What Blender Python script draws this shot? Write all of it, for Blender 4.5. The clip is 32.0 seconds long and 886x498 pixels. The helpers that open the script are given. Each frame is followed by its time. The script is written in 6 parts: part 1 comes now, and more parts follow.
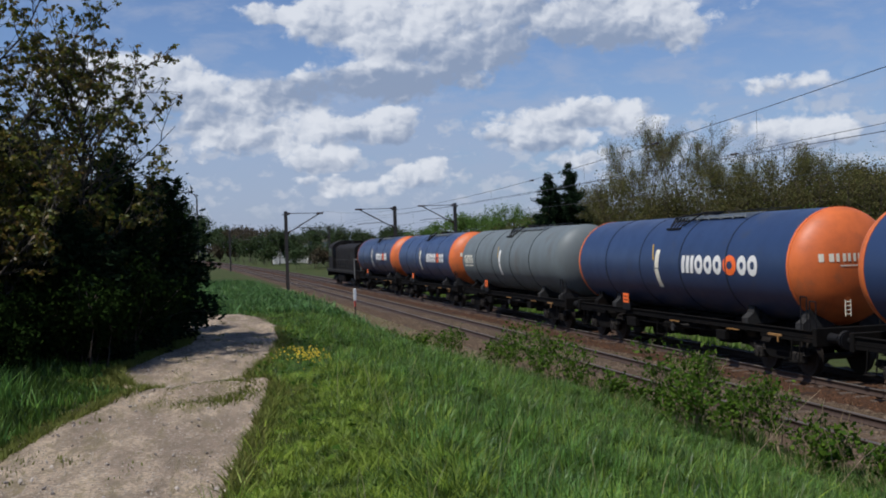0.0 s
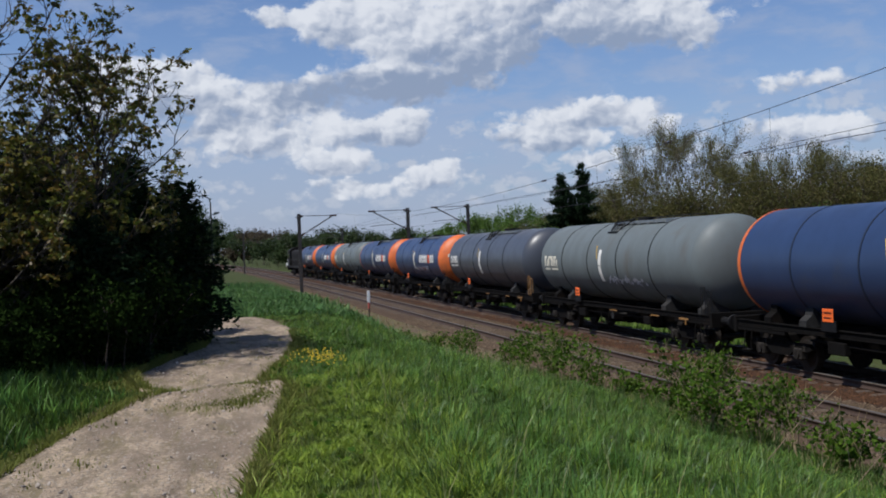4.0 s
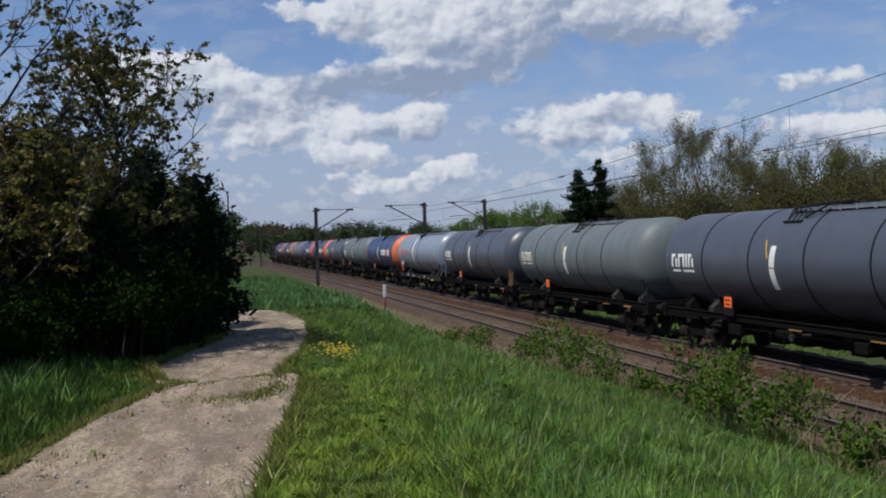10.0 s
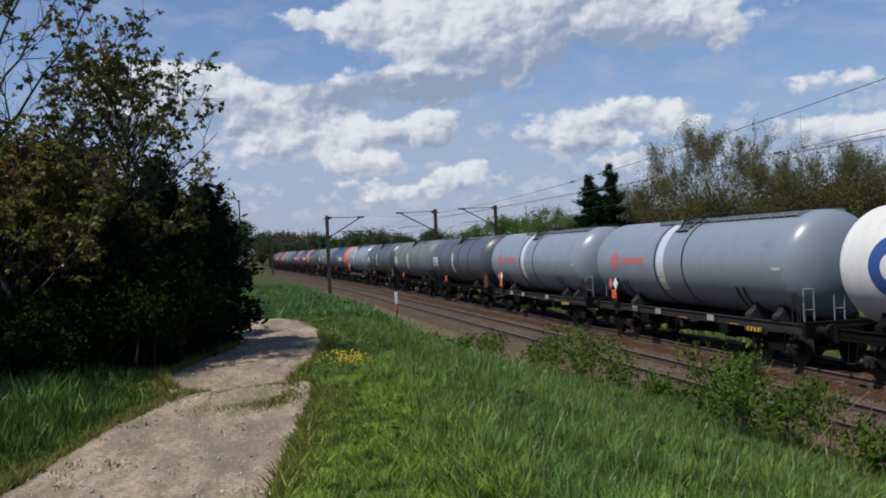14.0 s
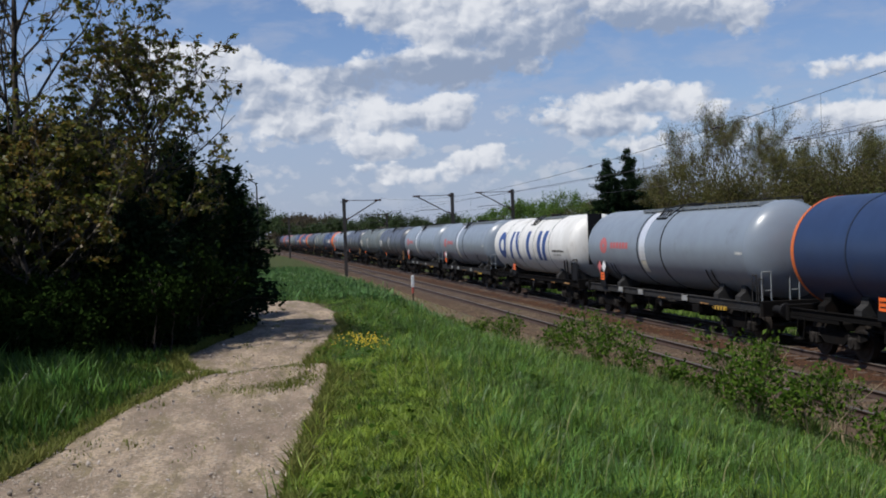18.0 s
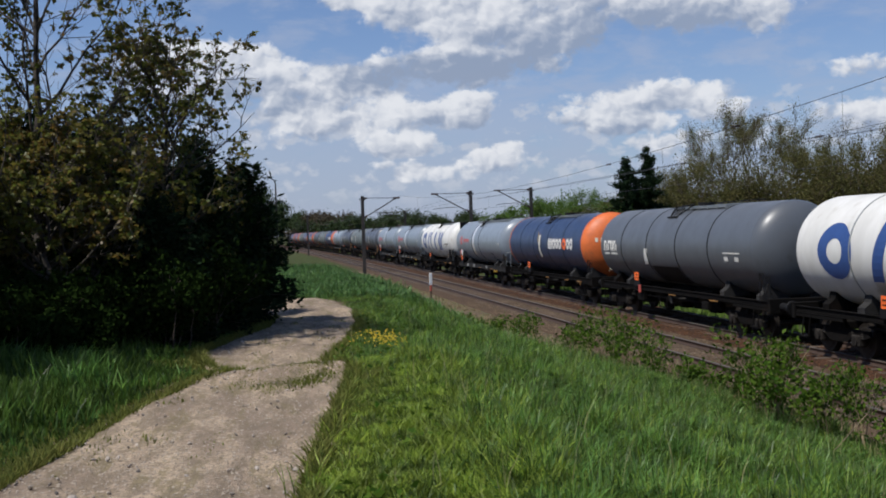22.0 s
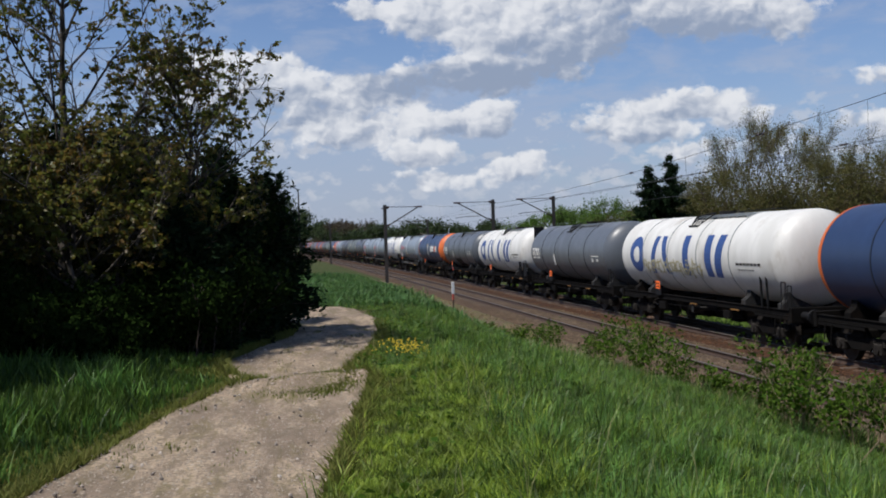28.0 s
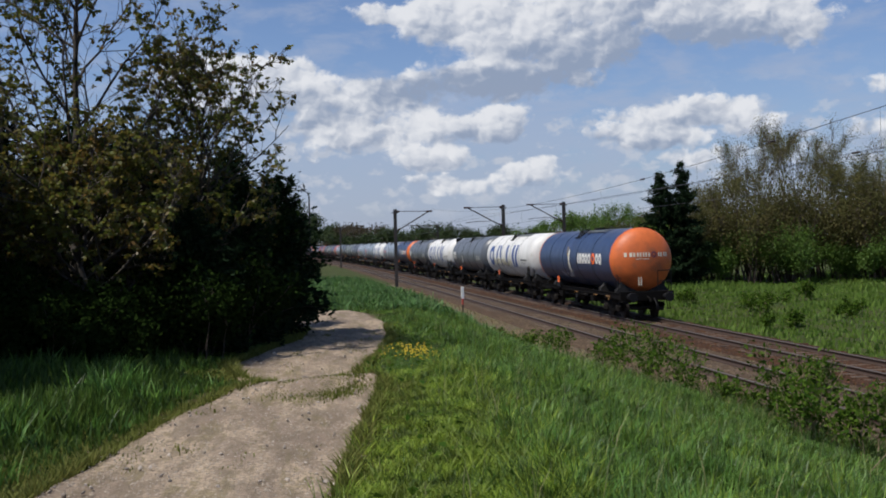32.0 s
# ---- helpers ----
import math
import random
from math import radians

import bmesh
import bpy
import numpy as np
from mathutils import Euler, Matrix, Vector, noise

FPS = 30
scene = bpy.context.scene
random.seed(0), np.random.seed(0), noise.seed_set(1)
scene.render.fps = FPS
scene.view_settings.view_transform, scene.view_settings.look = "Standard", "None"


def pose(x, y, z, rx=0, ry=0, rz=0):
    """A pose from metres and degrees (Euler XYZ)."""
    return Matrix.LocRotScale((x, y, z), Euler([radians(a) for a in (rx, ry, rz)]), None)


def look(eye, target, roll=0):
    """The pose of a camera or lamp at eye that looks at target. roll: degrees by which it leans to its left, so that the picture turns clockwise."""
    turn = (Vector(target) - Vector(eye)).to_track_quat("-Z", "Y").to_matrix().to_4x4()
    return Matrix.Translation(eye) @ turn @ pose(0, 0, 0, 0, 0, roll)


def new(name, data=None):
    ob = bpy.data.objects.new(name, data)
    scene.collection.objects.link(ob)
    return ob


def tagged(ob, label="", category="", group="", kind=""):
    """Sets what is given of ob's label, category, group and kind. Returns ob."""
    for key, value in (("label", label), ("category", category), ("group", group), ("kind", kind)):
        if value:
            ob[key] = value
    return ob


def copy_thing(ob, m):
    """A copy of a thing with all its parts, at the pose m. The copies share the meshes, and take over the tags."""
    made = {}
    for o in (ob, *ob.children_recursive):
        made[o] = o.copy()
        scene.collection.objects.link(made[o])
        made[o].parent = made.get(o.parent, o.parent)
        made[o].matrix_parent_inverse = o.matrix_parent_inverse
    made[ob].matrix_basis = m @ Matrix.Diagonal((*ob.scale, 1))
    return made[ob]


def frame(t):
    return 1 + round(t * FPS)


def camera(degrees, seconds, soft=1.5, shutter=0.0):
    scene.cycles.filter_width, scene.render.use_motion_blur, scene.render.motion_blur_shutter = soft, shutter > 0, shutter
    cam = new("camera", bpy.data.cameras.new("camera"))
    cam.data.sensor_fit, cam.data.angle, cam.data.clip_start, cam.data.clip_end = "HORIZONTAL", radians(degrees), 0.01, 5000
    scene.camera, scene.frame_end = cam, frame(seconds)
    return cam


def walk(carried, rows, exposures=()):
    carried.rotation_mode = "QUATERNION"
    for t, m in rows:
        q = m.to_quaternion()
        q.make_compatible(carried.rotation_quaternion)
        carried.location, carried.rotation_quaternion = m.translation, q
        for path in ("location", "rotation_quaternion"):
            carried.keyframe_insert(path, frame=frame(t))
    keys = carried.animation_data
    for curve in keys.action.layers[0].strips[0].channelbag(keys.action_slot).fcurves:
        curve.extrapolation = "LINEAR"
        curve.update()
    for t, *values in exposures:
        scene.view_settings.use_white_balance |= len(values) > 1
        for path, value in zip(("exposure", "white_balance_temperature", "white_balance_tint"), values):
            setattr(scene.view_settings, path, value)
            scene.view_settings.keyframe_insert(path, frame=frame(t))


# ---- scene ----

# ---- camera ----
EYE = (0.0, 0.0, 3.64)      # over the rail heads of the tracks, which lie in z = 0
TRACK_X = 15.99             # axis of the far track beside the camera
TRACK_GAP = 3.9             # between the axes of the two tracks
BEND = -7.12e-5             # the tracks swing gently away


VIEWS = [
    (0, 13.88, -0.29, -1.79), (0.5, 14.02, -0.30, -1.80), (1, 14.22, 0.07, -1.87), (1.5, 14.01, 0.14, -1.91), (2, 13.73, 0.11, -2.27),
    (2.5, 13.63, 0.06, -2.57), (3, 13.59, 0.01, -2.49), (3.5, 13.44, -0.19, -2.35), (5.5, 12.17, -0.16, -2.38), (6, 12.24, -0.37, -2.21),
    (6.5, 12.66, -0.39, -2.15), (7, 12.71, -0.21, -1.81), (7.5, 12.62, 0.08, -1.68), (8, 12.55, 0.02, -1.52), (8.5, 12.37, -0.18, -1.75),
    (9, 12.28, -0.34, -1.51), (9.5, 12.25, -0.40, -1.52), (10, 12.22, -0.44, -1.75), (10.5, 12.12, -0.45, -1.81), (11, 11.94, -0.43, -1.71),
    (11.5, 11.70, -0.43, -1.83), (12, 11.53, -0.44, -2.30), (12.5, 11.50, -0.34, -2.40), (13, 11.55, 0.24, -2.79), (13.5, 11.64, -0.10, -2.76),
    (14, 11.60, -0.05, -2.37), (14.5, 11.11, 0.11, -2.08), (16.5, 10.55, -0.82, -1.62), (17, 10.50, -0.97, -1.71), (17.5, 10.61, -1.07, -2.21),
    (18, 10.64, -0.93, -1.96), (18.5, 10.61, -0.86, -1.88), (19, 10.65, -0.86, -1.68), (19.5, 10.67, -0.71, -1.55), (20, 10.67, -0.71, -1.67),
    (20.5, 10.61, -0.80, -1.72), (21, 10.30, -1.04, -1.82), (21.5, 10.04, -1.10, -1.71), (22, 9.62, -1.02, -1.76), (22.5, 9.39, -0.78, -1.70),
    (23, 9.23, -0.39, -1.52), (23.5, 9.16, -0.34, -1.23), (24, 9.06, -0.28, -1.09), (24.5, 8.96, -0.29, -1.19), (25, 8.83, -0.26, -1.45),
    (25.5, 8.72, -0.07, -1.51), (27.5, 8.31, -0.33, -1.75), (28, 8.39, -0.49, -1.77), (28.5, 8.36, -0.51, -1.94), (29, 8.41, -0.50, -1.90),
    (29.5, 8.39, -0.48, -1.82), (30, 8.24, -0.51, -1.85), (30.5, 7.90, -0.56, -1.64), (31, 7.76, -0.53, -1.53), (31.5, 7.80, -0.37, -1.39),
    (32, 7.84, -0.21, -1.27),
]


def view(yaw, pitch, roll):
    """Yaw to the right of +Y, in degrees."""
    return pose(*EYE, 90 + pitch, 0, -yaw) @ pose(0, 0, 0, 0, 0, roll)


cam = camera(46.79, 32.0, soft=1.9)
walk(cam, [(t, view(a, b, c)) for t, a, b, c in VIEWS],
     [(0.0, -0.08, 6150, 10), (2.0, -0.02, 6180, 10), (4.5, -0.06, 6180, 10), (6.5, -0.18, 6180, 10), (8.5, -0.17, 6200, 10), (10.5, -0.06, 6230, 10), (12.5, 0.0, 6280, 10), (20.0, 0.0, 6350, 10), (32.0, 0.0, 6430, 10)])

# ---- light ----
SUN_AZ, SUN_EL = 250.0, 60.0   # compass from +Y clockwise
sun_way = Vector((math.sin(radians(SUN_AZ)) * math.cos(radians(SUN_EL)),
                  math.cos(radians(SUN_AZ)) * math.cos(radians(SUN_EL)), math.sin(radians(SUN_EL))))
sun = new("sun", bpy.data.lights.new("sun", "SUN"))
sun.data.energy, sun.data.angle, sun.data.color = 4.8, radians(0.6), (1.0, 0.95, 0.88)
sun.matrix_basis = look((0, 0, 60), tuple(Vector((0, 0, 60)) - sun_way))
scene.view_settings.exposure = 0.0


class Net:
    """Short way to write node trees."""

    def __init__(self, tree):
        self.tree = tree
        tree.nodes.clear()

    def node(self, kind, **settings):
        n = self.tree.nodes.new(kind)
        for key, value in settings.items():
            if key == "operation":
                n.operation = value
            elif key == "data_type":
                n.data_type = value
            elif key == "blend_type":
                n.blend_type = value
        return n

    def link(self, a, b):
        if isinstance(a, bpy.types.NodeSocket):
            self.tree.links.new(a, b)
        else:
            b.default_value = a

    def math(self, op, a, b=0.0, c=0.0, clamp=False):
        n = self.node("ShaderNodeMath", operation=op)
        n.use_clamp = clamp
        for v, s in zip((a, b, c), n.inputs):
            self.link(v, s)
        return n.outputs[0]

    def vmath(self, op, a, b=(0, 0, 0)):
        n = self.node("ShaderNodeVectorMath", operation=op)
        self.link(a, n.inputs[0])
        self.link(b, n.inputs[1])
        return n.outputs[1] if op in ("DOT_PRODUCT", "LENGTH") else n.outputs[0]

    def noise(self, vec, scale, detail=4.0, rough=0.55, distort=0.0):
        n = self.node("ShaderNodeTexNoise")
        self.link(vec, n.inputs["Vector"])
        n.inputs["Scale"].default_value, n.inputs["Detail"].default_value = scale, detail
        n.inputs["Roughness"].default_value, n.inputs["Distortion"].default_value = rough, distort
        return n.outputs[0]

    def mix(self, fac, a, b, blend="MIX"):
        n = self.node("ShaderNodeMix", data_type="RGBA", blend_type=blend)
        self.link(fac, n.inputs[0])
        self.link(a if isinstance(a, bpy.types.NodeSocket) else (*a, 1), n.inputs[6])
        self.link(b if isinstance(b, bpy.types.NodeSocket) else (*b, 1), n.inputs[7])
        return n.outputs[2]

    def ramp(self, v, lo, hi):
        n = self.node("ShaderNodeMapRange")
        n.interpolation_type = "SMOOTHSTEP"
        self.link(v, n.inputs[0])
        n.inputs[1].default_value, n.inputs[2].default_value = lo, hi
        return n.outputs[0]


world = bpy.data.worlds.new("spring_sky")
scene.world = world
world.use_nodes = True
net = Net(world.node_tree)
sky = net.node("ShaderNodeTexSky")
sky.sky_type, sky.sun_disc = "NISHITA", False
sky.sun_elevation, sky.sun_rotation = radians(SUN_EL), radians(SUN_AZ)
sky.air_density, sky.dust_density, sky.ozone_density = 1.0, 0.4, 2.5
way = net.node("ShaderNodeTexCoord").outputs["Generated"]
sep = net.node("ShaderNodeSeparateXYZ")
net.link(way, sep.inputs[0])
wx, wy, wz = sep.outputs
az = net.math("ARCTAN2", wx, wy)
flat = net.math("SQRT", net.math("ADD", net.math("MULTIPLY", wx, wx), net.math("MULTIPLY", wy, wy)))
el = net.math("ARCTAN2", wz, flat)
# cumulus banks: azimuth, elevation, half width, half height in degrees, weight
BANKS = [(10.4, 12.5, 4.7, 3, 1.1), (16.7, 12.4, 6, 3.1, 1), (23.8, 12, 6.2, 2.2, 1), (10.5, 9.2, 6.8, 1.3, 0.95), (15, 10.4, 2.4, 1.6, 1.15), (5.7, 12.8, 3, 0.7, 0.85),
         (-2.8, 9, 5.6, 2, 1.15), (4.7, 8.4, 4.7, 1.4, 0.85), (10.6, 6.7, 2.4, 1.2, 1.05), (4.1, 6.6, 6.3, 1.6, 0.85), (21.3, 7, 4.6, 0.9, 0.85), (19.2, 5.8, 3.3, 0.9, 1),
         (25, 6.1, 1.7, 0.8, 0.75), (7.6, 4.9, 2.5, 0.9, 0.8), (13.2, 3.9, 2, 0.8, 0.9), (8.6, 3.3, 3.1, 0.6, 0.8), (32.9, 5.5, 3.4, 1.1, 1), (32.5, 7.8, 2, 0.7, 0.55),
         (21.7, 4.4, 2.1, 0.7, 0.8), (18, 18.1, 15.7, 2.4, 0.9)]
# flat grey undersides, in the same terms
BELLIES = [(10.2, 8.8, 6.5, 1, 0.8), (19.2, 10.4, 7.1, 1.3, 0.6), (20.3, 12.4, 3.4, 1, 0.3), (-0.2, 7.4, 2.9, 1.2, 0.4), (10.6, 5.8, 2.2, 0.6, 0.35), (19.2, 5.1, 3.4, 0.5, 0.35), (21.8, 6.4, 3.1, 0.4, 0.25), (32.8, 4.6, 3.1, 0.5, 0.3)]
coords = net.node("ShaderNodeCombineXYZ")
net.link(net.math("MULTIPLY", az, math.degrees(1)), coords.inputs[0])
net.link(net.math("MULTIPLY", el, math.degrees(1) * 1.25), coords.inputs[1])
puff = coords.outputs[0]
# the banks' outlines are torn by two scales of drift
def drift(scale, by):
    n = net.node("ShaderNodeTexNoise")
    net.link(puff, n.inputs["Vector"])
    n.inputs["Scale"].default_value, n.inputs["Detail"].default_value = scale, 3.0
    return net.vmath("MULTIPLY", net.vmath("SUBTRACT", n.outputs["Color"], (0.5, 0.5, 0.5)), by)


torn = net.vmath("ADD", drift(0.22, (radians(2.0), radians(1.2), 0)), drift(0.8, (radians(1.3), radians(1.0), 0)))
torn_xy = net.node("ShaderNodeSeparateXYZ")
net.link(torn, torn_xy.inputs[0])
az_t, el_t = net.math("ADD", az, torn_xy.outputs[0]), net.math("ADD", el, torn_xy.outputs[1])
body, share, height = None, None, None
for a, e, w, h, k in BANKS:
    du = net.math("DIVIDE", net.math("SUBTRACT", az_t, radians(a)), radians(w))
    dv = net.math("DIVIDE", net.math("SUBTRACT", el_t, radians(e)), radians(h))
    one = net.math("MULTIPLY", net.math("SUBTRACT", 1.0, net.math("ADD", net.math("MULTIPLY", du, du), net.math("MULTIPLY", dv, dv))), k)
    pull = net.math("MAXIMUM", net.math("ADD", one, 0.3), 0.001)
    pull = net.math("MULTIPLY", pull, pull)
    tilt = net.math("MULTIPLY", pull, dv)
    body = one if body is None else net.math("MAXIMUM", body, one)
    share = pull if share is None else net.math("ADD", share, pull)
    height = tilt if height is None else net.math("ADD", height, tilt)
height = net.math("DIVIDE", height, share)
body = net.math("MAXIMUM", body, -0.8)
large = net.noise(puff, 0.30, 6.0, 0.5, 0.3)


def billow(vec, scale):
    """Rounded heads of cumulus, in three octaves."""
    n = net.node("ShaderNodeTexVoronoi")
    net.link(vec, n.inputs["Vector"])
    n.inputs["Scale"].default_value, n.inputs["Detail"].default_value = scale, 2.0
    n.inputs["Roughness"].default_value = 0.45
    return net.math("SUBTRACT", 1.0, n.outputs["Distance"])


swirl = net.vmath("ADD", puff, net.vmath("MULTIPLY", drift(0.9, (1.1, 1.1, 0)), (1, 1, 0)))
heads = billow(swirl, 0.40)
shaded = billow(net.vmath("ADD", swirl, (-0.5, 0.6, 0.0)), 0.40)
wisps = net.noise(puff, 1.9, 7.0, 0.62, 0.4)
edge = net.math("ADD", net.math("MULTIPLY", net.math("SUBTRACT", large, 0.5), 1.0), net.math("MULTIPLY", net.math("SUBTRACT", heads, 0.36), 0.8))
edge = net.math("ADD", edge, net.math("MULTIPLY", net.math("SUBTRACT", wisps, 0.5), 0.8))
dens = net.math("ADD", net.math("MULTIPLY", body, 0.85), edge)
cover = net.ramp(dens, -0.24, 0.24)
# lit crowns and grey bellies
small = net.math("SUBTRACT", billow(swirl, 1.15), billow(net.vmath("ADD", swirl, (-0.2, 0.26, 0.0)), 1.15))
relief = net.math("ADD", net.math("MULTIPLY", net.math("SUBTRACT", heads, shaded), 0.9), net.math("MULTIPLY", small, 0.45))
thick = net.ramp(dens, 0.35, 1.1)
lit = net.math("ADD", net.math("ADD", net.math("MULTIPLY", height, 0.38), 0.66), relief)
under = 0.0
for a, e, w, h, k in BELLIES:
    du = net.math("DIVIDE", net.math("SUBTRACT", az_t, radians(a)), radians(w))
    dv = net.math("DIVIDE", net.math("SUBTRACT", el_t, radians(e)), radians(h))
    one = net.math("SUBTRACT", 1.0, net.math("ADD", net.math("MULTIPLY", du, du), net.math("MULTIPLY", dv, dv)))
    under = net.math("MAXIMUM", under, net.math("MULTIPLY", net.ramp(one, -0.9, 0.8), k))
lit = net.math("SUBTRACT", lit, under)
lit = net.ramp(net.math("SUBTRACT", lit, net.math("MULTIPLY", thick, 0.10)), -0.2, 1.12)
cloud = net.mix(lit, (3.3, 4.0, 5.4), (9.2, 9.3, 9.6))
tint = net.mix(1.0, sky.outputs[0], (0.98, 1.02, 1.2), "MULTIPLY")
haze = net.ramp(el, radians(12), radians(-1))
tone = net.mix(net.math("MULTIPLY", haze, 0.6), tint, (3.2, 3.95, 5.95))
# a thin sheet of cloud spread low over the tracks
du = net.math("DIVIDE", net.math("SUBTRACT", az_t, radians(6.0)), radians(13.0))
dv = net.math("DIVIDE", net.math("SUBTRACT", el_t, radians(5.0)), radians(5.0))
low_sheet = net.ramp(net.math("ADD", net.math("MULTIPLY", du, du), net.math("MULTIPLY", dv, dv)), 1.2, 0.1)
sheet_grain = net.noise(net.vmath("MULTIPLY", puff, (0.6, 1.3, 1.0)), 0.45, 7.0, 0.6, 0.3)
veil = net.ramp(net.math("ADD", net.math("ADD", sheet_grain, net.math("MULTIPLY", haze, 0.12)), net.math("MULTIPLY", low_sheet, 0.17)), 0.42, 0.72)
veil = net.math("MULTIPLY", veil, net.ramp(el, radians(26), radians(14)))
tone = net.mix(net.math("MULTIPLY", veil, 0.5), tone, (4.5, 5.15, 6.7))
# loose small clumps low over the horizon
clump = net.math("ADD", billow(net.vmath("MULTIPLY", swirl, (0.8, 1.2, 1.0)), 0.75), net.math("MULTIPLY", net.math("SUBTRACT", wisps, 0.5), 0.9))
clump = net.math("MULTIPLY", net.ramp(clump, 0.12, 0.52), net.math("MULTIPLY", net.ramp(el, radians(9.5), radians(5.5)), net.ramp(el, radians(0.8), radians(3.0))))
tone = net.mix(net.math("MULTIPLY", clump, 0.6), tone, (6.6, 6.9, 7.6))
seen = net.mix(net.math("MULTIPLY", cover, 0.94), tone, cloud)
back = net.node("ShaderNodeBackground")
net.link(seen, back.inputs[0])
back.inputs[1].default_value = 0.086
out = net.node("ShaderNodeOutputWorld")
net.link(back.outputs[0], out.inputs[0])

# ---- materials ----
def material(name, base, second=None, rough=0.6, metal=0.0, scale=6.0, amount=0.5, bump=0.0, bump_scale=40.0, dirt=None, dirt_at=(0.52, 0.7), dirt_scale=1.5,
             vary=0.0, stretch=(1, 1, 1), spec=0.5, through_light=0.0):
    """Principled surface: two colours mixed by noise, dirt patches on top, fine relief, and a spread of value from object to object."""
    mat = bpy.data.materials.new(name)
    mat.use_nodes = True
    n = Net(mat.node_tree)
    shader = n.node("ShaderNodeBsdfPrincipled")
    surface = n.node("ShaderNodeOutputMaterial")
    pos = n.node("ShaderNodeTexCoord").outputs["Object"]
    pos = n.vmath("MULTIPLY", pos, stretch)
    second = second or tuple(c * 0.75 for c in base)
    grain = n.noise(pos, scale, 6.0, 0.6)
    colour = n.mix(n.math("MULTIPLY", n.ramp(grain, 0.35, 0.65), amount), base, second)
    if dirt:
        spots = n.ramp(n.noise(pos, dirt_scale, 8.0, 0.65), *dirt_at)
        colour = n.mix(spots, colour, dirt)
    if vary:
        info = n.node("ShaderNodeObjectInfo")
        hsv = n.node("ShaderNodeHueSaturation")
        n.link(colour, hsv.inputs["Color"])
        n.link(n.math("ADD", n.math("MULTIPLY", info.outputs["Random"], 2 * vary), 1 - vary), hsv.inputs["Value"])
        colour = hsv.outputs[0]
    n.link(colour, shader.inputs["Base Color"])
    shader.inputs["Metallic"].default_value = metal
    shader.inputs["Specular IOR Level"].default_value = spec
    n.link(n.math("ADD", n.math("MULTIPLY", grain, 0.25), rough - 0.12, clamp=True), shader.inputs["Roughness"])
    if bump:
        b = n.node("ShaderNodeBump")
        b.inputs["Strength"].default_value, b.inputs["Distance"].default_value = bump, 0.02
        n.link(n.noise(pos, bump_scale, 5.0, 0.6), b.inputs["Height"])
        n.link(b.outputs[0], shader.inputs["Normal"])
    if through_light:
        tr = n.node("ShaderNodeBsdfTranslucent")
        n.link(colour, tr.inputs[0])
        m = n.node("ShaderNodeMixShader")
        m.inputs[0].default_value = through_light
        n.link(shader.outputs[0], m.inputs[1])
        n.link(tr.outputs[0], m.inputs[2])
        n.link(m.outputs[0], surface.inputs[0])
    else:
        n.link(shader.outputs[0], surface.inputs[0])
    return mat


def leafy(name, a, b, c, rough=0.5, through_light=0.3, spec=0.3, mottle=0.0):
    """Foliage: three greens spread over the single leaves."""
    mat = bpy.data.materials.new(name)
    mat.use_nodes = True
    n = Net(mat.node_tree)
    shader = n.node("ShaderNodeBsdfPrincipled")
    surface = n.node("ShaderNodeOutputMaterial")
    pick = n.node("ShaderNodeNewGeometry").outputs["Random Per Island"]
    pos = n.node("ShaderNodeTexCoord").outputs["Object"]
    patch = n.ramp(n.noise(pos, 0.9, 3.0), 0.35, 0.65)
    colour = n.mix(pick, a, b)
    colour = n.mix(n.math("MULTIPLY", patch, 0.6), colour, c)
    if mottle:
        hsv = n.node("ShaderNodeHueSaturation")
        n.link(colour, hsv.inputs["Color"])
        n.link(n.math("ADD", n.math("MULTIPLY", n.ramp(n.noise(pos, 4.5, 4.0, 0.6), 0.36, 0.64), 2 * mottle), 1 - mottle), hsv.inputs["Value"])
        colour = hsv.outputs[0]
    n.link(colour, shader.inputs["Base Color"])
    shader.inputs["Roughness"].default_value = rough
    shader.inputs["Specular IOR Level"].default_value = spec
    tr = n.node("ShaderNodeBsdfTranslucent")
    n.link(colour, tr.inputs[0])
    m = n.node("ShaderNodeMixShader")
    m.inputs[0].default_value = through_light
    n.link(shader.outputs[0], m.inputs[1])
    n.link(tr.outputs[0], m.inputs[2])
    n.link(m.outputs[0], surface.inputs[0])
    return mat


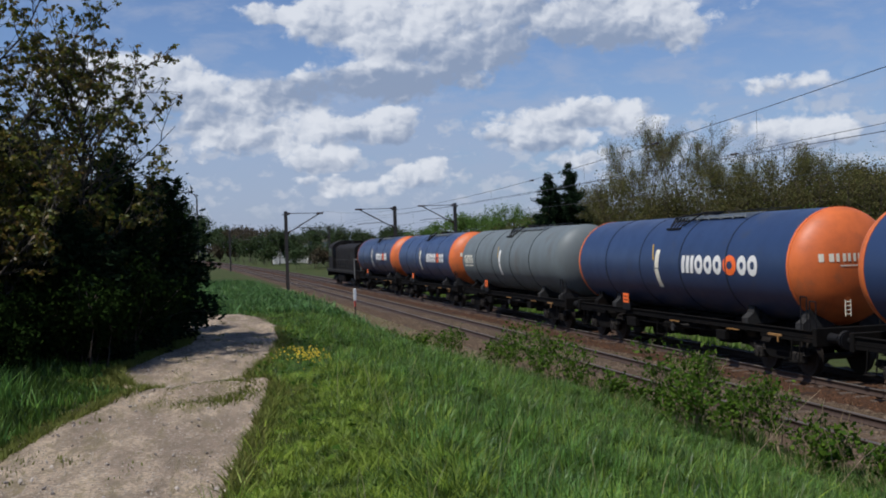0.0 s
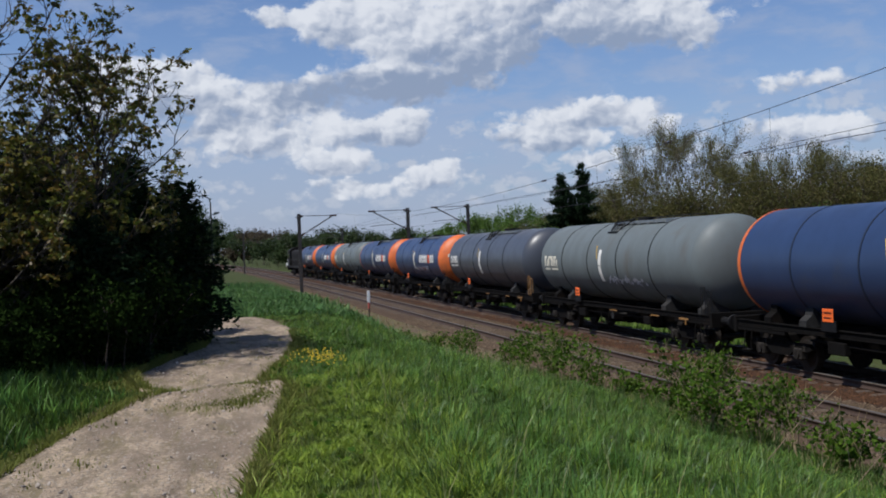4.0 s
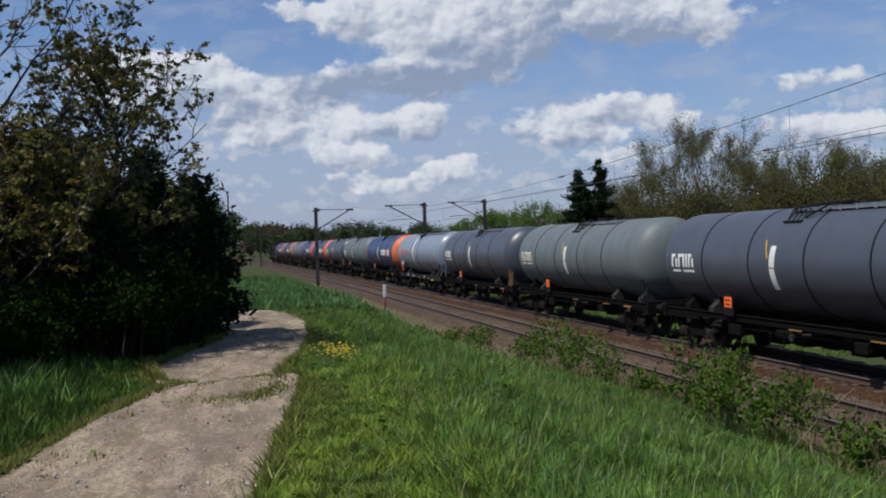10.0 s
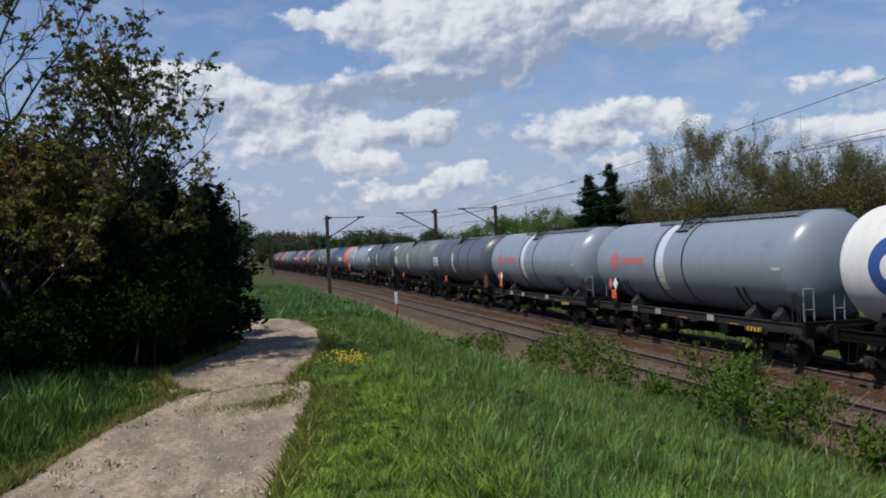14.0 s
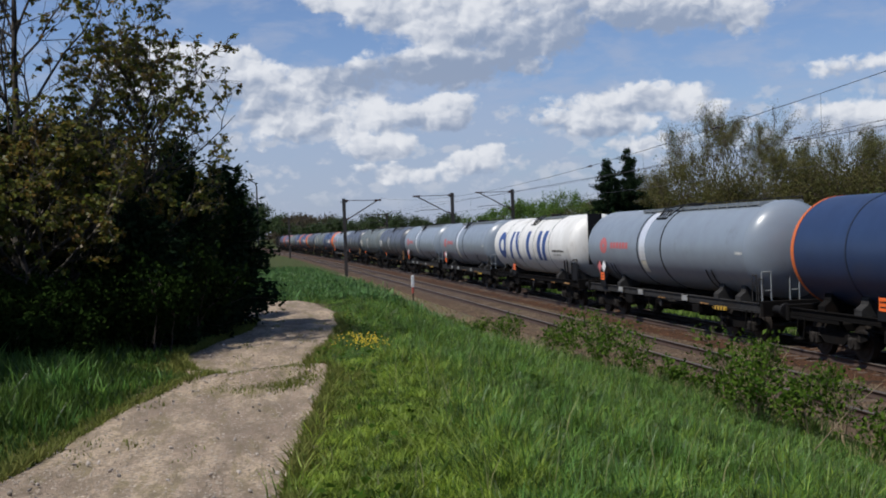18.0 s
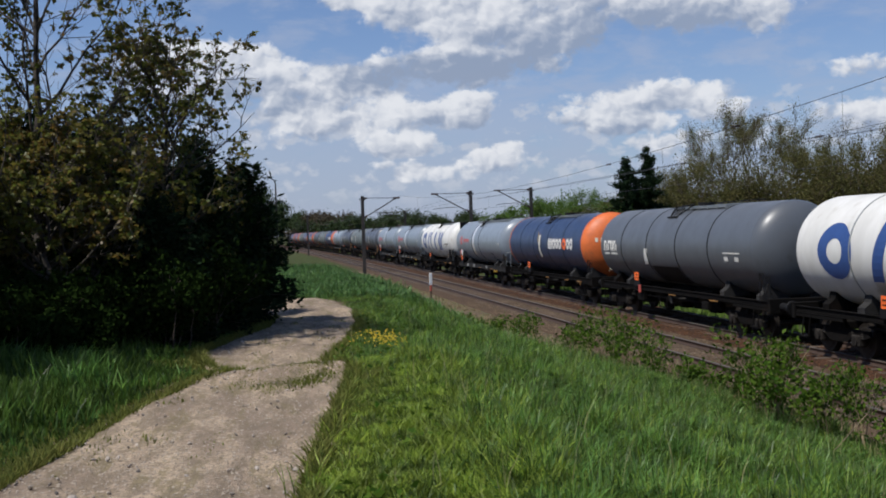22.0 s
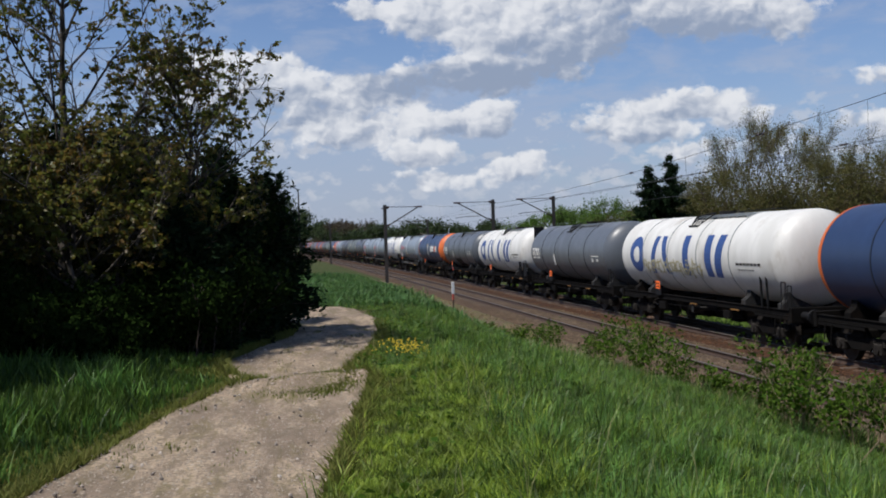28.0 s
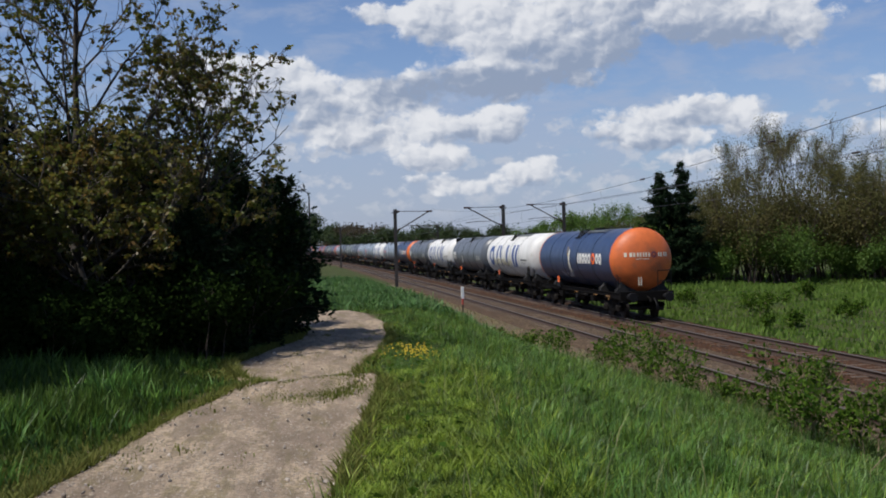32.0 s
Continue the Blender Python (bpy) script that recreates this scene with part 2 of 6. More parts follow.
def zoned_ground():
    """Soil, dry slope and turf, by the zones kept with the ground sheet."""
    mat = bpy.data.materials.new("meadow_ground")
    mat.use_nodes = True
    n = Net(mat.node_tree)
    shader = n.node("ShaderNodeBsdfPrincipled")
    surface = n.node("ShaderNodeOutputMaterial")
    pos = n.node("ShaderNodeTexCoord").outputs["Object"]
    zone = n.node("ShaderNodeAttribute")
    zone.attribute_name = "dry"
    coarse = n.noise(pos, 0.35, 6.0, 0.6)
    fine = n.noise(pos, 9.0, 6.0, 0.65)
    turf = n.mix(n.ramp(coarse, 0.35, 0.65), (0.038, 0.058, 0.016), (0.058, 0.07, 0.022))
    turf = n.mix(n.ramp(fine, 0.4, 0.75), turf, (0.045, 0.04, 0.02))
    soil = n.mix(n.ramp(fine, 0.3, 0.7), (0.165, 0.12, 0.08), (0.085, 0.065, 0.045))
    soil = n.mix(n.ramp(n.noise(pos, 1.7, 6.0, 0.6), 0.5, 0.62), soil, (0.10, 0.12, 0.045))
    edge = n.math("ADD", zone.outputs["Fac"], n.math("MULTIPLY", n.math("SUBTRACT", n.noise(pos, 2.5, 6.0, 0.65), 0.5), 0.9))
    n.link(n.mix(n.ramp(edge, 0.35, 0.65), turf, soil), shader.inputs["Base Color"])
    shader.inputs["Roughness"].default_value = 0.95
    shader.inputs["Specular IOR Level"].default_value = 0.1
    b = n.node("ShaderNodeBump")
    b.inputs["Strength"].default_value, b.inputs["Distance"].default_value = 0.8, 0.06
    n.link(n.noise(pos, 14.0, 6.0, 0.65), b.inputs["Height"])
    n.link(b.outputs[0], shader.inputs["Normal"])
    n.link(shader.outputs[0], surface.inputs[0])
    return mat


def lane_surface():
    """Trodden sand with embedded gravel: broad stains, wheel-worn lighter sand, single stones by cells."""
    mat = bpy.data.materials.new("sandy_gravel")
    mat.use_nodes = True
    n = Net(mat.node_tree)
    shader = n.node("ShaderNodeBsdfPrincipled")
    surface = n.node("ShaderNodeOutputMaterial")
    pos = n.node("ShaderNodeTexCoord").outputs["Object"]
    sand = n.mix(n.ramp(n.noise(n.vmath("MULTIPLY", pos, (1.2, .35, 1)), 1.5, 6.0, 0.6), 0.38, 0.62), (0.47, 0.365, 0.255), (0.25, 0.19, 0.14))
    sand = n.mix(n.math("MULTIPLY", n.ramp(n.noise(pos, 24.0, 5.0, 0.7), 0.36, 0.66), 0.75), sand, (0.17, 0.135, 0.10))
    cells = n.node("ShaderNodeTexVoronoi")
    n.link(pos, cells.inputs["Vector"])
    cells.inputs["Scale"].default_value = 30.0
    grey = n.node("ShaderNodeSeparateColor")
    n.link(cells.outputs["Color"], grey.inputs[0])
    stone = n.mix(grey.outputs[0], (0.12, 0.10, 0.08), (0.52, 0.46, 0.38))
    size = n.math("MULTIPLY", grey.outputs[1], 0.42)
    there = n.math("MULTIPLY", n.math("LESS_THAN", cells.outputs["Distance"], size), n.math("GREATER_THAN", grey.outputs[2], 0.25))
    colour = n.mix(there, sand, stone)
    moss = n.math("MULTIPLY", n.ramp(n.noise(n.vmath("MULTIPLY", pos, (1.7, .4, 1)), 2.4, 8.0, 0.72), 0.50, 0.60), 0.6)
    colour = n.mix(moss, colour, (0.15, 0.125, 0.06))
    damp = n.math("MULTIPLY", n.ramp(n.noise(n.vmath("MULTIPLY", pos, (1.0, .35, 1)), 7.0, 8.0, 0.72), 0.47, 0.58), 0.55)
    colour = n.mix(damp, colour, (0.15, 0.118, 0.082))
    n.link(colour, shader.inputs["Base Color"])
    shader.inputs["Roughness"].default_value, shader.inputs["Specular IOR Level"].default_value = 0.95, 0.12
    b = n.node("ShaderNodeBump")
    b.inputs["Strength"].default_value, b.inputs["Distance"].default_value = 0.9, 0.025
    n.link(n.math("ADD", n.noise(pos, 22.0, 6.0, 0.7), n.math("MULTIPLY", there, 0.35)), b.inputs["Height"])
    n.link(b.outputs[0], shader.inputs["Normal"])
    n.link(shader.outputs[0], surface.inputs[0])
    return mat


M_GROUND = zoned_ground()
M_PATH = lane_surface()
M_STONE = material("pebble", (0.36, 0.31, 0.26), (0.2, 0.175, 0.15), 0.9, scale=20, vary=0.4, spec=0.15)
M_GRIT = leafy("grit", (0.14, 0.115, 0.09), (0.40, 0.34, 0.27), (0.25, 0.21, 0.16), 0.9, 0.0, 0.1)
M_BALLAST_NEAR = material("grey_brown_ballast", (0.122, 0.083, 0.053), (0.04, 0.026, 0.016), 0.95, scale=22.0, amount=1.0, bump=1.0, bump_scale=22.0, dirt=(0.06, 0.04, 0.028), dirt_at=(0.46, 0.6), dirt_scale=1.4, spec=0.1)
M_BALLAST_FAR = material("rusty_ballast", (0.085, 0.042, 0.023), (0.03, 0.016, 0.010), 0.95, scale=22.0, amount=1.0, bump=1.0, bump_scale=22.0, dirt=(0.03, 0.02, 0.015), dirt_at=(0.48, 0.62), dirt_scale=1.6, spec=0.1)
M_SLEEPER = material("concrete_sleeper", (0.115, 0.093, 0.074), (0.06, 0.048, 0.038), 0.95, scale=8, vary=0.25, bump=0.5, dirt=(0.08, 0.055, 0.04), dirt_at=(0.45, 0.6), dirt_scale=3, spec=0.1)
M_SLEEPER_WOOD = material("dark_wooden_sleeper", (0.10, 0.07, 0.05), (0.06, 0.045, 0.035), 0.9, scale=8, vary=0.3, bump=0.5)
M_RAIL = material("rusty_rail", (0.075, 0.046, 0.032), (0.04, 0.026, 0.02), 0.7, 0.4, scale=12, bump=0.2)
M_RAILHEAD = material("worn_rail_head", (0.13, 0.115, 0.10), (0.08, 0.07, 0.06), 0.6, 0.5, scale=3, stretch=(8, .2, 8))
M_CONCRETE = material("mast_steel", (0.045, 0.04, 0.038), (0.026, 0.024, 0.022), 0.75, 0.2, scale=5, dirt=(0.1, 0.06, 0.04))
M_WIRE = material("wire", (0.06, 0.06, 0.065), None, 0.5, 0.6)
M_INSULATOR = material("insulator", (0.06, 0.035, 0.025), None, 0.25)
M_BARK = material("grey_bark", (0.10, 0.082, 0.064), (0.035, 0.028, 0.022), 0.9, scale=9, stretch=(1, 1, .35), bump=0.8, bump_scale=18, amount=0.9)
M_BARK_MAPLE = material("maple_bark", (0.085, 0.07, 0.056), (0.024, 0.02, 0.016), 0.9, scale=9, stretch=(1, 1, .35), bump=0.8, bump_scale=18, amount=0.9)
M_BARK_DARK = material("dark_bark", (0.075, 0.055, 0.042), (0.04, 0.03, 0.025), 0.9, scale=9, stretch=(1, 1, .35), bump=0.6, bump_scale=18)
M_STALK = material("dry_stalk", (0.26, 0.20, 0.125), (0.16, 0.12, 0.075), 0.9)
M_GRASS = leafy("grass_blades", (0.04, 0.09, 0.008), (0.235, 0.305, 0.032), (0.07, 0.135, 0.014), 0.5, 0.38, mottle=0.62)
M_GRASS_PALE = leafy("far_grass", (0.075, 0.155, 0.018), (0.16, 0.245, 0.034), (0.125, 0.19, 0.035), 0.6, 0.35)
# darker copy of the grass blades, with shade put into the colour
M_GRASS_DARK = leafy("shade_dark_grass_blades", (0.04, 0.085, 0.012), (0.095, 0.15, 0.024), (0.065, 0.115, 0.02), 0.5, 0.35, mottle=0.45)
M_GRASS_TALL = leafy("tall_grass_blades", (0.034, 0.09, 0.014), (0.14, 0.235, 0.038), (0.085, 0.18, 0.04), 0.42, 0.35, mottle=0.65)
M_GRASS_SHORT = leafy("trodden_green_blades", (0.11, 0.19, 0.022), (0.30, 0.37, 0.048), (0.18, 0.24, 0.036), 0.5, 0.35, mottle=0.5)
M_GRASS_FAR = leafy("bank_grass_blades", (0.05, 0.12, 0.028), (0.13, 0.21, 0.055), (0.075, 0.165, 0.05), 0.5, 0.35, mottle=0.5)
M_GRASS_SEED = leafy("pale_stalks", (0.26, 0.26, 0.11), (0.34, 0.31, 0.15), (0.24, 0.27, 0.10), 0.6, 0.3)
M_STRAW = leafy("straw", (0.20, 0.145, 0.075), (0.33, 0.25, 0.14), (0.17, 0.16, 0.06), 0.7, 0.2)
M_LEAF_MAPLE = leafy("bronze_young_leaf", (0.085, 0.115, 0.018), (0.19, 0.105, 0.03), (0.125, 0.16, 0.028), 0.45, 0.5)
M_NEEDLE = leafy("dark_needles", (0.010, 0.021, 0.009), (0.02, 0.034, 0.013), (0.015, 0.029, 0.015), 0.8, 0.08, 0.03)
# below real leaf tones: the undergrowth's deep shade is put into the colour
M_LEAF_DARK = leafy("shade_darkened_shrub_leaf", (0.010, 0.019, 0.005), (0.019, 0.034, 0.007), (0.013, 0.026, 0.006), 0.85, 0.1, 0.0)
M_LEAF_SPRING = leafy("spring_leaf", (0.075, 0.145, 0.022), (0.12, 0.19, 0.035), (0.06, 0.11, 0.02), 0.55, 0.35, 0.2)
M_LEAF_BUD = leafy("sparse_budding_leaf", (0.10, 0.092, 0.032), (0.155, 0.135, 0.048), (0.085, 0.105, 0.03), 0.7, 0.3, 0.12)
M_LEAF_BRUSH = leafy("brown_green_brushwood", (0.085, 0.072, 0.028), (0.125, 0.105, 0.036), (0.06, 0.085, 0.022), 0.7, 0.3, 0.12)
M_LEAF_FAR = leafy("far_wood_leaf", (0.03, 0.055, 0.018), (0.05, 0.08, 0.024), (0.04, 0.05, 0.02), 0.6, 0.2, 0.15)
M_LEAF_RED = leafy("reddish_far_leaf", (0.065, 0.045, 0.03), (0.08, 0.06, 0.034), (0.055, 0.055, 0.026), 0.6, 0.2, 0.15)
M_LEAF_BRAMBLE = leafy("bramble_leaf", (0.026, 0.072, 0.007), (0.115, 0.18, 0.022), (0.05, 0.09, 0.012), 0.6, 0.35, 0.06)
M_FLOWER = material("yellow_flower", (0.72, 0.52, 0.02), (0.6, 0.4, 0.01), 0.6)
M_BLUE = material("navy_tank_paint", (0.022, 0.041, 0.098), (0.017, 0.032, 0.078), 0.38, scale=1.2, dirt=(0.035, 0.045, 0.075), dirt_at=(0.55, 0.75), dirt_scale=0.9, vary=0.12, spec=0.5)
M_BLUE_BAND = material("navy_seam", (0.012, 0.018, 0.035), None, 0.5)
M_ORANGE = material("orange_tank_paint", (0.66, 0.15, 0.032), (0.50, 0.112, 0.026), 0.5, scale=1.5, amount=0.8, dirt=(0.36, 0.11, 0.04), dirt_at=(0.55, 0.75), vary=0.08)
M_DARKGREY = material("slate_tank_paint", (0.060, 0.067, 0.082), (0.05, 0.056, 0.07), 0.38, scale=1.2, dirt=(0.075, 0.075, 0.08), dirt_at=(0.55, 0.75), dirt_scale=0.9, vary=0.15, spec=0.5)
M_GREENGREY = material("weathered_grey_tank_paint", (0.122, 0.142, 0.142), (0.10, 0.112, 0.108), 0.55, scale=1.4, dirt=(0.10, 0.095, 0.082), dirt_at=(0.52, 0.75), dirt_scale=0.8, stretch=(1, 1, .5), spec=0.38)
M_LIGHTGREY = material("light_grey_tank_paint", (0.20, 0.235, 0.27), (0.175, 0.20, 0.235), 0.33, scale=1.3, dirt=(0.14, 0.155, 0.17), dirt_at=(0.54, 0.75), dirt_scale=0.8, spec=0.5)
M_STEELGREY = material("graphite_tank_paint", (0.095, 0.105, 0.118), (0.08, 0.088, 0.1), 0.38, scale=1.2, dirt=(0.07, 0.072, 0.075), dirt_at=(0.56, 0.75), vary=0.1, spec=0.5)
M_WHITE = material("white_tank_paint", (0.66, 0.65, 0.61), (0.53, 0.52, 0.48), 0.5, scale=1.3, amount=0.7, dirt=(0.33, 0.29, 0.23), dirt_at=(0.54, 0.74), dirt_scale=0.8, stretch=(1, 1, .35))
# grime set below real grease, so the undersides' deep shade is in the colour
M_GRIME = material("grime_with_deep_shade", (0.0075, 0.0068, 0.0062), (0.0045, 0.004, 0.0038), 0.92, scale=4, dirt=(0.013, 0.0095, 0.0075), dirt_scale=2.0, bump=0.3, spec=0.08)
M_GREYSTEEL = material("grey_frame_paint", (0.034, 0.033, 0.032), (0.016, 0.015, 0.014), 0.8, scale=5, dirt=(0.03, 0.025, 0.021), spec=0.15)
M_WHEEL = material("wheel_steel", (0.03, 0.024, 0.02), (0.018, 0.015, 0.012), 0.6, 0.5, scale=6)
M_TREAD = material("bright_tread", (0.5, 0.5, 0.5), (0.4, 0.4, 0.4), 0.25, 0.9)
M_BRAKE = material("yellow_paint", (0.55, 0.33, 0.03), (0.4, 0.23, 0.03), 0.55, scale=6)
M_OCHRE = material("worn_ochre_paint", (0.30, 0.15, 0.04), (0.16, 0.085, 0.03), 0.6, scale=6)
M_BLACK = material("black_paint", (0.010, 0.010, 0.011), None, 0.6, spec=0.15)
M_LETTER = material("white_letter_paint", (0.74, 0.72, 0.66), (0.6, 0.58, 0.52), 0.5, scale=5)
M_CREAM = material("cream_stripe_paint", (0.72, 0.67, 0.53), (0.6, 0.55, 0.42), 0.5, scale=5)
M_SIGN_ORANGE = material("orange_sign", (0.88, 0.15, 0.02), (0.8, 0.13, 0.02), 0.5)
M_RED = material("red_logo_paint", (0.46, 0.11, 0.11), (0.38, 0.15, 0.15), 0.5)
M_ROYAL = material("royal_blue_letter_paint", (0.028, 0.072, 0.23), (0.024, 0.06, 0.19), 0.5, scale=3)
M_SILVER = material("bare_metal_band", (0.82, 0.83, 0.84), (0.7, 0.71, 0.72), 0.35, 0.5, scale=6)
M_GRAFFITI = material("graffiti_paint", (0.45, 0.45, 0.48), (0.25, 0.24, 0.28), 0.6, scale=6)
M_SCRAWL = material("ochre_scrawl", (0.42, 0.38, 0.22), (0.2, 0.18, 0.13), 0.6, scale=6)
M_GRAFFITI_RED = material("graffiti_red", (0.18, 0.045, 0.05), None, 0.6)
M_GRATING = material("galvanised_grating", (0.32, 0.34, 0.34), (0.2, 0.21, 0.21), 0.55, 0.5, scale=9)
M_LOCO = material("sooty_loco_paint", (0.012, 0.011, 0.011), (0.02, 0.017, 0.015), 0.75, scale=2, dirt=(0.035, 0.028, 0.023), spec=0.12)
M_GLASS_DARK = material("dark_cab_window", (0.02, 0.024, 0.03), None, 0.08)
M_POSTRED = material("red_post_paint", (0.45, 0.07, 0.05), (0.3, 0.06, 0.04), 0.6)
M_POSTWHITE = material("white_post_paint", (0.75, 0.74, 0.72), None, 0.6)
M_WALLPALE = material("pale_render", (0.62, 0.6, 0.55), (0.52, 0.5, 0.46), 0.9, scale=2)
M_ROOF = material("roof_tile", (0.16, 0.12, 0.11), (0.1, 0.08, 0.075), 0.8, scale=6)
M_ROOFPALE = material("pale_sheet_roof", (0.66, 0.67, 0.69), (0.55, 0.56, 0.58), 0.5, scale=3)
M_FRINGE = leafy("trodden_olive_grass", (0.11, 0.135, 0.026), (0.19, 0.185, 0.05), (0.13, 0.155, 0.03), 0.7, 0.3, 0.15)
M_STONES_NEAR = leafy("ballast_stone", (0.04, 0.029, 0.02), (0.19, 0.14, 0.095), (0.075, 0.055, 0.037), 0.95, 0.0, 0.05)
M_STONES_FAR = leafy("rusty_ballast_stone", (0.028, 0.016, 0.010), (0.12, 0.062, 0.034), (0.06, 0.033, 0.02), 0.95, 0.0, 0.05)
M_DUSTY = material("dusty_running_gear", (0.034, 0.03, 0.026), (0.013, 0.011, 0.010), 0.9, scale=7, amount=0.9, bump=0.3, spec=0.1)
M_PANEL_DULL = material("dull_data_panel", (0.30, 0.30, 0.28), (0.2, 0.2, 0.19), 0.7, scale=8)

# ---- tools ----
def part(name, bm, material_, parent=None, label="", smooth=False):
    """Links a bmesh as one mesh object under a thing or a part."""
    me = bpy.data.meshes.new(name)
    bm.to_mesh(me)
    bm.free()
    return meshed(name, me, material_, parent, label, smooth)


def meshed(name, me, material_, parent=None, label="", smooth=False):
    if smooth:
        me.polygons.foreach_set("use_smooth", [True] * len(me.polygons))
    me.materials.append(material_)
    ob = new(name, me)
    ob.parent = parent
    if label:
        ob["label"] = label
    return ob


def placed(ob, m):
    ob.matrix_basis = m
    return ob


def sheet_mesh(name, verts, faces):
    """A mesh from arrays: verts (n, 3), faces (m, 3) or (m, 4)."""
    me = bpy.data.meshes.new(name)
    verts, faces = np.asarray(verts, dtype=np.float32), np.asarray(faces, dtype=np.int32)
    k = faces.shape[1]
    me.vertices.add(len(verts))
    me.vertices.foreach_set("co", verts.ravel())
    me.loops.add(faces.size)
    me.loops.foreach_set("vertex_index", faces.ravel())
    me.polygons.add(len(faces))
    me.polygons.foreach_set("loop_start", np.arange(0, faces.size, k, dtype=np.int32))
    me.update(calc_edges=True)
    return me


def box(bm, x0, x1, y0, y1, z0, z1, bevel=0.0):
    m = Matrix.LocRotScale(((x0 + x1) / 2, (y0 + y1) / 2, (z0 + z1) / 2), None, (x1 - x0, y1 - y0, z1 - z0))
    made = bmesh.ops.create_cube(bm, size=1.0, matrix=m)
    if bevel:
        edges = list({e for v in made["verts"] for e in v.link_edges})
        bmesh.ops.bevel(bm, geom=edges, offset=bevel, segments=1, affect="EDGES", profile=0.5)
    return bm


def rod(bm, a, b, r, r2=None, sides=8):
    """A round bar from a to b."""
    a, b = Vector(a), Vector(b)
    d = b - a
    m = Matrix.Translation((a + b) / 2) @ d.to_track_quat("Z", "Y").to_matrix().to_4x4()
    bmesh.ops.create_cone(bm, cap_ends=True, segments=sides, radius1=r, radius2=r if r2 is None else r2, depth=d.length, matrix=m)
    return bm


def pipe(bm, points, r, sides=6):
    for a, b in zip(points, points[1:]):
        rod(bm, a, b, r, sides=sides)
    return bm


def fresh(make=None, *args, **kw):
    bm = bmesh.new()
    if make:
        make(bm, *args, **kw)
    return bm


def axis_x(s):
    """x of the far track's axis, s metres along it."""
    return TRACK_X + (BEND * s * s if s > 0 else 0.0)


def smooth01(v):
    v = np.clip(v, 0, 1)
    return v * v * (3 - 2 * v)


def terrain(x, y):
    """Height of the ground: the lane's terrace, the bank down to the line, the flat meadow beyond."""
    x, y = np.asarray(x, dtype=float), np.asarray(y, dtype=float)
    bend = np.where(y > 0, BEND * np.minimum(y, 500.0) ** 2, 0)
    u = x - bend
    terrace = 2.02 - 0.2 * smooth01((y - 25) / 5) - 1.65 * smooth01((y - 42) / 62) - 0.1 * smooth01((y + 30) / -60)
    # the bank falls over a long slope by the camera, more steeply further along
    turn = smooth01((y - 18) / 11)
    top, fall = 1.7 + 1.8 * turn, 7.6 - 4.2 * turn
    near = terrace - (terrace + 0.02) * np.clip((u - top) / fall, 0, 1) ** 1.05
    near = np.where(u < top, terrace, near)
    far = -0.62 + 0.5 * smooth01((u - 19.5) / 9) + 0.5 * smooth01((u - 34) / 30)
    z = np.where(u < 9.3, near, -0.02 - 0.6 * smooth01((u - 9.3) / 1.6))
    z = np.where(u > 15, far, z)
    z = z + 0.07 * np.exp(-((y - 12.0 - 0.35 * x) / 0.28) ** 2) * smooth01((2.2 - np.abs(x)) / 1.0)
    z = z + 0.10 * smooth01((y - 27.3) / 3) * smooth01((60 - y) / 20) * smooth01((5.5 - u) / 3) * smooth01((u + 12) / 5)
    lump = 0.10 * np.sin(x * 0.83 + 1.3 * np.sin(y * 0.31)) * np.sin(y * 0.57 + 0.7) + 0.04 * np.sin(x * 2.3 + y * 1.7)
    off = np.clip(np.abs(u - 13.9) - 5.0, 0, 1) * np.clip(np.hypot(x + 0.2, y - 10) / 40 + np.clip(np.abs(x - 0.0) - 2.0, 0, 1), 0, 1)
    return z + lump * off


def on_ground(x, y):
    return float(terrain(x, y))


# the lane: middle line and half width along y
LANE_Y = [-60, 0, 6.6, 8.7, 10.2, 11.3, 12.1, 13.0, 14.5, 18, 21, 24, 25.5, 26.7, 27.6, 28.4]
LANE_L = [-3.2, -2.5, -1.95, -1.57, -1.31, -1.0, -.45, -.85, -1.1, -.15, .05, -1.5, -6, -10, -14, -15]
LANE_R = [-0.6, 0.05, 0.27, 0.55, 0.76, .9, .98, .72, 1.05, 1.6, 1.75, 1.6, 1.4, 1.0, .3, -3.0]


def lane_edges(y):
    return np.interp(y, LANE_Y, LANE_L), np.interp(y, LANE_Y, LANE_R)



def bank_edge(y):
    """x where the green bank gives way to the dry slope."""
    return np.interp(y, [0, 19, 24, 28, 32, 60, 100], [8.9, 8.9, 7.6, 5.7, 4.8, 4.4, 4.2])

# ---- ground, lane and tracks ----
def spread(lo, hi, fine_lo, fine_hi, step, grow=1.16):
    vals = list(np.arange(fine_lo, fine_hi, step))
    d, v = step, fine_hi
    while v < hi:
        vals.append(v)
        d *= grow
        v += d
    vals.append(hi)
    d, v = step, fine_lo
    while v > lo:
        d *= grow
        v -= d
        vals.insert(0, max(v, lo))
    return np.array(sorted(set(np.round(vals, 4))))


gx = spread(-2500, 2500, -8, 22, 0.4)
gy = spread(-800, 4000, 3, 60, 0.5)
GX, GY = np.meshgrid(gx, gy)
GZ = terrain(GX, GY)
nx = len(gx)
idx = np.arange(len(gx) * len(gy)).reshape(len(gy), nx)
quads = np.stack([idx[:-1, :-1], idx[:-1, 1:], idx[1:, 1:], idx[1:, :-1]], -1).reshape(-1, 4)
me = sheet_mesh("ground", np.stack([GX, GY, GZ], -1).reshape(-1, 3), quads)
dry = np.where((GX > bank_edge(GY) - .1) & (GX - np.minimum(GY, 300) ** 2 * BEND * (GY > 0) < 19.5) & (GY < 100), 1.0, 0.0)
lane_l, lane_r = lane_edges(GY)
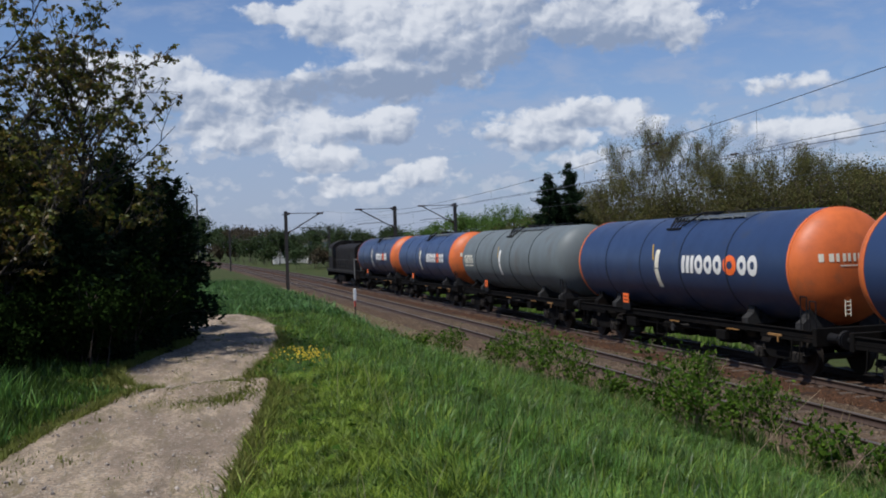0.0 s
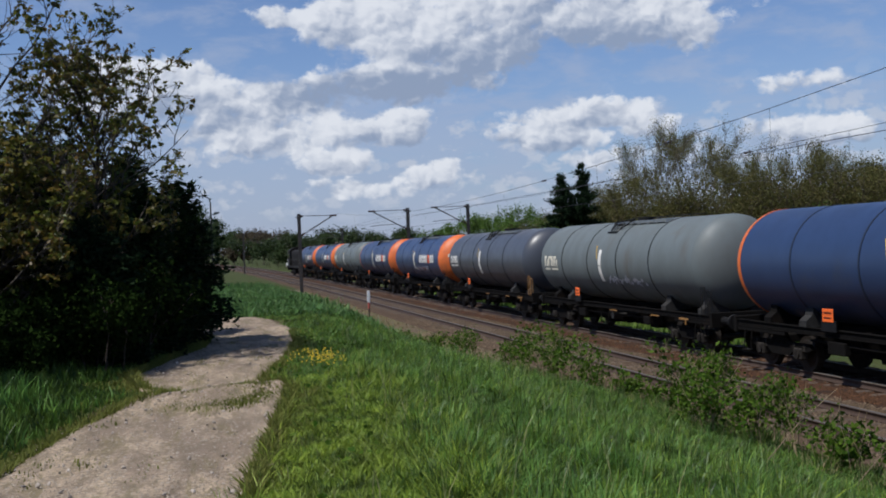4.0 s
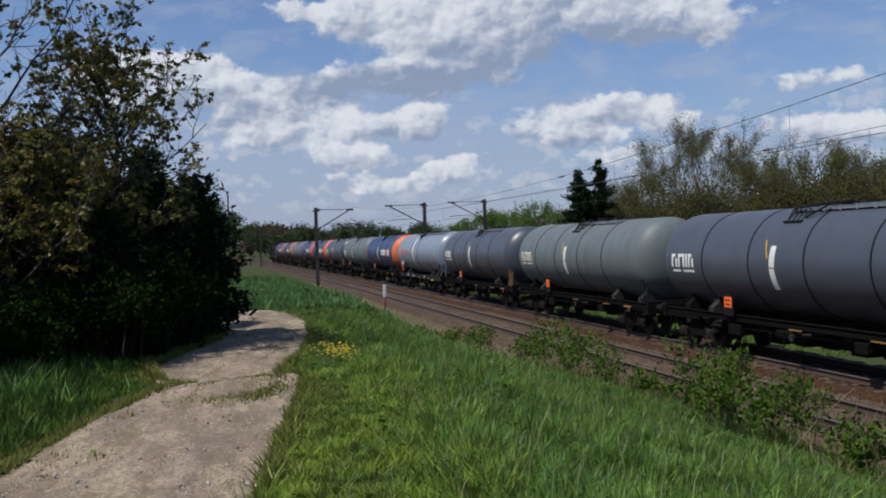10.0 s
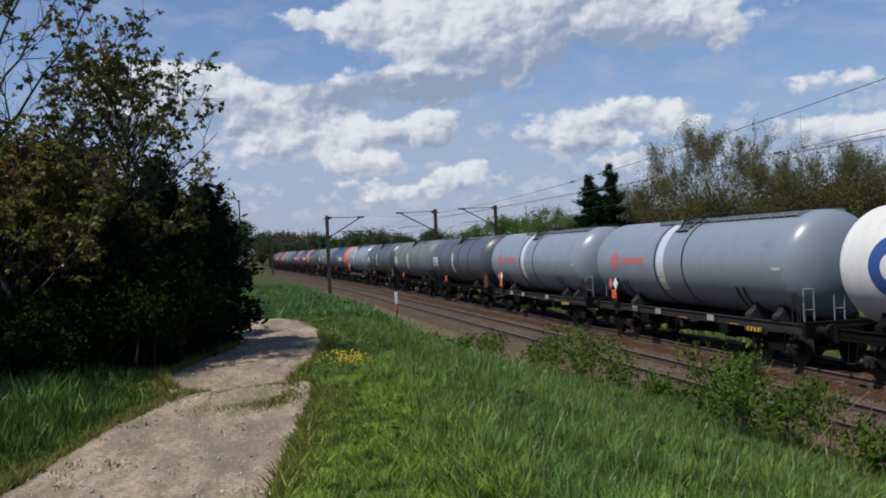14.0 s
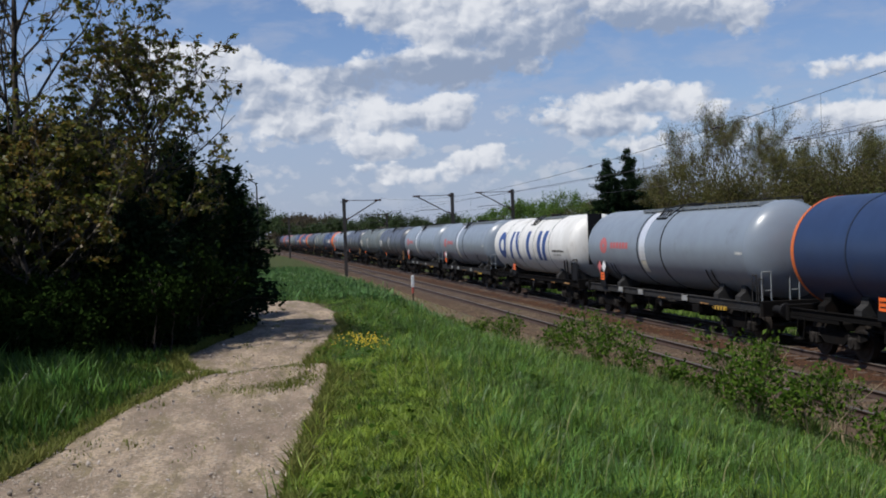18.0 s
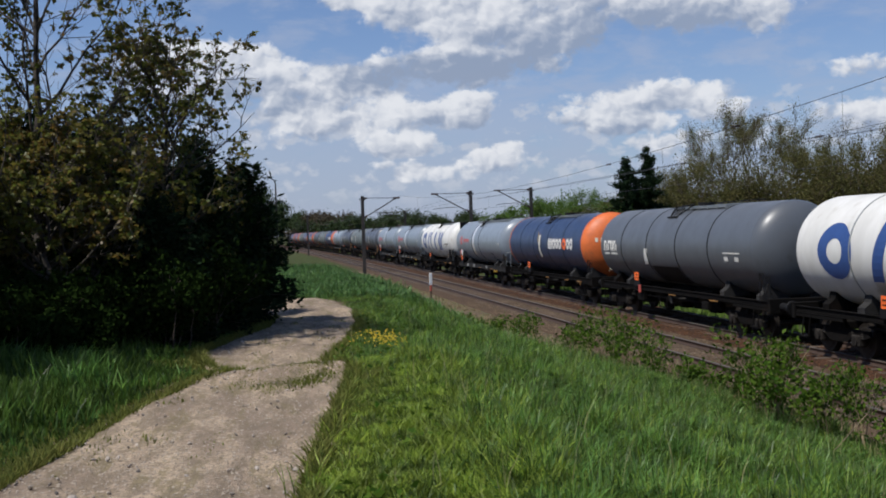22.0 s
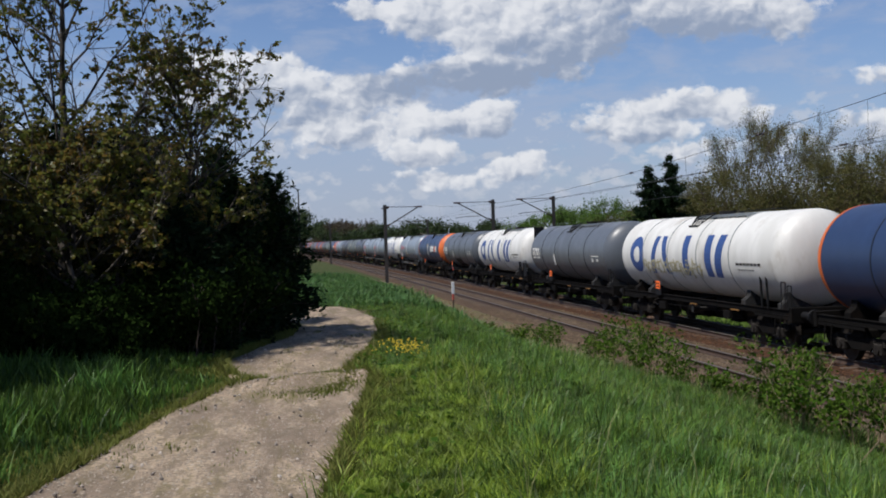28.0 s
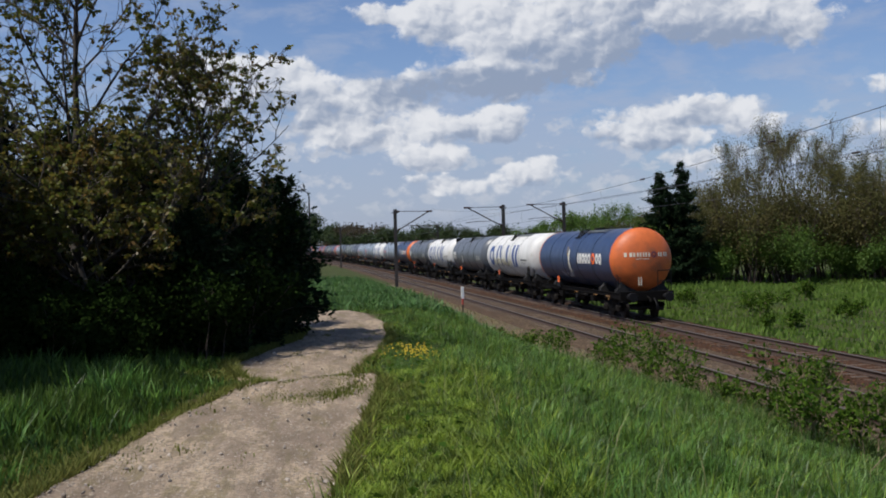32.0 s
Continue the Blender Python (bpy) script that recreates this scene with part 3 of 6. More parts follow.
beside = np.minimum(np.abs(GX - lane_l), np.abs(GX - lane_r))
dry = np.maximum(dry, np.where(GY < 27, np.clip(.75 - beside * 1.1, 0, .75), 0))
dry[(np.hypot((GX - 5.8) / .7, (GY - 13.3) / 1.7) < 1.0)] = 0.9
layer = me.attributes.new("dry", "FLOAT", "POINT")
layer.data.foreach_set("value", dry.ravel().astype(np.float32))
ground = tagged(meshed("ground", me, M_GROUND, smooth=True), "green meadow ground falling to a dry railway slope", "ground", kind="structure")


def strip(name, left, right, ys, across, lift, mat, rough_edge=0.0, crown=0.0):
    """A strip of ground with ragged edges laid over the terrain."""
    vs, rng = [], random.Random(5)
    for y in ys:
        a, b = left(y), right(y)
        a += rough_edge * (noise.noise((y * 0.9, 3.1, 0)) * 1.4 + noise.noise((y * 3.7, 7.7, 0)) * 0.6)
        b += rough_edge * (noise.noise((y * 0.8, 13.1, 0)) * 1.4 + noise.noise((y * 3.9, 17.7, 0)) * 0.6)
        for k in range(across + 1):
            q = k / across
            x = a + (b - a) * q
            edge = min(q, 1 - q) * across
            bump = 0.004 * noise.noise((x * 3.1, y * 2.6, 0.5)) + 0.012 * noise.noise((x * 0.7, y * 0.5, 2.5)) - 0.018 * (math.exp(-((q - .24) / .1) ** 2) + math.exp(-((q - .78) / .1) ** 2))
            z = on_ground(x, y) + (lift + bump + crown * math.sin(math.pi * q) if edge > 0 else -0.03)
            vs.append((x, y, z))
    n = across + 1
    fs = [(i * n + k, i * n + k + 1, (i + 1) * n + k + 1, (i + 1) * n + k) for i in range(len(ys) - 1) for k in range(across)]
    return meshed(name, sheet_mesh(name, vs, fs), mat, smooth=True)


lane_ys = list(np.arange(-30, 3, 1.0)) + list(np.arange(3, 28.3, 0.16))
tagged(strip("lane", lambda y: lane_edges(y)[0], lambda y: lane_edges(y)[1], lane_ys, 24, 0.035, M_PATH, 0.13),
       "pale rutted sandy gravel lane with grass tufts", "lane", kind="structure")


def bed(name, x0, x1, mat, seed):
    """Ballast bed with shoulders, x measured from the far track's axis."""
    ys = np.concatenate([np.arange(-60, 12, 1.5), np.arange(12, 75, 0.3), np.arange(75, 220, 2.0), np.arange(220, 700, 12.0)])
    offs = np.concatenate([[x0 - 0.55, x0 - 0.3], np.arange(x0, x1 + 0.01, 0.2), [x1 + 0.35, x1 + 0.7]])
    prof = np.concatenate([[-0.6, -0.34], np.full(len(offs) - 4, -0.186), [-0.42, -0.72]])
    rng = np.random.default_rng(seed)
    vs = []
    for y in ys:
        jit = rng.normal(0, 0.018, len(offs))
        for o, z, j in zip(offs, prof, jit):
            vs.append((axis_x(y) + o + j, y, z + j))
    n = len(offs)
    fs = [(i * n + k, i * n + k + 1, (i + 1) * n + k + 1, (i + 1) * n + k) for i in range(len(ys) - 1) for k in range(n - 1)]
    return meshed(name, sheet_mesh(name, vs, fs), mat)


tagged(bed("ballast_near_track", -TRACK_GAP - 2.0, -2.05, M_BALLAST_NEAR, 1), "grey-brown crushed stone ballast of a railway track", "ballast", kind="structure")
tagged(bed("ballast_far_track", -1.95, 1.9, M_BALLAST_FAR, 2), "rust-red crushed stone ballast of a railway track", "ballast", kind="structure")

# rails: foot, web and head
RAIL_PROFILE = [(-0.07, -0.17), (0.07, -0.17), (0.07, -0.155), (0.012, -0.135), (0.012, -0.045), (0.036, -0.035), (0.036, -0.012)]
RAIL_PROFILE = RAIL_PROFILE + [(-a, b) for a, b in reversed(RAIL_PROFILE[2:])]


def rail(name, off):
    ys = np.concatenate([np.arange(-60, 300, 4.0), np.arange(300, 700, 25.0)])
    k = len(RAIL_PROFILE)
    vs = [(axis_x(y) + off + a, y, b) for y in ys for a, b in RAIL_PROFILE]
    fs = [(i * k + j, i * k + (j + 1) % k, (i + 1) * k + (j + 1) % k, (i + 1) * k + j) for i in range(len(ys) - 1) for j in range(k)]
    ob = meshed(name, sheet_mesh(name, vs, fs), M_RAIL)
    vs = [(axis_x(y) + off + a, y, b) for y in ys for a, b in ((-0.036, -0.0125), (-0.028, 0.0), (0.028, 0.0), (0.036, -0.0125))]
    fs = [(i * 4 + j, i * 4 + j + 1, (i + 1) * 4 + j + 1, (i + 1) * 4 + j) for i in range(len(ys) - 1) for j in range(3)]
    meshed("rail_head", sheet_mesh("rail_head", vs, fs), M_RAILHEAD, ob, "polished steel running surface")
    return tagged(ob, "rusty steel rail with a polished head", "rail", "rails of the two tracks", "structure")


for middle in (0.0, -TRACK_GAP):
    for side in (-0.7535, 0.7535):
        rail("rail", middle + side)


def track_ties(middle, mat, label, name):
    """Sleepers: near ones single, the rest joined."""
    bm = fresh(box, -1.25, 1.25, -0.12, 0.12, -0.34, -0.172, 0.02)
    shared = bpy.data.meshes.new("sleeper")
    bm.to_mesh(shared)
    bm.free()
    shared.materials.append(mat)
    root = tagged(new(name), label, "sleepers", kind="structure")
    rng = random.Random(7)
    for k in range(150):
        y = 8 + k * 0.6
        ob = new("sleeper", shared)
        ob.parent = root
        ob.matrix_basis = pose(axis_x(y) + middle + rng.uniform(-.02, .02), y, rng.uniform(-.008, .004), 0, 0, rng.uniform(-.6, .6))
    bm = bmesh.new()
    for k in range(330):
        y = 98 + k * 0.6
        box(bm, axis_x(y) + middle - 1.25, axis_x(y) + middle + 1.25, y - .12, y + .12, -0.34, -0.172)
    tagged(part("far_sleepers", bm, mat, root), kind="stuff")


track_ties(-TRACK_GAP, M_SLEEPER, "grey concrete sleepers half sunk in ballast", "sleepers_near_track")
track_ties(0.0, M_SLEEPER_WOOD, "dark wooden sleepers half sunk in rusty ballast", "sleepers_far_track")


def loose_stones(name, x0, x1, count, mat, label, seed):
    """Single ballast stones lying on the bed, in one sheet of pointed lumps."""
    nrg = np.random.default_rng(seed)
    y = 11 + 42 * nrg.random(count) ** 1.4
    x = TRACK_X + BEND * y * y + nrg.uniform(x0, x1, count)
    s = nrg.uniform(.02, .045, count)[:, None, None]
    lump = np.array([[1, 0, 0], [-.5, .87, 0], [-.5, -.87, 0], [.1, .1, .9]])[None] * (1 + .3 * nrg.normal(size=(count, 4, 3)))
    v = (lump * s + np.column_stack([x, y, np.full(count, -.188)])[:, None, :]).reshape(-1, 3)
    i = np.arange(count)[:, None] * 4
    f = np.concatenate([i + np.array([[0, 1, 3]]), i + np.array([[1, 2, 3]]), i + np.array([[2, 0, 3]])], 0)
    return tagged(meshed(name, sheet_mesh(name, v, f), mat), label, "ballast", kind="stuff")


loose_stones("ballast_stones_near_track", -TRACK_GAP - 2.0, -2.05, 26000, M_STONES_NEAR, "loose grey-brown ballast stones", 81)
loose_stones("ballast_stones_far_track", -1.95, 1.3, 14000, M_STONES_FAR, "loose rust-brown ballast stones", 82)

# ---- the tank train ----
PITCH, HALF, TANK_R, TANK_Z = 16.8, 6.95, 1.5, 2.77
DOME = 0.74


def lathe(bm, profile, sides=48, cap=False):
    """Turns (y, radius) pairs about the tank's axis."""
    rings = []
    for y, r in profile:
        if r < 1e-4:
            rings.append([bm.verts.new((0, y, TANK_Z))])
        else:
            rings.append([bm.verts.new((r * math.sin(2 * math.pi * k / sides), y, TANK_Z + r * math.cos(2 * math.pi * k / sides))) for k in range(sides)])
    for a, b in zip(rings, rings[1:]):
        for k in range(sides):
            j = (k + 1) % sides
            if len(b) == 1:
                bm.faces.new((a[k], a[j], b[0]))
            elif len(a) == 1:
                bm.faces.new((a[0], b[j], b[k]))
            else:
                bm.faces.new((a[k], a[j], b[j], b[k]))
    bmesh.ops.recalc_face_normals(bm, faces=bm.faces)
    return bm


def dome_depth(rho):
    return DOME * max(0.0, 1 - (rho / TANK_R) ** 2.15) ** 0.5


def band(bm, y, width, lift, sides=48):
    r = TANK_R
    return lathe(bm, [(y + width / 2, r - 0.01), (y + width / 2, r + lift), (y - width / 2, r + lift), (y - width / 2, r - 0.01)], sides)


def side_patch(bm, r0, r1, z0, z1, skew=0.0, lift=0.006, side=-1):
    """A painted patch on the tank's flank: r metres behind the front ring, heights z."""
    a0, a1 = math.asin(max(-1, min(1, (z0 - TANK_Z) / TANK_R))), math.asin(max(-1, min(1, (z1 - TANK_Z) / TANK_R)))
    n = max(1, int(abs(a1 - a0) / 0.12) + 1)
    rows = []
    for k in range(n + 1):
        q = k / n
        a = a0 + (a1 - a0) * q
        s = skew * (q - 0.5)
        R = TANK_R + lift
        rows.append([bm.verts.new((side * R * math.cos(a), HALF - r - s, TANK_Z + R * math.sin(a))) for r in (r0, r1)])
    for u, v in zip(rows, rows[1:]):
        bm.faces.new((u[0], u[1], v[1], v[0]))
    return bm


def side_ring(bm, r, z, outer, inner, lift=0.006, steps=20, sz=0.78):
    """A painted ring on the flank, in narrow rounds that follow the tank's curve."""
    rounds = max(1, int((outer - inner) / .1))
    pts = []
    for k in range(steps):
        a = 2 * math.pi * k / steps
        row = []
        for i in range(rounds + 1):
            q = inner + (outer - inner) * i / rounds
            zz = z + q * math.sin(a) * sz
            rr = r + q * math.cos(a)
            ang = math.asin((zz - TANK_Z) / TANK_R)
            R = TANK_R + lift
            row.append(bm.verts.new((-R * math.cos(ang), HALF - rr, TANK_Z + R * math.sin(ang))))
        pts.append(row)
    for k in range(steps):
        u, v = pts[k], pts[(k + 1) % steps]
        for i in range(rounds):
            bm.faces.new((u[i], u[i + 1], v[i + 1], v[i]))
    return bm


def rear_patch(bm, x0, x1, z0, z1, lift=0.008):
    """A painted patch on the rear dome."""
    n = 4
    grid = []
    for i in range(n + 1):
        row = []
        for j in range(2):
            x, z = x0 + (x1 - x0) * i / n, z0 + (z1 - z0) * j
            rho = math.hypot(x, z - TANK_Z)
            row.append(bm.verts.new((x, -HALF - dome_depth(rho) - lift, z)))
        grid.append(row)
    for u, v in zip(grid, grid[1:]):
        bm.faces.new((u[0], u[1], v[1], v[0]))
    return bm


WHEEL_R = 0.46


def wheelset_mesh():
    bm = bmesh.new()
    rod(bm, (-1.0, 0, 0), (1.0, 0, 0), 0.085, sides=10)
    for s in (-1, 1):
        rod(bm, (s * 0.69, 0, 0), (s * 0.815, 0, 0), WHEEL_R, sides=26)
        rod(bm, (s * 0.655, 0, 0), (s * 0.69, 0, 0), WHEEL_R + 0.028, sides=26)
        rod(bm, (s * 0.815, 0, 0), (s * 0.83, 0, 0), WHEEL_R - 0.09, WHEEL_R - 0.13, 20)
        rod(bm, (s * 0.82, 0, 0), (s * 0.87, 0, 0), 0.13, sides=12)
        for k in range(2):
            a = k * math.pi / 2
            box(bm, s * 0.832 - 0.006, s * 0.832 + 0.006, -0.28 * math.cos(a) - 0.02, 0.28 * math.cos(a) + 0.02, -0.28 * math.sin(a) - 0.02, 0.28 * math.sin(a) + 0.02)
    return bm


WHEELSETS = []


def coil(bm, x, y, z0, z1, sides=9, turns=4):
    """A coil spring as one ribbed sleeve."""
    rings = []
    for k in range(2 * turns + 1):
        r = .085 if k % 2 else .06
        z = z0 + (z1 - z0) * k / (2 * turns)
        rings.append([bm.verts.new((x + r * math.cos(2 * math.pi * j / sides), y + r * math.sin(2 * math.pi * j / sides), z)) for j in range(sides)])
    for a, b in zip(rings, rings[1:]):
        for j in range(sides):
            bm.faces.new((a[j], a[(j + 1) % sides], b[(j + 1) % sides], b[j]))
    return bm


def bogie(parent, y, frame_mat):
    ob = new("bogie")
    ob.parent = parent
    ob.matrix_basis = pose(0, y, 0)
    for s in (-1, 1):
        bm = bmesh.new()
        x = s * 1.02
        outline = [(-1.45, .60), (-1.35, .74), (-.45, .74), (-.28, .92), (.28, .92), (.45, .74), (1.35, .74), (1.45, .60), (1.2, .52), (.62, .52), (.42, .38), (-.42, .38), (-.62, .52), (-1.2, .52)]
        a = [bm.verts.new((x - .05, p, q)) for p, q in outline]
        b = [bm.verts.new((x + .05, p, q)) for p, q in outline]
        bm.faces.new(a)
        bm.faces.new(list(reversed(b)))
        for k in range(len(a)):
            bm.faces.new((a[k], b[k], b[(k + 1) % len(a)], a[(k + 1) % len(a)]))
        bmesh.ops.recalc_face_normals(bm, faces=bm.faces)
        part("side_frame", bm, frame_mat, ob)
        for w in (-.9, .9):
            bm = fresh(box, x - .12, x + .12, w - .17, w + .17, .32, .62, .03)
            rod(bm, (x + s * .12, w, .46), (x + s * .16, w, .46), .12, sides=12)
            part("axle_box", bm, M_DUSTY, ob)
        for w in (-1.12, -.68, .68, 1.12):
            part("spring", coil(bmesh.new(), x, w, .53, .73), M_DUSTY, ob)
    part("bolster", fresh(box, -1.1, 1.1, -.25, .25, .7, .93, .03), M_GRIME, ob)
    for w in (-.9, .9):
        ws = part("wheelset", wheelset_mesh(), M_WHEEL, ob, "dark steel wheels with worn treads")
        ws.matrix_basis = pose(0, w, WHEEL_R)
    bm = bmesh.new()
    for w in (-.42, .42):
        box(bm, -.85, .85, w - .05, w + .05, .36, .48)
        for s in (-1, 1):
            box(bm, s * .76 - .06, s * .76 + .06, w * .95 - .06, w * .95 + .06, .26, .62, .02)
    part("brake_beam", bm, M_GRIME, ob)
    return ob


def wagon(kind, label, paint, cap_paint, seam_mat, style):
    """An eye-level four-axle tank wagon; origin between the rails at its middle, +Y ahead."""
    root = tagged(new("tank_wagon"), label, "tank wagon", "wagons of the tank train")
    # tank
    tank = part("tank", lathe(bmesh.new(), [(HALF, TANK_R), (HALF - 4.6, TANK_R), (0, TANK_R), (-HALF + 4.6, TANK_R), (-HALF, TANK_R)]), paint, root, smooth=True)
    for end in (1, -1):
        prof = [(end * (HALF + dome_depth(TANK_R * q)), TANK_R * q) for q in (1, .995, .985, .965, .93, .88, .8, .68, .5, .28)] + [(end * (HALF + DOME), 0)]
        cap = part("end_cap", lathe(bmesh.new(), prof), cap_paint, tank, smooth=True)
        if cap_paint is M_ORANGE:
            cap["label"] = "domed orange tank end"
            part("rim", fresh(band, end * (HALF - .02), 0.09, 0.012), M_ORANGE, tank, "thin orange rim")
    rings = (5.56, 7.77) if style == "smooth" else (2.5, 5.3, 8.1, 10.85)
    for r in rings:
        part("seam", fresh(band, HALF - r, 0.055 if style != "smooth" else 0.085, 0.012), seam_mat, tank)
    # top: walkway, manhole, pipes, hand wheel
    bm = bmesh.new()
    y0, y1 = (HALF - 10.7, HALF - 6.4) if style != "smooth" else (HALF - 13.6, HALF - 4.4)
    zt = TANK_Z + TANK_R
    for x in (-.72, .1):
        box(bm, x, x + .62, y0, y1, zt - .02 - (.1 if x < -.5 else 0), zt + .02 - (.1 if x < -.5 else 0))
    for k in range(int((y1 - y0) / .7) + 1):
        y = y0 + .7 * k
        box(bm, -.74, .74, y - .03, y + .03, zt - .16, zt - .02)
    part("walkway", bm, M_GRATING, root, "galvanised grating walkway on top")
    bm = bmesh.new()
    ym = HALF - 6.7
    rod(bm, (0, ym - .9, zt - .1), (0, ym - .9, zt + .09), .3, sides=18)
    rod(bm, (0, ym - .9, zt + .09), (0, ym - .9, zt + .12), .33, sides=18)
    rod(bm, (.25, ym - 1.5, zt - .1), (.25, ym - 1.5, zt + .1), .1, sides=10)
    part("manhole", bm, M_GREYSTEEL, root, "bolted round manhole cover")
    bm = bmesh.new()
    # folding rail and ladder foot on the shoulder
    pipe(bm, [(-.95, ym + .15, zt - .33), (-.75, ym + .15, zt - .04), (-.75, ym - 1.6, zt + .05), (-.95, ym - .7, zt - .3)], .025)
    for k in range(4):
        y = ym + .1 - .22 * k
        rod(bm, (-1.0, y, zt - .38), (-.7, y, zt - .06), .018, sides=5)
    box(bm, -1.08, -.86, ym - .65, ym + .2, zt - .42, zt - .36)
    part("folding_rail", bm, M_BLACK, root, "black folding hand rail")
    bm = bmesh.new()
    for y in np.arange(y0, y1, 1.4):
        rod(bm, (.72, y, zt - .1), (.72, y, zt + .11), .015, sides=5)
    pipe(bm, [(.72, y0, zt + .11), (.72, y1, zt + .11)], .015, 5)
    part("top_rail", bm, M_BLACK, root)
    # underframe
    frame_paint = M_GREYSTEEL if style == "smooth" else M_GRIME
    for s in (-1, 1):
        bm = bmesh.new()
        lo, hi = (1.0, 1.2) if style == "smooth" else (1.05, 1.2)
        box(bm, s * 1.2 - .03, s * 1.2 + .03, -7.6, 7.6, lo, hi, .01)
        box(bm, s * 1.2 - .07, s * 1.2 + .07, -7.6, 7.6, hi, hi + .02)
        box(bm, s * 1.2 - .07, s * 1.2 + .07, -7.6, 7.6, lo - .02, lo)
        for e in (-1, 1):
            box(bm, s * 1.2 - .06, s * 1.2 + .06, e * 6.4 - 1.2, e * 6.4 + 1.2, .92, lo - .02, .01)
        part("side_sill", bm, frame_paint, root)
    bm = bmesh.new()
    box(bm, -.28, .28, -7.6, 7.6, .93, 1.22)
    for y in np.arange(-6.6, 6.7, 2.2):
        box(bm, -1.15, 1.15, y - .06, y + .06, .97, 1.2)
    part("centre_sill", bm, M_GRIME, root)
    for e in (-1, 1):
        part("buffer_beam", fresh(box, -1.3, 1.3, e * 7.68 - .08, e * 7.68 + .08, .85, 1.3, .015), M_GRIME, root)
        for s in (-1, 1):
            bm = bmesh.new()
            rod(bm, (s * .875, e * 7.76, 1.05), (s * .875, e * 8.1, 1.05), .13, .11, 14)
            rod(bm, (s * .875, e * 8.1, 1.05), (s * .875, e * 8.32, 1.05), .08, sides=12)
            rod(bm, (s * .875, e * 8.32, 1.05), (s * .875, e * 8.37, 1.05), .23, .21, 18)
            part("buffer", bm, M_BLACK, root)
        bm = bmesh.new()
        pipe(bm, [(0, e * 7.76, 1.03), (0, e * 8.05, 1.0), (0, e * 8.28, .82)], .05)
        part("coupling", bm, M_GRIME, root)
        part("air_hose", pipe(bmesh.new(), [(.35, e * 7.76, .95), (.38, e * 7.95, .7), (.3, e * 8.2, .62)], .03), M_BLACK, root)
    # saddles under the tank
    for r in ((0.95, 11.4, 14.3 - .35, 2.6) if style != "smooth" else (.9, 2.9, 11.6, 13.1)):
        y = HALF - r
        for s in (-1, 1):
            bm = bmesh.new()
            prof = [(s * .35, 1.2), (s * 1.26, 1.2), (s * 1.26, 1.36), (s * 1.08, 1.5), (s * 1.03, 1.74), (s * .85, 1.58), (s * .35, 1.33)]
            a = [bm.verts.new((p, y - .16, q)) for p, q in prof]
            b = [bm.verts.new((p, y + .16, q)) for p, q in prof]
            bm.faces.new(a)
            bm.faces.new(list(reversed(b)))
            for k in range(len(a)):
                bm.faces.new((a[k], b[k], b[(k + 1) % len(a)], a[(k + 1) % len(a)]))
            bmesh.ops.recalc_face_normals(bm, faces=bm.faces)
            part("saddle", bm, M_GREYSTEEL if r > 1.5 or style == "smooth" else M_GRIME, root, "welded steel saddle plate")
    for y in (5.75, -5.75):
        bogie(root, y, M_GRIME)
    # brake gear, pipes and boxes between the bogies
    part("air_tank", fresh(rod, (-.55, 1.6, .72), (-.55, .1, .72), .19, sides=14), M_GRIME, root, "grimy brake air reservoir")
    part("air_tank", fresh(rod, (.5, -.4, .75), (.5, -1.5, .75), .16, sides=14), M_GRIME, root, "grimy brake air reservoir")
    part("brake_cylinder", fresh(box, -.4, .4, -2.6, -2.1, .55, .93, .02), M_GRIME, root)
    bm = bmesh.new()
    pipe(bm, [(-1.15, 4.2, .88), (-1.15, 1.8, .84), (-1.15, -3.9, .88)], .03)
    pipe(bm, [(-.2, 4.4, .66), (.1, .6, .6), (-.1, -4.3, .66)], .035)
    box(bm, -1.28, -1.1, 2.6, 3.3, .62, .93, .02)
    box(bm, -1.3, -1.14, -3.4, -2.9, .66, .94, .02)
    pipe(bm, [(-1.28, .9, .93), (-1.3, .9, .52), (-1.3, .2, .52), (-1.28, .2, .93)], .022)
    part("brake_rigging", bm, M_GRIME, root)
    for yy in (-.4, -3.9):
        bm = fresh(box, -1.34, -1.3, yy - .3, yy + .3, 1.0, 1.03)
        rod(bm, (-1.3, yy, 1.02), (-1.42, yy, 1.02), .02)
        part("brake_lever", bm, M_OCHRE, root, "worn ochre brake lever")
    # extra gear, added unseen to block the bright view through under the frame
    part("brake_rod", fresh(rod, (.35, 4.3, .58), (.35, -4.3, .58), .03, sides=8), M_GRIME, root)
    part("far_reservoir", fresh(rod, (.85, 3.6, .7), (.85, 1.9, .7), .2, sides=14), M_GRIME, root, "grimy brake air reservoir")
    part("valve_box", fresh(box, .6, 1.15, -3.3, -2.3, .52, .95, .03), M_GRIME, root, "dark filler box under the frame")
    part("valve_box", fresh(box, .75, 1.1, -1.6, -.9, .6, .95, .02), M_GRIME, root, "dark filler box under the frame")
    for yy in (3.95, 2.2, -1.9, -3.95):
        bm = fresh(box, -1.12, 1.12, yy - .05, yy + .05, .78, .96)
        box(bm, -.06, .06, yy - .04, yy + .04, .48, .8)
        part("brake_hanger", bm, M_GRIME, root)
    # added stepped block that closes the underside gap and keeps it dark
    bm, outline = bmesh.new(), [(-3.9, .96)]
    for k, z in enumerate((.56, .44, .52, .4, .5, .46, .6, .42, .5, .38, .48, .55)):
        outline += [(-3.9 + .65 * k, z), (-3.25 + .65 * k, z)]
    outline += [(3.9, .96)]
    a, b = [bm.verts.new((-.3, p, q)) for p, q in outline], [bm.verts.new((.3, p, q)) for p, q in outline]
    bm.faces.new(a)
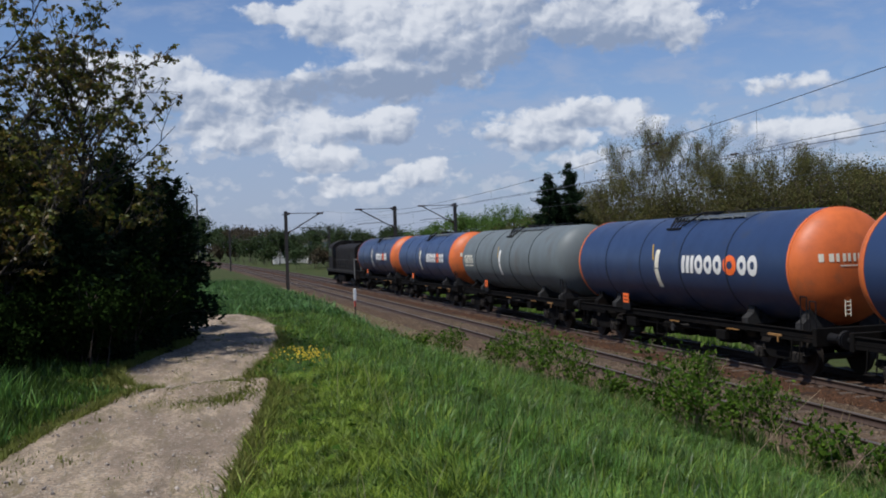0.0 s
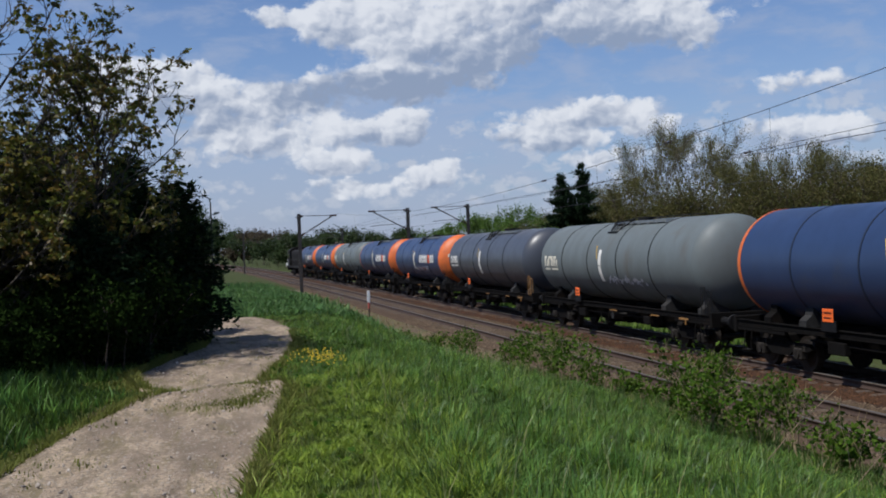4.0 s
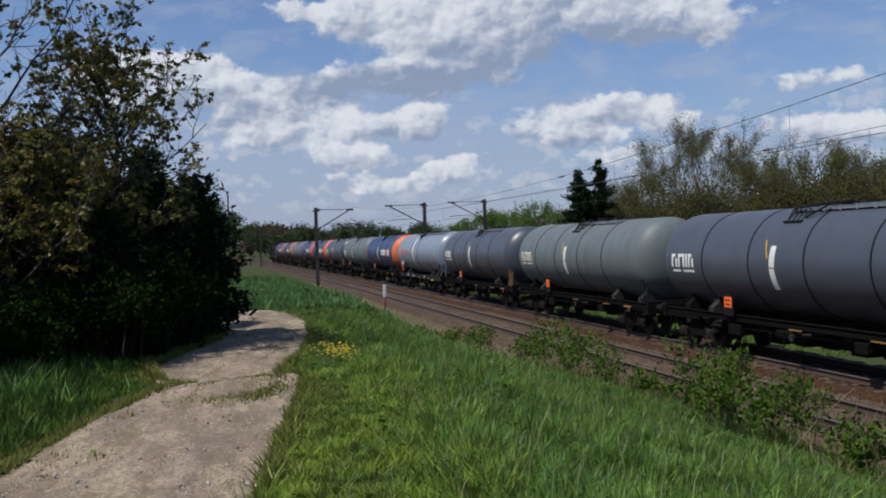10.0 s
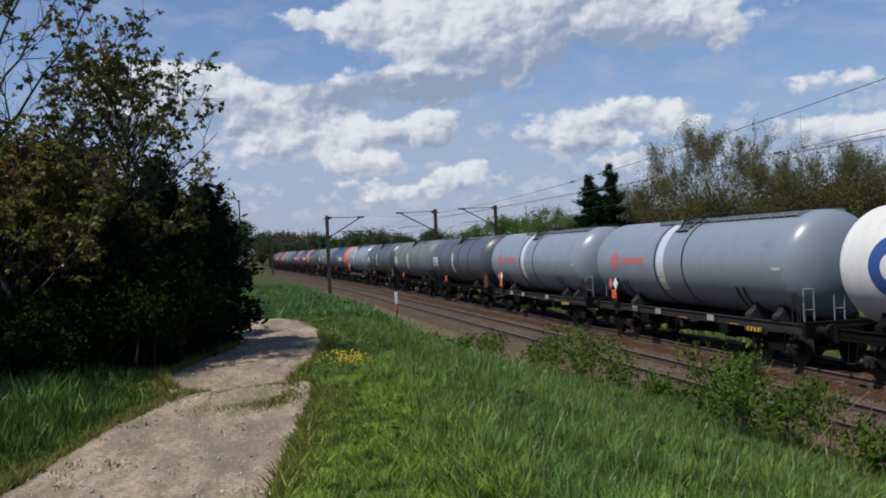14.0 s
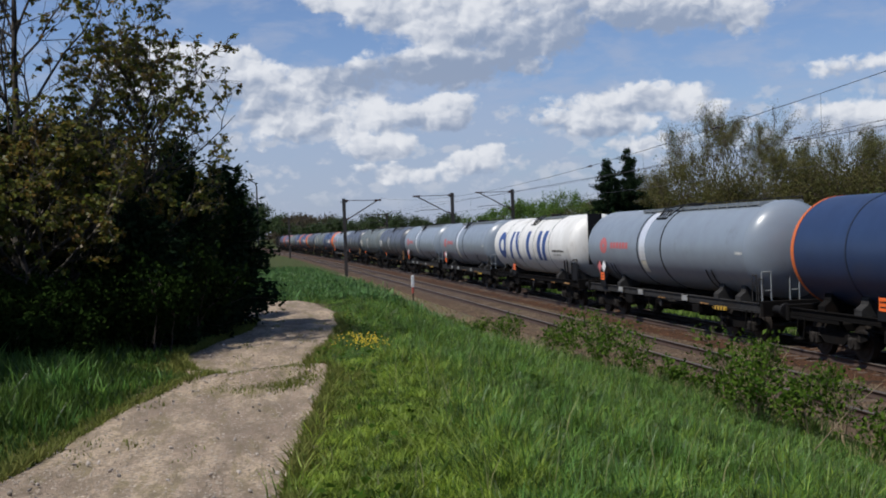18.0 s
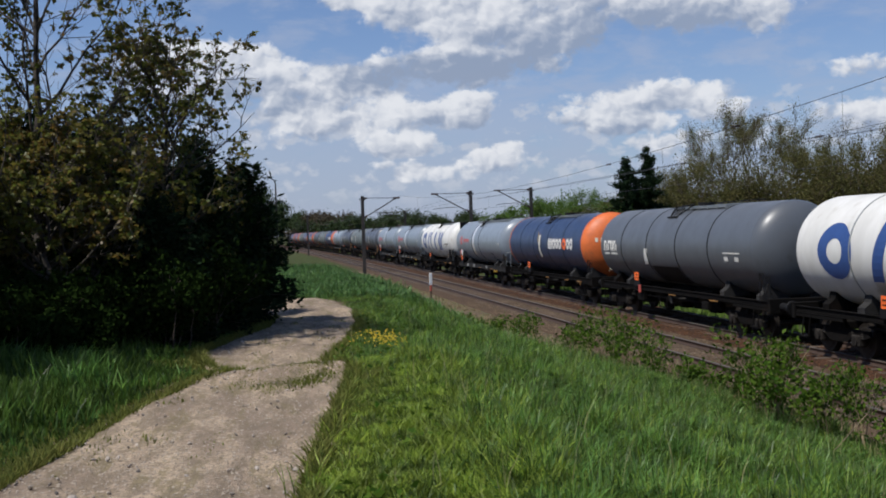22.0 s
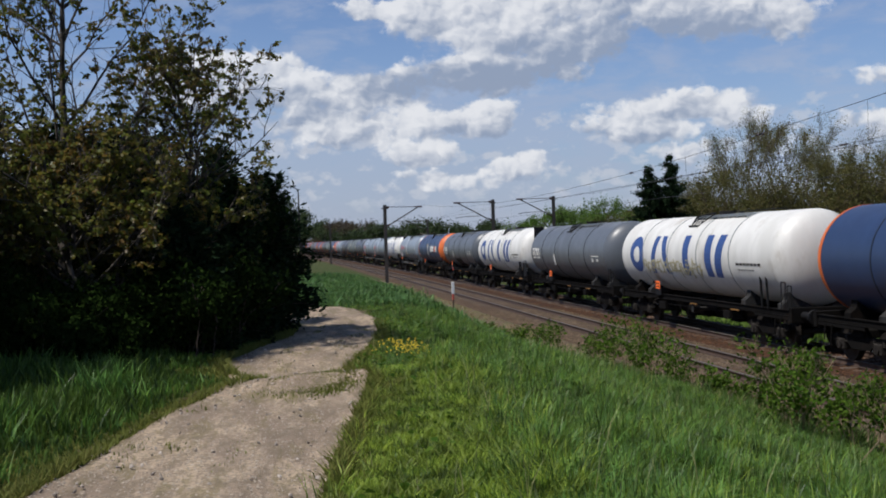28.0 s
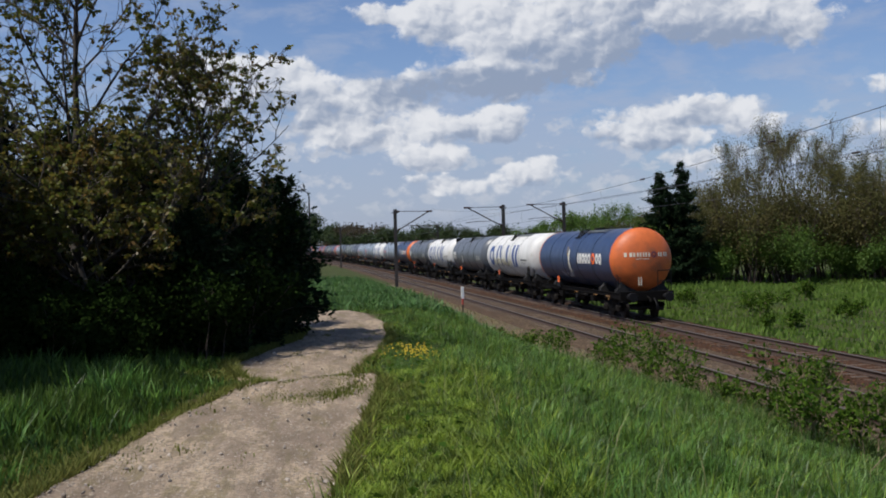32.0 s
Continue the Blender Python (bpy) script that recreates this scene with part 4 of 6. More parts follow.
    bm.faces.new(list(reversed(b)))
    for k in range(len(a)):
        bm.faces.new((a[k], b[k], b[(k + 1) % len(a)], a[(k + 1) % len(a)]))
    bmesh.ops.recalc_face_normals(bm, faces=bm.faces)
    part("underfloor_gear", bm, M_GRIME, root, "dark stepped filler block under the frame")
    # outlet valve
    bm = bmesh.new()
    pipe(bm, [(0, 0, 1.3), (0, 0, .8), (-1.1, 0, .8)], .09, 10)
    rod(bm, (-1.1, 0, .8), (-1.2, 0, .8), .13, sides=12)
    part("outlet_valve", bm, M_GREYSTEEL, root)
    # hand rails and steps at the rear end
    col = M_OCHRE if style == "rail_dark" else M_GREYSTEEL if style == "smooth" else M_BLACK
    for y, top in ((-HALF - .28, 2.05), (-HALF - .66, 1.95)):
        bm = pipe(bmesh.new(), [(-1.27, y + .13, 1.2), (-1.27, y + .13, top), (-1.27, y - .13, top), (-1.27, y - .13, 1.2)], .016)
        part("hand_rail", bm, col, root, "bent tube hand rail")
    for e in (-1, 1):
        for s in (-1, 1):
            bm = pipe(bmesh.new(), [(s * 1.3, e * 7.1, .98), (s * 1.36, e * 7.1, .42), (s * 1.36, e * 6.75, .42), (s * 1.3, e * 6.75, .98)], .02)
            box(bm, s * 1.36 - .1, s * 1.36 + .1, e * 6.925 - .17, e * 6.925 + .17, .41, .43)
            part("footstep", bm, M_GRIME, root)
        if e < 0 and style in ("logo", "rail_dark", "rail_grey"):
            bm = fresh(box, -1.38, -1.33, -6.35, -5.75, 1.0, 1.06, .01)
            rod(bm, (-1.36, -6.2, 1.06), (-1.36, -6.2, .86), .025)
            part("brake_handle", bm, M_OCHRE, root, "worn ochre brake handle")
    if style in ("logo", "letters"):
        bm = bmesh.new()
        for x in (.55, 1.2):
            rod(bm, (x, -7.7, 1.25), (x, -7.7, 2.25), .02)
        for z in (1.75, 2.25):
            rod(bm, (.55, -7.7, z), (1.2, -7.7, z), .02)
        pipe(bm, [(1.2, -7.7, 2.25), (1.25, -7.2, 2.25), (1.25, -7.2, 1.25)], .02)
        part("platform_rail", bm, M_BLACK, root, "black platform hand rail")
    # hazard placard on its bracket
    pr = 3.6 if style != "smooth" else 1.05
    y = HALF - pr - .25
    part("placard_bracket", fresh(box, -1.36, -1.33, y - .3, y + .3, 1.18, 1.95 if style == "smooth" else 1.45, .004), M_BLACK, root)
    part("hazard_placard", fresh(box, -1.375, -1.36, y - .22, y + .22, 1.42, 1.74, .004), M_SIGN_ORANGE, root, "orange hazard number placard")
    for low in (1.62, 1.50):
        part("figure_bar", fresh(box, -1.379, -1.375, y - .15, y + .15, low, low + .035), M_BLACK, root)
    if style == "smooth":
        for dy, zz, m in ((.25, 1.98, M_RED), (-.25, 1.98, M_POSTWHITE)):
            bm = fresh(box, -1.4, -1.385, -.17, .17, -.17, .17)
            bmesh.ops.rotate(bm, verts=bm.verts, cent=(0, 0, 0), matrix=Matrix.Rotation(radians(45), 3, "X"))
            bmesh.ops.translate(bm, verts=bm.verts, vec=(0, y + dy, zz))
            part("danger_label", bm, m, root)
        part("label_board", fresh(box, -1.384, -1.36, y - .5, y + .5, 1.75, 2.2), M_BLACK, root)
        for r in (2.2, 2.55, 11.0, 11.4):
            bm = bmesh.new()
            side_patch(bm, r, r + .1, 1.35, 2.15, .28, .03)
            part("support_strap", bm, M_GRIME, root)
        for r in (3.1, 5.2, 9.2):
            part("frame_plate", fresh(box, -1.33, -1.305, HALF - r - .35, HALF - r + .1, 1.02, 1.2, .004), M_PANEL_DULL, root, "dull pale data panel")
    # paint marks
    if style in ("logo", "rail_dark", "rail_grey"):
        bm = bmesh.new()
        side_patch(bm, 6.45, 6.72, 2.66, 3.24, .05)
        side_patch(bm, 6.43, 6.70, 2.06, 2.63, -.05)
        part("stripe_mark", bm, M_CREAM if style == "logo" else M_LETTER, tank, "pale vertical bar")
        bm = bmesh.new()
        side_patch(bm, 6.26, 6.34, 2.9, 3.12, -.08)
        side_patch(bm, 6.16, 6.23, 3.14, 3.4, -.12)
        part("small_mark", bm, M_BRAKE, tank)
    if style == "logo":
        x = 8.26
        for w, kind_ in ((.74, "bars"), (.46, "ring"), (.44, "ring"), (.45, "ring"), (.0, "gap"), (.44, "ring"), (.46, "ring")):
            if kind_ == "gap":
                x += .78
                continue
            if kind_ == "ring":
                part("mark_ring", side_ring(bmesh.new(), x + w / 2, 2.8, w / 2 + .02, w / 2 - .13, sz=1.12), M_LETTER, tank, "white painted ring")
            else:
                for q in ((0, .26), (.37, .63), (.74, 1.0)):
                    part("mark_bar", fresh(side_patch, x + w * q[0], x + w * q[1], 2.54, 3.06, .06), M_LETTER, tank, "white painted bar")
            x += w + .09
        part("ring_mark", side_ring(bmesh.new(), 8.26 + .74 + .46 + .44 + .45 + .36 + .36, 2.8, .36, .15), M_SIGN_ORANGE, tank, "orange ring")
        x = -1.0
        for w in (.36, .25, .22, .22):
            part("rear_bar", fresh(rear_patch, x, x + w * .34, 2.90, 3.1), M_CREAM, tank, "faded pale bar")
            part("rear_bar", fresh(rear_patch, x + w * .66, x + w, 2.90, 3.1), M_CREAM, tank, "faded pale bar")
            x += w + .05
        for x in (.62, .74, .9, 1.02):
            part("rear_bar", fresh(rear_patch, x, x + .07, 2.90, 3.1), M_CREAM, tank, "faded pale bar")
        bm = bmesh.new()
        for k in range(14):
            a = 2 * math.pi * k / 14
            b = 2 * math.pi * (k + 1) / 14
            v = [(.40 + q * math.cos(t), 3.0 + q * math.sin(t)) for q, t in ((.06, a), (.15, a), (.15, b), (.06, b))]
            bm.faces.new([bm.verts.new((p, -HALF - dome_depth(math.hypot(p, q - TANK_Z)) - .008, q)) for p, q in v])
        part("rear_ring_mark", bm, M_GRAFFITI_RED, tank)
        part("rear_small_mark", fresh(rear_patch, -.5, .15, 2.785, 2.815), M_CREAM, tank, "thin faded pale line")
        bm = bmesh.new()
        for s in (-.35, -.2):
            rod(bm, (s, -HALF - .66, 1.55), (s, -HALF - .66, 1.95), .015)
        for k in range(4):
            rod(bm, (-.35, -HALF - .66, 1.6 + .1 * k), (-.2, -HALF - .66, 1.6 + .1 * k), .012)
        part("end_ladder", bm, M_CREAM, root)
    if style in ("rail_dark", "rail_grey", "plain"):
        bm = bmesh.new()
        x = .38
        for w in (.4, .46, .12, .36):
            if w > .2:
                side_patch(bm, x, x + .12, 2.58, 3.0)
                side_patch(bm, x + w - .13, x + w, 2.58, 2.86 if w < .42 else 3.0)
                side_patch(bm, x + .12, x + w - .13, 2.9, 3.0)
            else:
                side_patch(bm, x, x + w, 2.58, 3.0)
            x += w + .07
        side_patch(bm, .42, 1.0, 2.42, 2.5)
        side_patch(bm, 1.2, 1.95, 2.42, 2.5)
        part("company_mark", bm, M_CREAM if style == "rail_grey" else M_LETTER, tank, "pale block mark")
    if style == "plain":
        bm = bmesh.new()
        side_patch(bm, 4.95, 5.3, 2.1, 2.7, .25)
        part("stripe_mark", bm, M_LETTER, tank)
        bm = bmesh.new()
        side_patch(bm, 12.0, 13.2, 2.62, 2.66)
        for x in (12.05, 12.8):
            side_patch(bm, x, x + .28, 2.38, 2.52)
        part("data_mark", bm, M_LETTER, tank)
    if style == "smooth":
        bm = bmesh.new()
        side_patch(bm, 5.72, 6.3, 2.35, 4.1, 0, .004)
        part("bare_band", bm, M_SILVER, tank, "bright bare metal band")
        bm = bmesh.new()
        side_patch(bm, 5.75, 6.25, 1.9, 2.33, 0, .004)
        part("dull_band", bm, M_CREAM, tank)
        part("round_logo", side_ring(bmesh.new(), 1.85, 2.87, .42, .1), M_RED, tank, "red round mark")
        for k in range(6):
            part("mark_bar", fresh(side_patch, 2.65 + k * .33, 2.92 + k * .33, 2.76, 3.0), M_RED, tank, "red painted bar")
        bm = bmesh.new()
        for k in range(6):
            side_patch(bm, 13.45 + k * .08, 13.5 + k * .08, 2.66, 2.74)
        part("data_mark", bm, M_LETTER, tank)
        bm = bmesh.new()
        box(bm, -1.4, -1.3, -5.5, -4.7, .88, 1.0, .01)
        gear = part("brake_box", bm, M_BRAKE, root, "yellow and black brake gear box")
        for k in range(4):
            part("black_band", fresh(box, -1.404, -1.3, -5.42 + k * .2, -5.34 + k * .2, .876, 1.004), M_BLACK, gear)
        for s in (-1.2, -.3):
            bm = pipe(bmesh.new(), [(s, -7.55, 1.2), (s, -7.55, 2.15), (s + .3, -7.55, 2.15), (s + .3, -7.55, 1.2)], .022)
            pipe(bm, [(s, -7.55, 1.6), (s + .3, -7.55, 1.6)], .018)
            part("platform_rail", bm, M_GRATING, root, "galvanised platform rail")
    if style == "letters":
        part("mark_ring", side_ring(bmesh.new(), 1.8, 2.8, .8, .36, sz=.92, steps=26), M_ROYAL, tank, "large blue painted ring")
        for r0, r1, skew in ((3.55, 4.0, .5), (4.75, 5.2, -.5), (6.8, 7.35, 0), (8.85, 9.4, 0), (9.75, 10.3, .35)):
            part("mark_bar", fresh(side_patch, r0, r1, 2.06, 3.53, skew), M_ROYAL, tank, "large blue painted bar")
        bm = bmesh.new()
        for k in range(7):
            side_patch(bm, 11.4 + k * .26, 11.4 + k * .26 + .2, 2.52, 2.6)
        for k in range(6):
            side_patch(bm, 11.5 + k * .2, 11.5 + k * .2 + .12, 2.35, 2.39)
        part("data_mark", bm, M_GRIME, tank)
        bm = bmesh.new()
        pipe(bm, [(-1.3, -5.9, 1.2), (-1.36, -5.9, 2.4), (-1.36, -6.3, 2.4), (-1.3, -6.3, 1.2)], .04)
        part("side_rail", bm, M_BLACK, root)
    return root


def graffiti(root, r0, r1, z0, z1, seed, mat):
    """A scrawl of curved strokes on a tank's flank."""
    tank = next(c for c in root.children if c.name.startswith("tank"))
    rng, bm = random.Random(seed), bmesh.new()
    x = r0
    while x < r1:
        h = rng.uniform(.5, 1) * (z1 - z0)
        z = z0 + rng.uniform(0, (z1 - z0) - h)
        k = rng.random()
        if k < .4:
            side_ring(bm, x + .15, z + h / 2, h * .45, h * .45 - .09, .007, 12)
        else:
            side_patch(bm, x, x + .1, z, z + h, rng.uniform(-.4, .4), .007)
            side_patch(bm, x, x + rng.uniform(.15, .3), z + h * .5, z + h * .5 + .05, 0, .0075)
        x += rng.uniform(.14, .3)
    part("graffiti", bm, mat, tank, "pale sprayed scrawl")


KINDS = {
    "blue": lambda: wagon("blue", "navy tank wagon with domed orange ends and pale markings", M_BLUE, M_ORANGE, M_BLUE_BAND, "logo"),
    "dark": lambda: wagon("dark", "slate-grey tank wagon with a white bar and block mark", M_DARKGREY, M_DARKGREY, M_BLACK, "rail_dark"),
    "grey": lambda: wagon("grey", "weathered grey tank wagon with cream block mark", M_GREENGREY, M_GREENGREY, M_BLACK, "rail_grey"),
    "light": lambda: wagon("light", "light grey tank wagon with bright metal band, red marks", M_LIGHTGREY, M_LIGHTGREY, M_BLACK, "smooth"),
    "graphite": lambda: wagon("graphite", "graphite grey tank wagon with white block mark", M_STEELGREY, M_STEELGREY, M_BLACK, "plain"),
    "white": lambda: wagon("white", "grimy white tank wagon with large blue painted bars", M_WHITE, M_WHITE, M_GRATING, "letters"),
}
ORDER = ["blue", "blue", "grey", "blue", "blue", "dark", "grey", "blue", "light", "dark", "grey", "dark", "light", "light", "white", "light", "blue",
         "graphite", "white", "graphite", "white", "blue"]
TRAIN, first = [], {}
for k, kind in enumerate(ORDER):
    if kind not in first:
        first[kind] = KINDS[kind]()
        TRAIN.append(first[kind])
    else:
        TRAIN.append(copy_thing(first[kind], Matrix()))
graffiti(TRAIN[4], 6.9, 10.3, 1.95, 2.35, 3, M_GRAFFITI)
graffiti(TRAIN[4], 7.4, 9.8, 1.98, 2.3, 9, M_GRAFFITI_RED)
graffiti(TRAIN[6], 7.2, 10.2, 1.95, 2.3, 5, M_GRAFFITI)
graffiti(TRAIN[20], 2.6, 8.4, 1.95, 2.7, 8, M_SCRAWL)
graffiti(TRAIN[21], 4.6, 6.6, 1.7, 2.1, 12, M_GRAFFITI)

# black boards and guards at the rear of two white wagons
for k in (14, 18):
    part("end_board", fresh(box, -.78, -.1, -7.76, -7.72, 1.95, 4.26, .01), M_BLACK, TRAIN[k], "tall black end board")
    part("guard_panel", fresh(box, -1.32, -1.3, -7.62, -6.95, 1.25, 2.05, .01), M_BLACK, TRAIN[k], "black platform guard panel")
    part("guard_rail", pipe(bmesh.new(), [(-1.33, -6.9, 1.2), (-1.33, -6.9, 2.15), (-1.33, -7.7, 2.2), (-1.33, -7.7, 1.2)], .025), M_BLACK, TRAIN[k])
    part("brake_handle", fresh(box, -1.4, -1.34, -6.6, -5.9, 1.02, 1.1, .02), M_OCHRE, TRAIN[k], "ochre brake handle")
part("dark_patch", fresh(side_patch, 5.45, 8.0, 1.42, 2.05), M_BLACK, TRAIN[17], "black painted patch")
part("red_plate", fresh(box, -1.4, -1.37, HALF - 4.35, HALF - 4.1, .95, 1.25, .01), M_POSTRED, TRAIN[17], "small red plate")


def locomotive():
    """Dark hood diesel; origin between the rails at its middle, +Y ahead."""
    root = tagged(new("locomotive"), "sooty black diesel locomotive with a hood and cab", "locomotive")
    part("deck", fresh(box, -1.5, 1.5, -8.3, 8.3, 1.2, 1.5, .03), M_LOCO, root)
    for x in (-1.5, 1.5):
        part("deck_edge", fresh(box, x - .02, x + .02, -8.3, 8.3, 1.38, 1.5), M_GREYSTEEL, root, "grey edge of the running board")

    def rounded(y0, y1, half, z0, shoulder, crown_z, steps=10):
        """A body with upright sides and an arched roof."""
        bm = bmesh.new()
        pts = [(-half, z0), (-half, shoulder)] + [(-half * math.cos(math.pi * k / steps), shoulder + (crown_z - shoulder) * math.sin(math.pi * k / steps)) for k in range(1, steps)] + [(half, shoulder), (half, z0)]
        a, b = [bm.verts.new((p, y0, q)) for p, q in pts], [bm.verts.new((p, y1, q)) for p, q in pts]
        bm.faces.new(a)
        bm.faces.new(list(reversed(b)))
        for k in range(len(a)):
            bm.faces.new((a[k], b[k], b[(k + 1) % len(a)], a[(k + 1) % len(a)]))
        bmesh.ops.recalc_face_normals(bm, faces=bm.faces)
        return bm

    part("hood", rounded(-6.9, 4.3, 1.15, 1.5, 3.45, 3.95), M_LOCO, root, "sooty engine hood with an arched top")
    part("cab", rounded(4.3, 6.9, 1.48, 1.5, 3.55, 4.3), M_LOCO, root, "dark driver cab with an arched roof")
    part("nose", rounded(6.9, 8.1, 1.1, 1.5, 2.7, 3.0), M_LOCO, root)
    for x in (-1.485, 1.485):
        for y in (4.7, 5.75):
            part("cab_window", fresh(box, x - .012, x + .012, y, y + .8, 2.75, 3.5, .008), M_GLASS_DARK, root, "dark glass side window")
    part("windscreen", fresh(box, -1.1, 1.1, 6.89, 6.92, 3.1, 3.75, .008), M_GLASS_DARK, root)
    for y in (4.28, 4.31):
        part("rear_window", fresh(box, -1.4, -1.17, y - .02, y + .01, 2.8, 3.5), M_GLASS_DARK, root)
    for k in range(8):
        part("hood_door", fresh(box, -1.175, -1.145, -6.7 + k * 1.36, -5.5 + k * 1.36, 1.65, 3.3, .01), M_LOCO, root)
    for k in range(5):
        part("louvre", fresh(box, -1.2, -1.17, -6.4, -4.6, 2.3 + .18 * k, 2.38 + .18 * k), M_GREYSTEEL, root)
    part("exhaust", fresh(box, -.4, .4, -2.5, -.6, 3.85, 4.2, .05), M_GRIME, root)
    part("roof_fan", fresh(rod, (0, 2.6, 3.85), (0, 2.6, 4.08), .75, sides=20), M_GRIME, root)
    for y in np.arange(-8.1, 4.2, 1.4):
        part("rail_post", fresh(rod, (-1.44, y, 1.5), (-1.44, y, 2.45), .022), M_GREYSTEEL, root)
    part("hand_rail", pipe(bmesh.new(), [(-1.44, -8.1, 2.45), (-1.44, 4.25, 2.45)], .022), M_GREYSTEEL, root)
    for x in (-1.46, 1.46):
        part("corner_rail", pipe(bmesh.new(), [(x, -8.28, .8), (x, -8.28, 2.5), (x * .6, -8.28, 2.5), (x * .6, -8.28, 1.5)], .032), M_PANEL_DULL, root, "pale corner hand rail")
    for k in range(3):
        part("step", fresh(box, -1.5, -1.2, -7.9, -7.5, .45 + .28 * k, .49 + .28 * k), M_GREYSTEEL, root)
    part("fuel_tank", fresh(box, -1.35, 1.35, -1.9, 1.9, .35, 1.05, .12), M_GRIME, root)
    for e in (-1, 1):
        part("buffer_beam", fresh(box, -1.4, 1.4, e * 8.32 - .06, e * 8.32 + .06, .75, 1.5, .02), M_LOCO, root)
        for s in (-1, 1):
            bm = fresh(rod, (s * .875, e * 8.35, 1.05), (s * .875, e * 8.85, 1.05), .1, sides=12)
            rod(bm, (s * .875, e * 8.85, 1.05), (s * .875, e * 8.9, 1.05), .24, sides=18)
            part("buffer", bm, M_BLACK, root)
    for y in (5.2, -5.2):
        bogie(root, y, M_GREYSTEEL)
    return root


LOCO = locomotive()

# ---- plants ----
def leaf_array(centres, ways, sizes, rng, slim=0.55, bend=0.25):
    """Bent four-cornered leaves: tip, two flanks, stalk. centres (n, 3), ways (n, 3) lie along the leaf."""
    n = len(centres)
    d = ways / np.maximum(np.linalg.norm(ways, axis=1, keepdims=True), 1e-6)
    r = rng.normal(size=(n, 3))
    side = np.cross(d, r)
    side /= np.maximum(np.linalg.norm(side, axis=1, keepdims=True), 1e-6)
    up = np.cross(side, d)
    s = sizes[:, None]
    a = centres - d * s * 0.5
    b = centres + side * s * slim * 0.5 + up * s * bend * 0.5
    c = centres + d * s * 0.5
    e = centres - side * s * slim * 0.5 + up * s * bend * 0.5
    verts = np.stack([a, b, c, e], 1).reshape(-1, 3)
    faces = np.arange(4 * n).reshape(-1, 4)
    return verts, faces


def crown(name, centres, ways, sizes, mat, parent, rng, slim=0.55, label=""):
    v, f = leaf_array(centres, ways, sizes, rng, slim)
    return meshed(name, sheet_mesh(name, v, f), mat, parent, label)


def limbs(rng, start, way, length, radius, depth, spread=0.6, curl=0.25, ratio=0.68, kids=3, lift=0.15, steps=4):
    """Grows a branching skeleton: lists of segments (a, b, ra, rb) and of twig ends (point, way)."""
    segs, tips = [], []

    def grow(p, d, l, r, k):
        pts = [p]
        for i in range(steps):
            d = (d + Vector((rng.gauss(0, curl), rng.gauss(0, curl), rng.gauss(0, curl * .6) + lift * .3)) * (1 / steps)).normalized()
            q = pts[-1] + d * l / steps
            segs.append((pts[-1], q, r * (1 - .45 * i / steps), r * (1 - .45 * (i + 1) / steps)))
            pts.append(q)
            if k > 0 and i >= 1 and rng.random() < .75:
                side = Vector((rng.gauss(0, 1), rng.gauss(0, 1), rng.gauss(0, .5))).normalized()
                grow(q, (d + side * spread * 1.4 + Vector((0, 0, lift))).normalized(), l * ratio * rng.uniform(.6, 1.0), r * .5, k - 1)
            if k <= 1:
                tips.append((q, d))
        if k > 0:
            for _ in range(kids - 1):
                side = Vector((rng.gauss(0, 1), rng.gauss(0, 1), rng.gauss(0, .5))).normalized()
                grow(pts[-1], (d + side * spread + Vector((0, 0, lift))).normalized(), l * ratio * rng.uniform(.75, 1.1), r * .55, k - 1)
        else:
            tips.append((pts[-1], d))

    grow(Vector(start), Vector(way).normalized(), length, radius, depth)
    return segs, tips


def wood(name, segs, mat, parent, sides=5, least=0.004):
    """Tapered tubes along a skeleton, one mesh."""
    vs, fs = [], []
    full = sides
    for a, b, ra, rb in segs:
        sides = full if ra > .03 else 3
        ring = [(math.cos(2 * math.pi * k / sides), math.sin(2 * math.pi * k / sides)) for k in range(sides)]
        d = (b - a)
        if d.length < 1e-5:
            continue
        d.normalize()
        u = d.orthogonal().normalized()
        w = d.cross(u)
        base = len(vs)
        for p, r in ((a, max(ra, least)), (b, max(rb, least))):
            for c, s in ring:
                vs.append(p + (u * c + w * s) * r)
        for k in range(sides):
            j = (k + 1) % sides
            fs.append((base + k, base + j, base + sides + j, base + sides + k))
    return meshed(name, sheet_mesh(name, [tuple(v) for v in vs], fs), mat, parent, smooth=True)


def clusters(tips, count, reach, size, rng, droop=0.0, jitter=0.5):
    """Leaf places in clumps round twig ends."""
    P = np.array([tuple(p) for p, _ in tips])
    D = np.array([tuple(d) for _, d in tips])
    k = rng.integers(0, len(P), count)
    c = P[k] + rng.normal(size=(count, 3)) * reach
    w = D[k] * 0.5 + rng.normal(size=(count, 3)) * 0.8 + np.array([0, 0, -droop])
    return c, w, size * rng.uniform(1 - jitter, 1 + jitter, count)


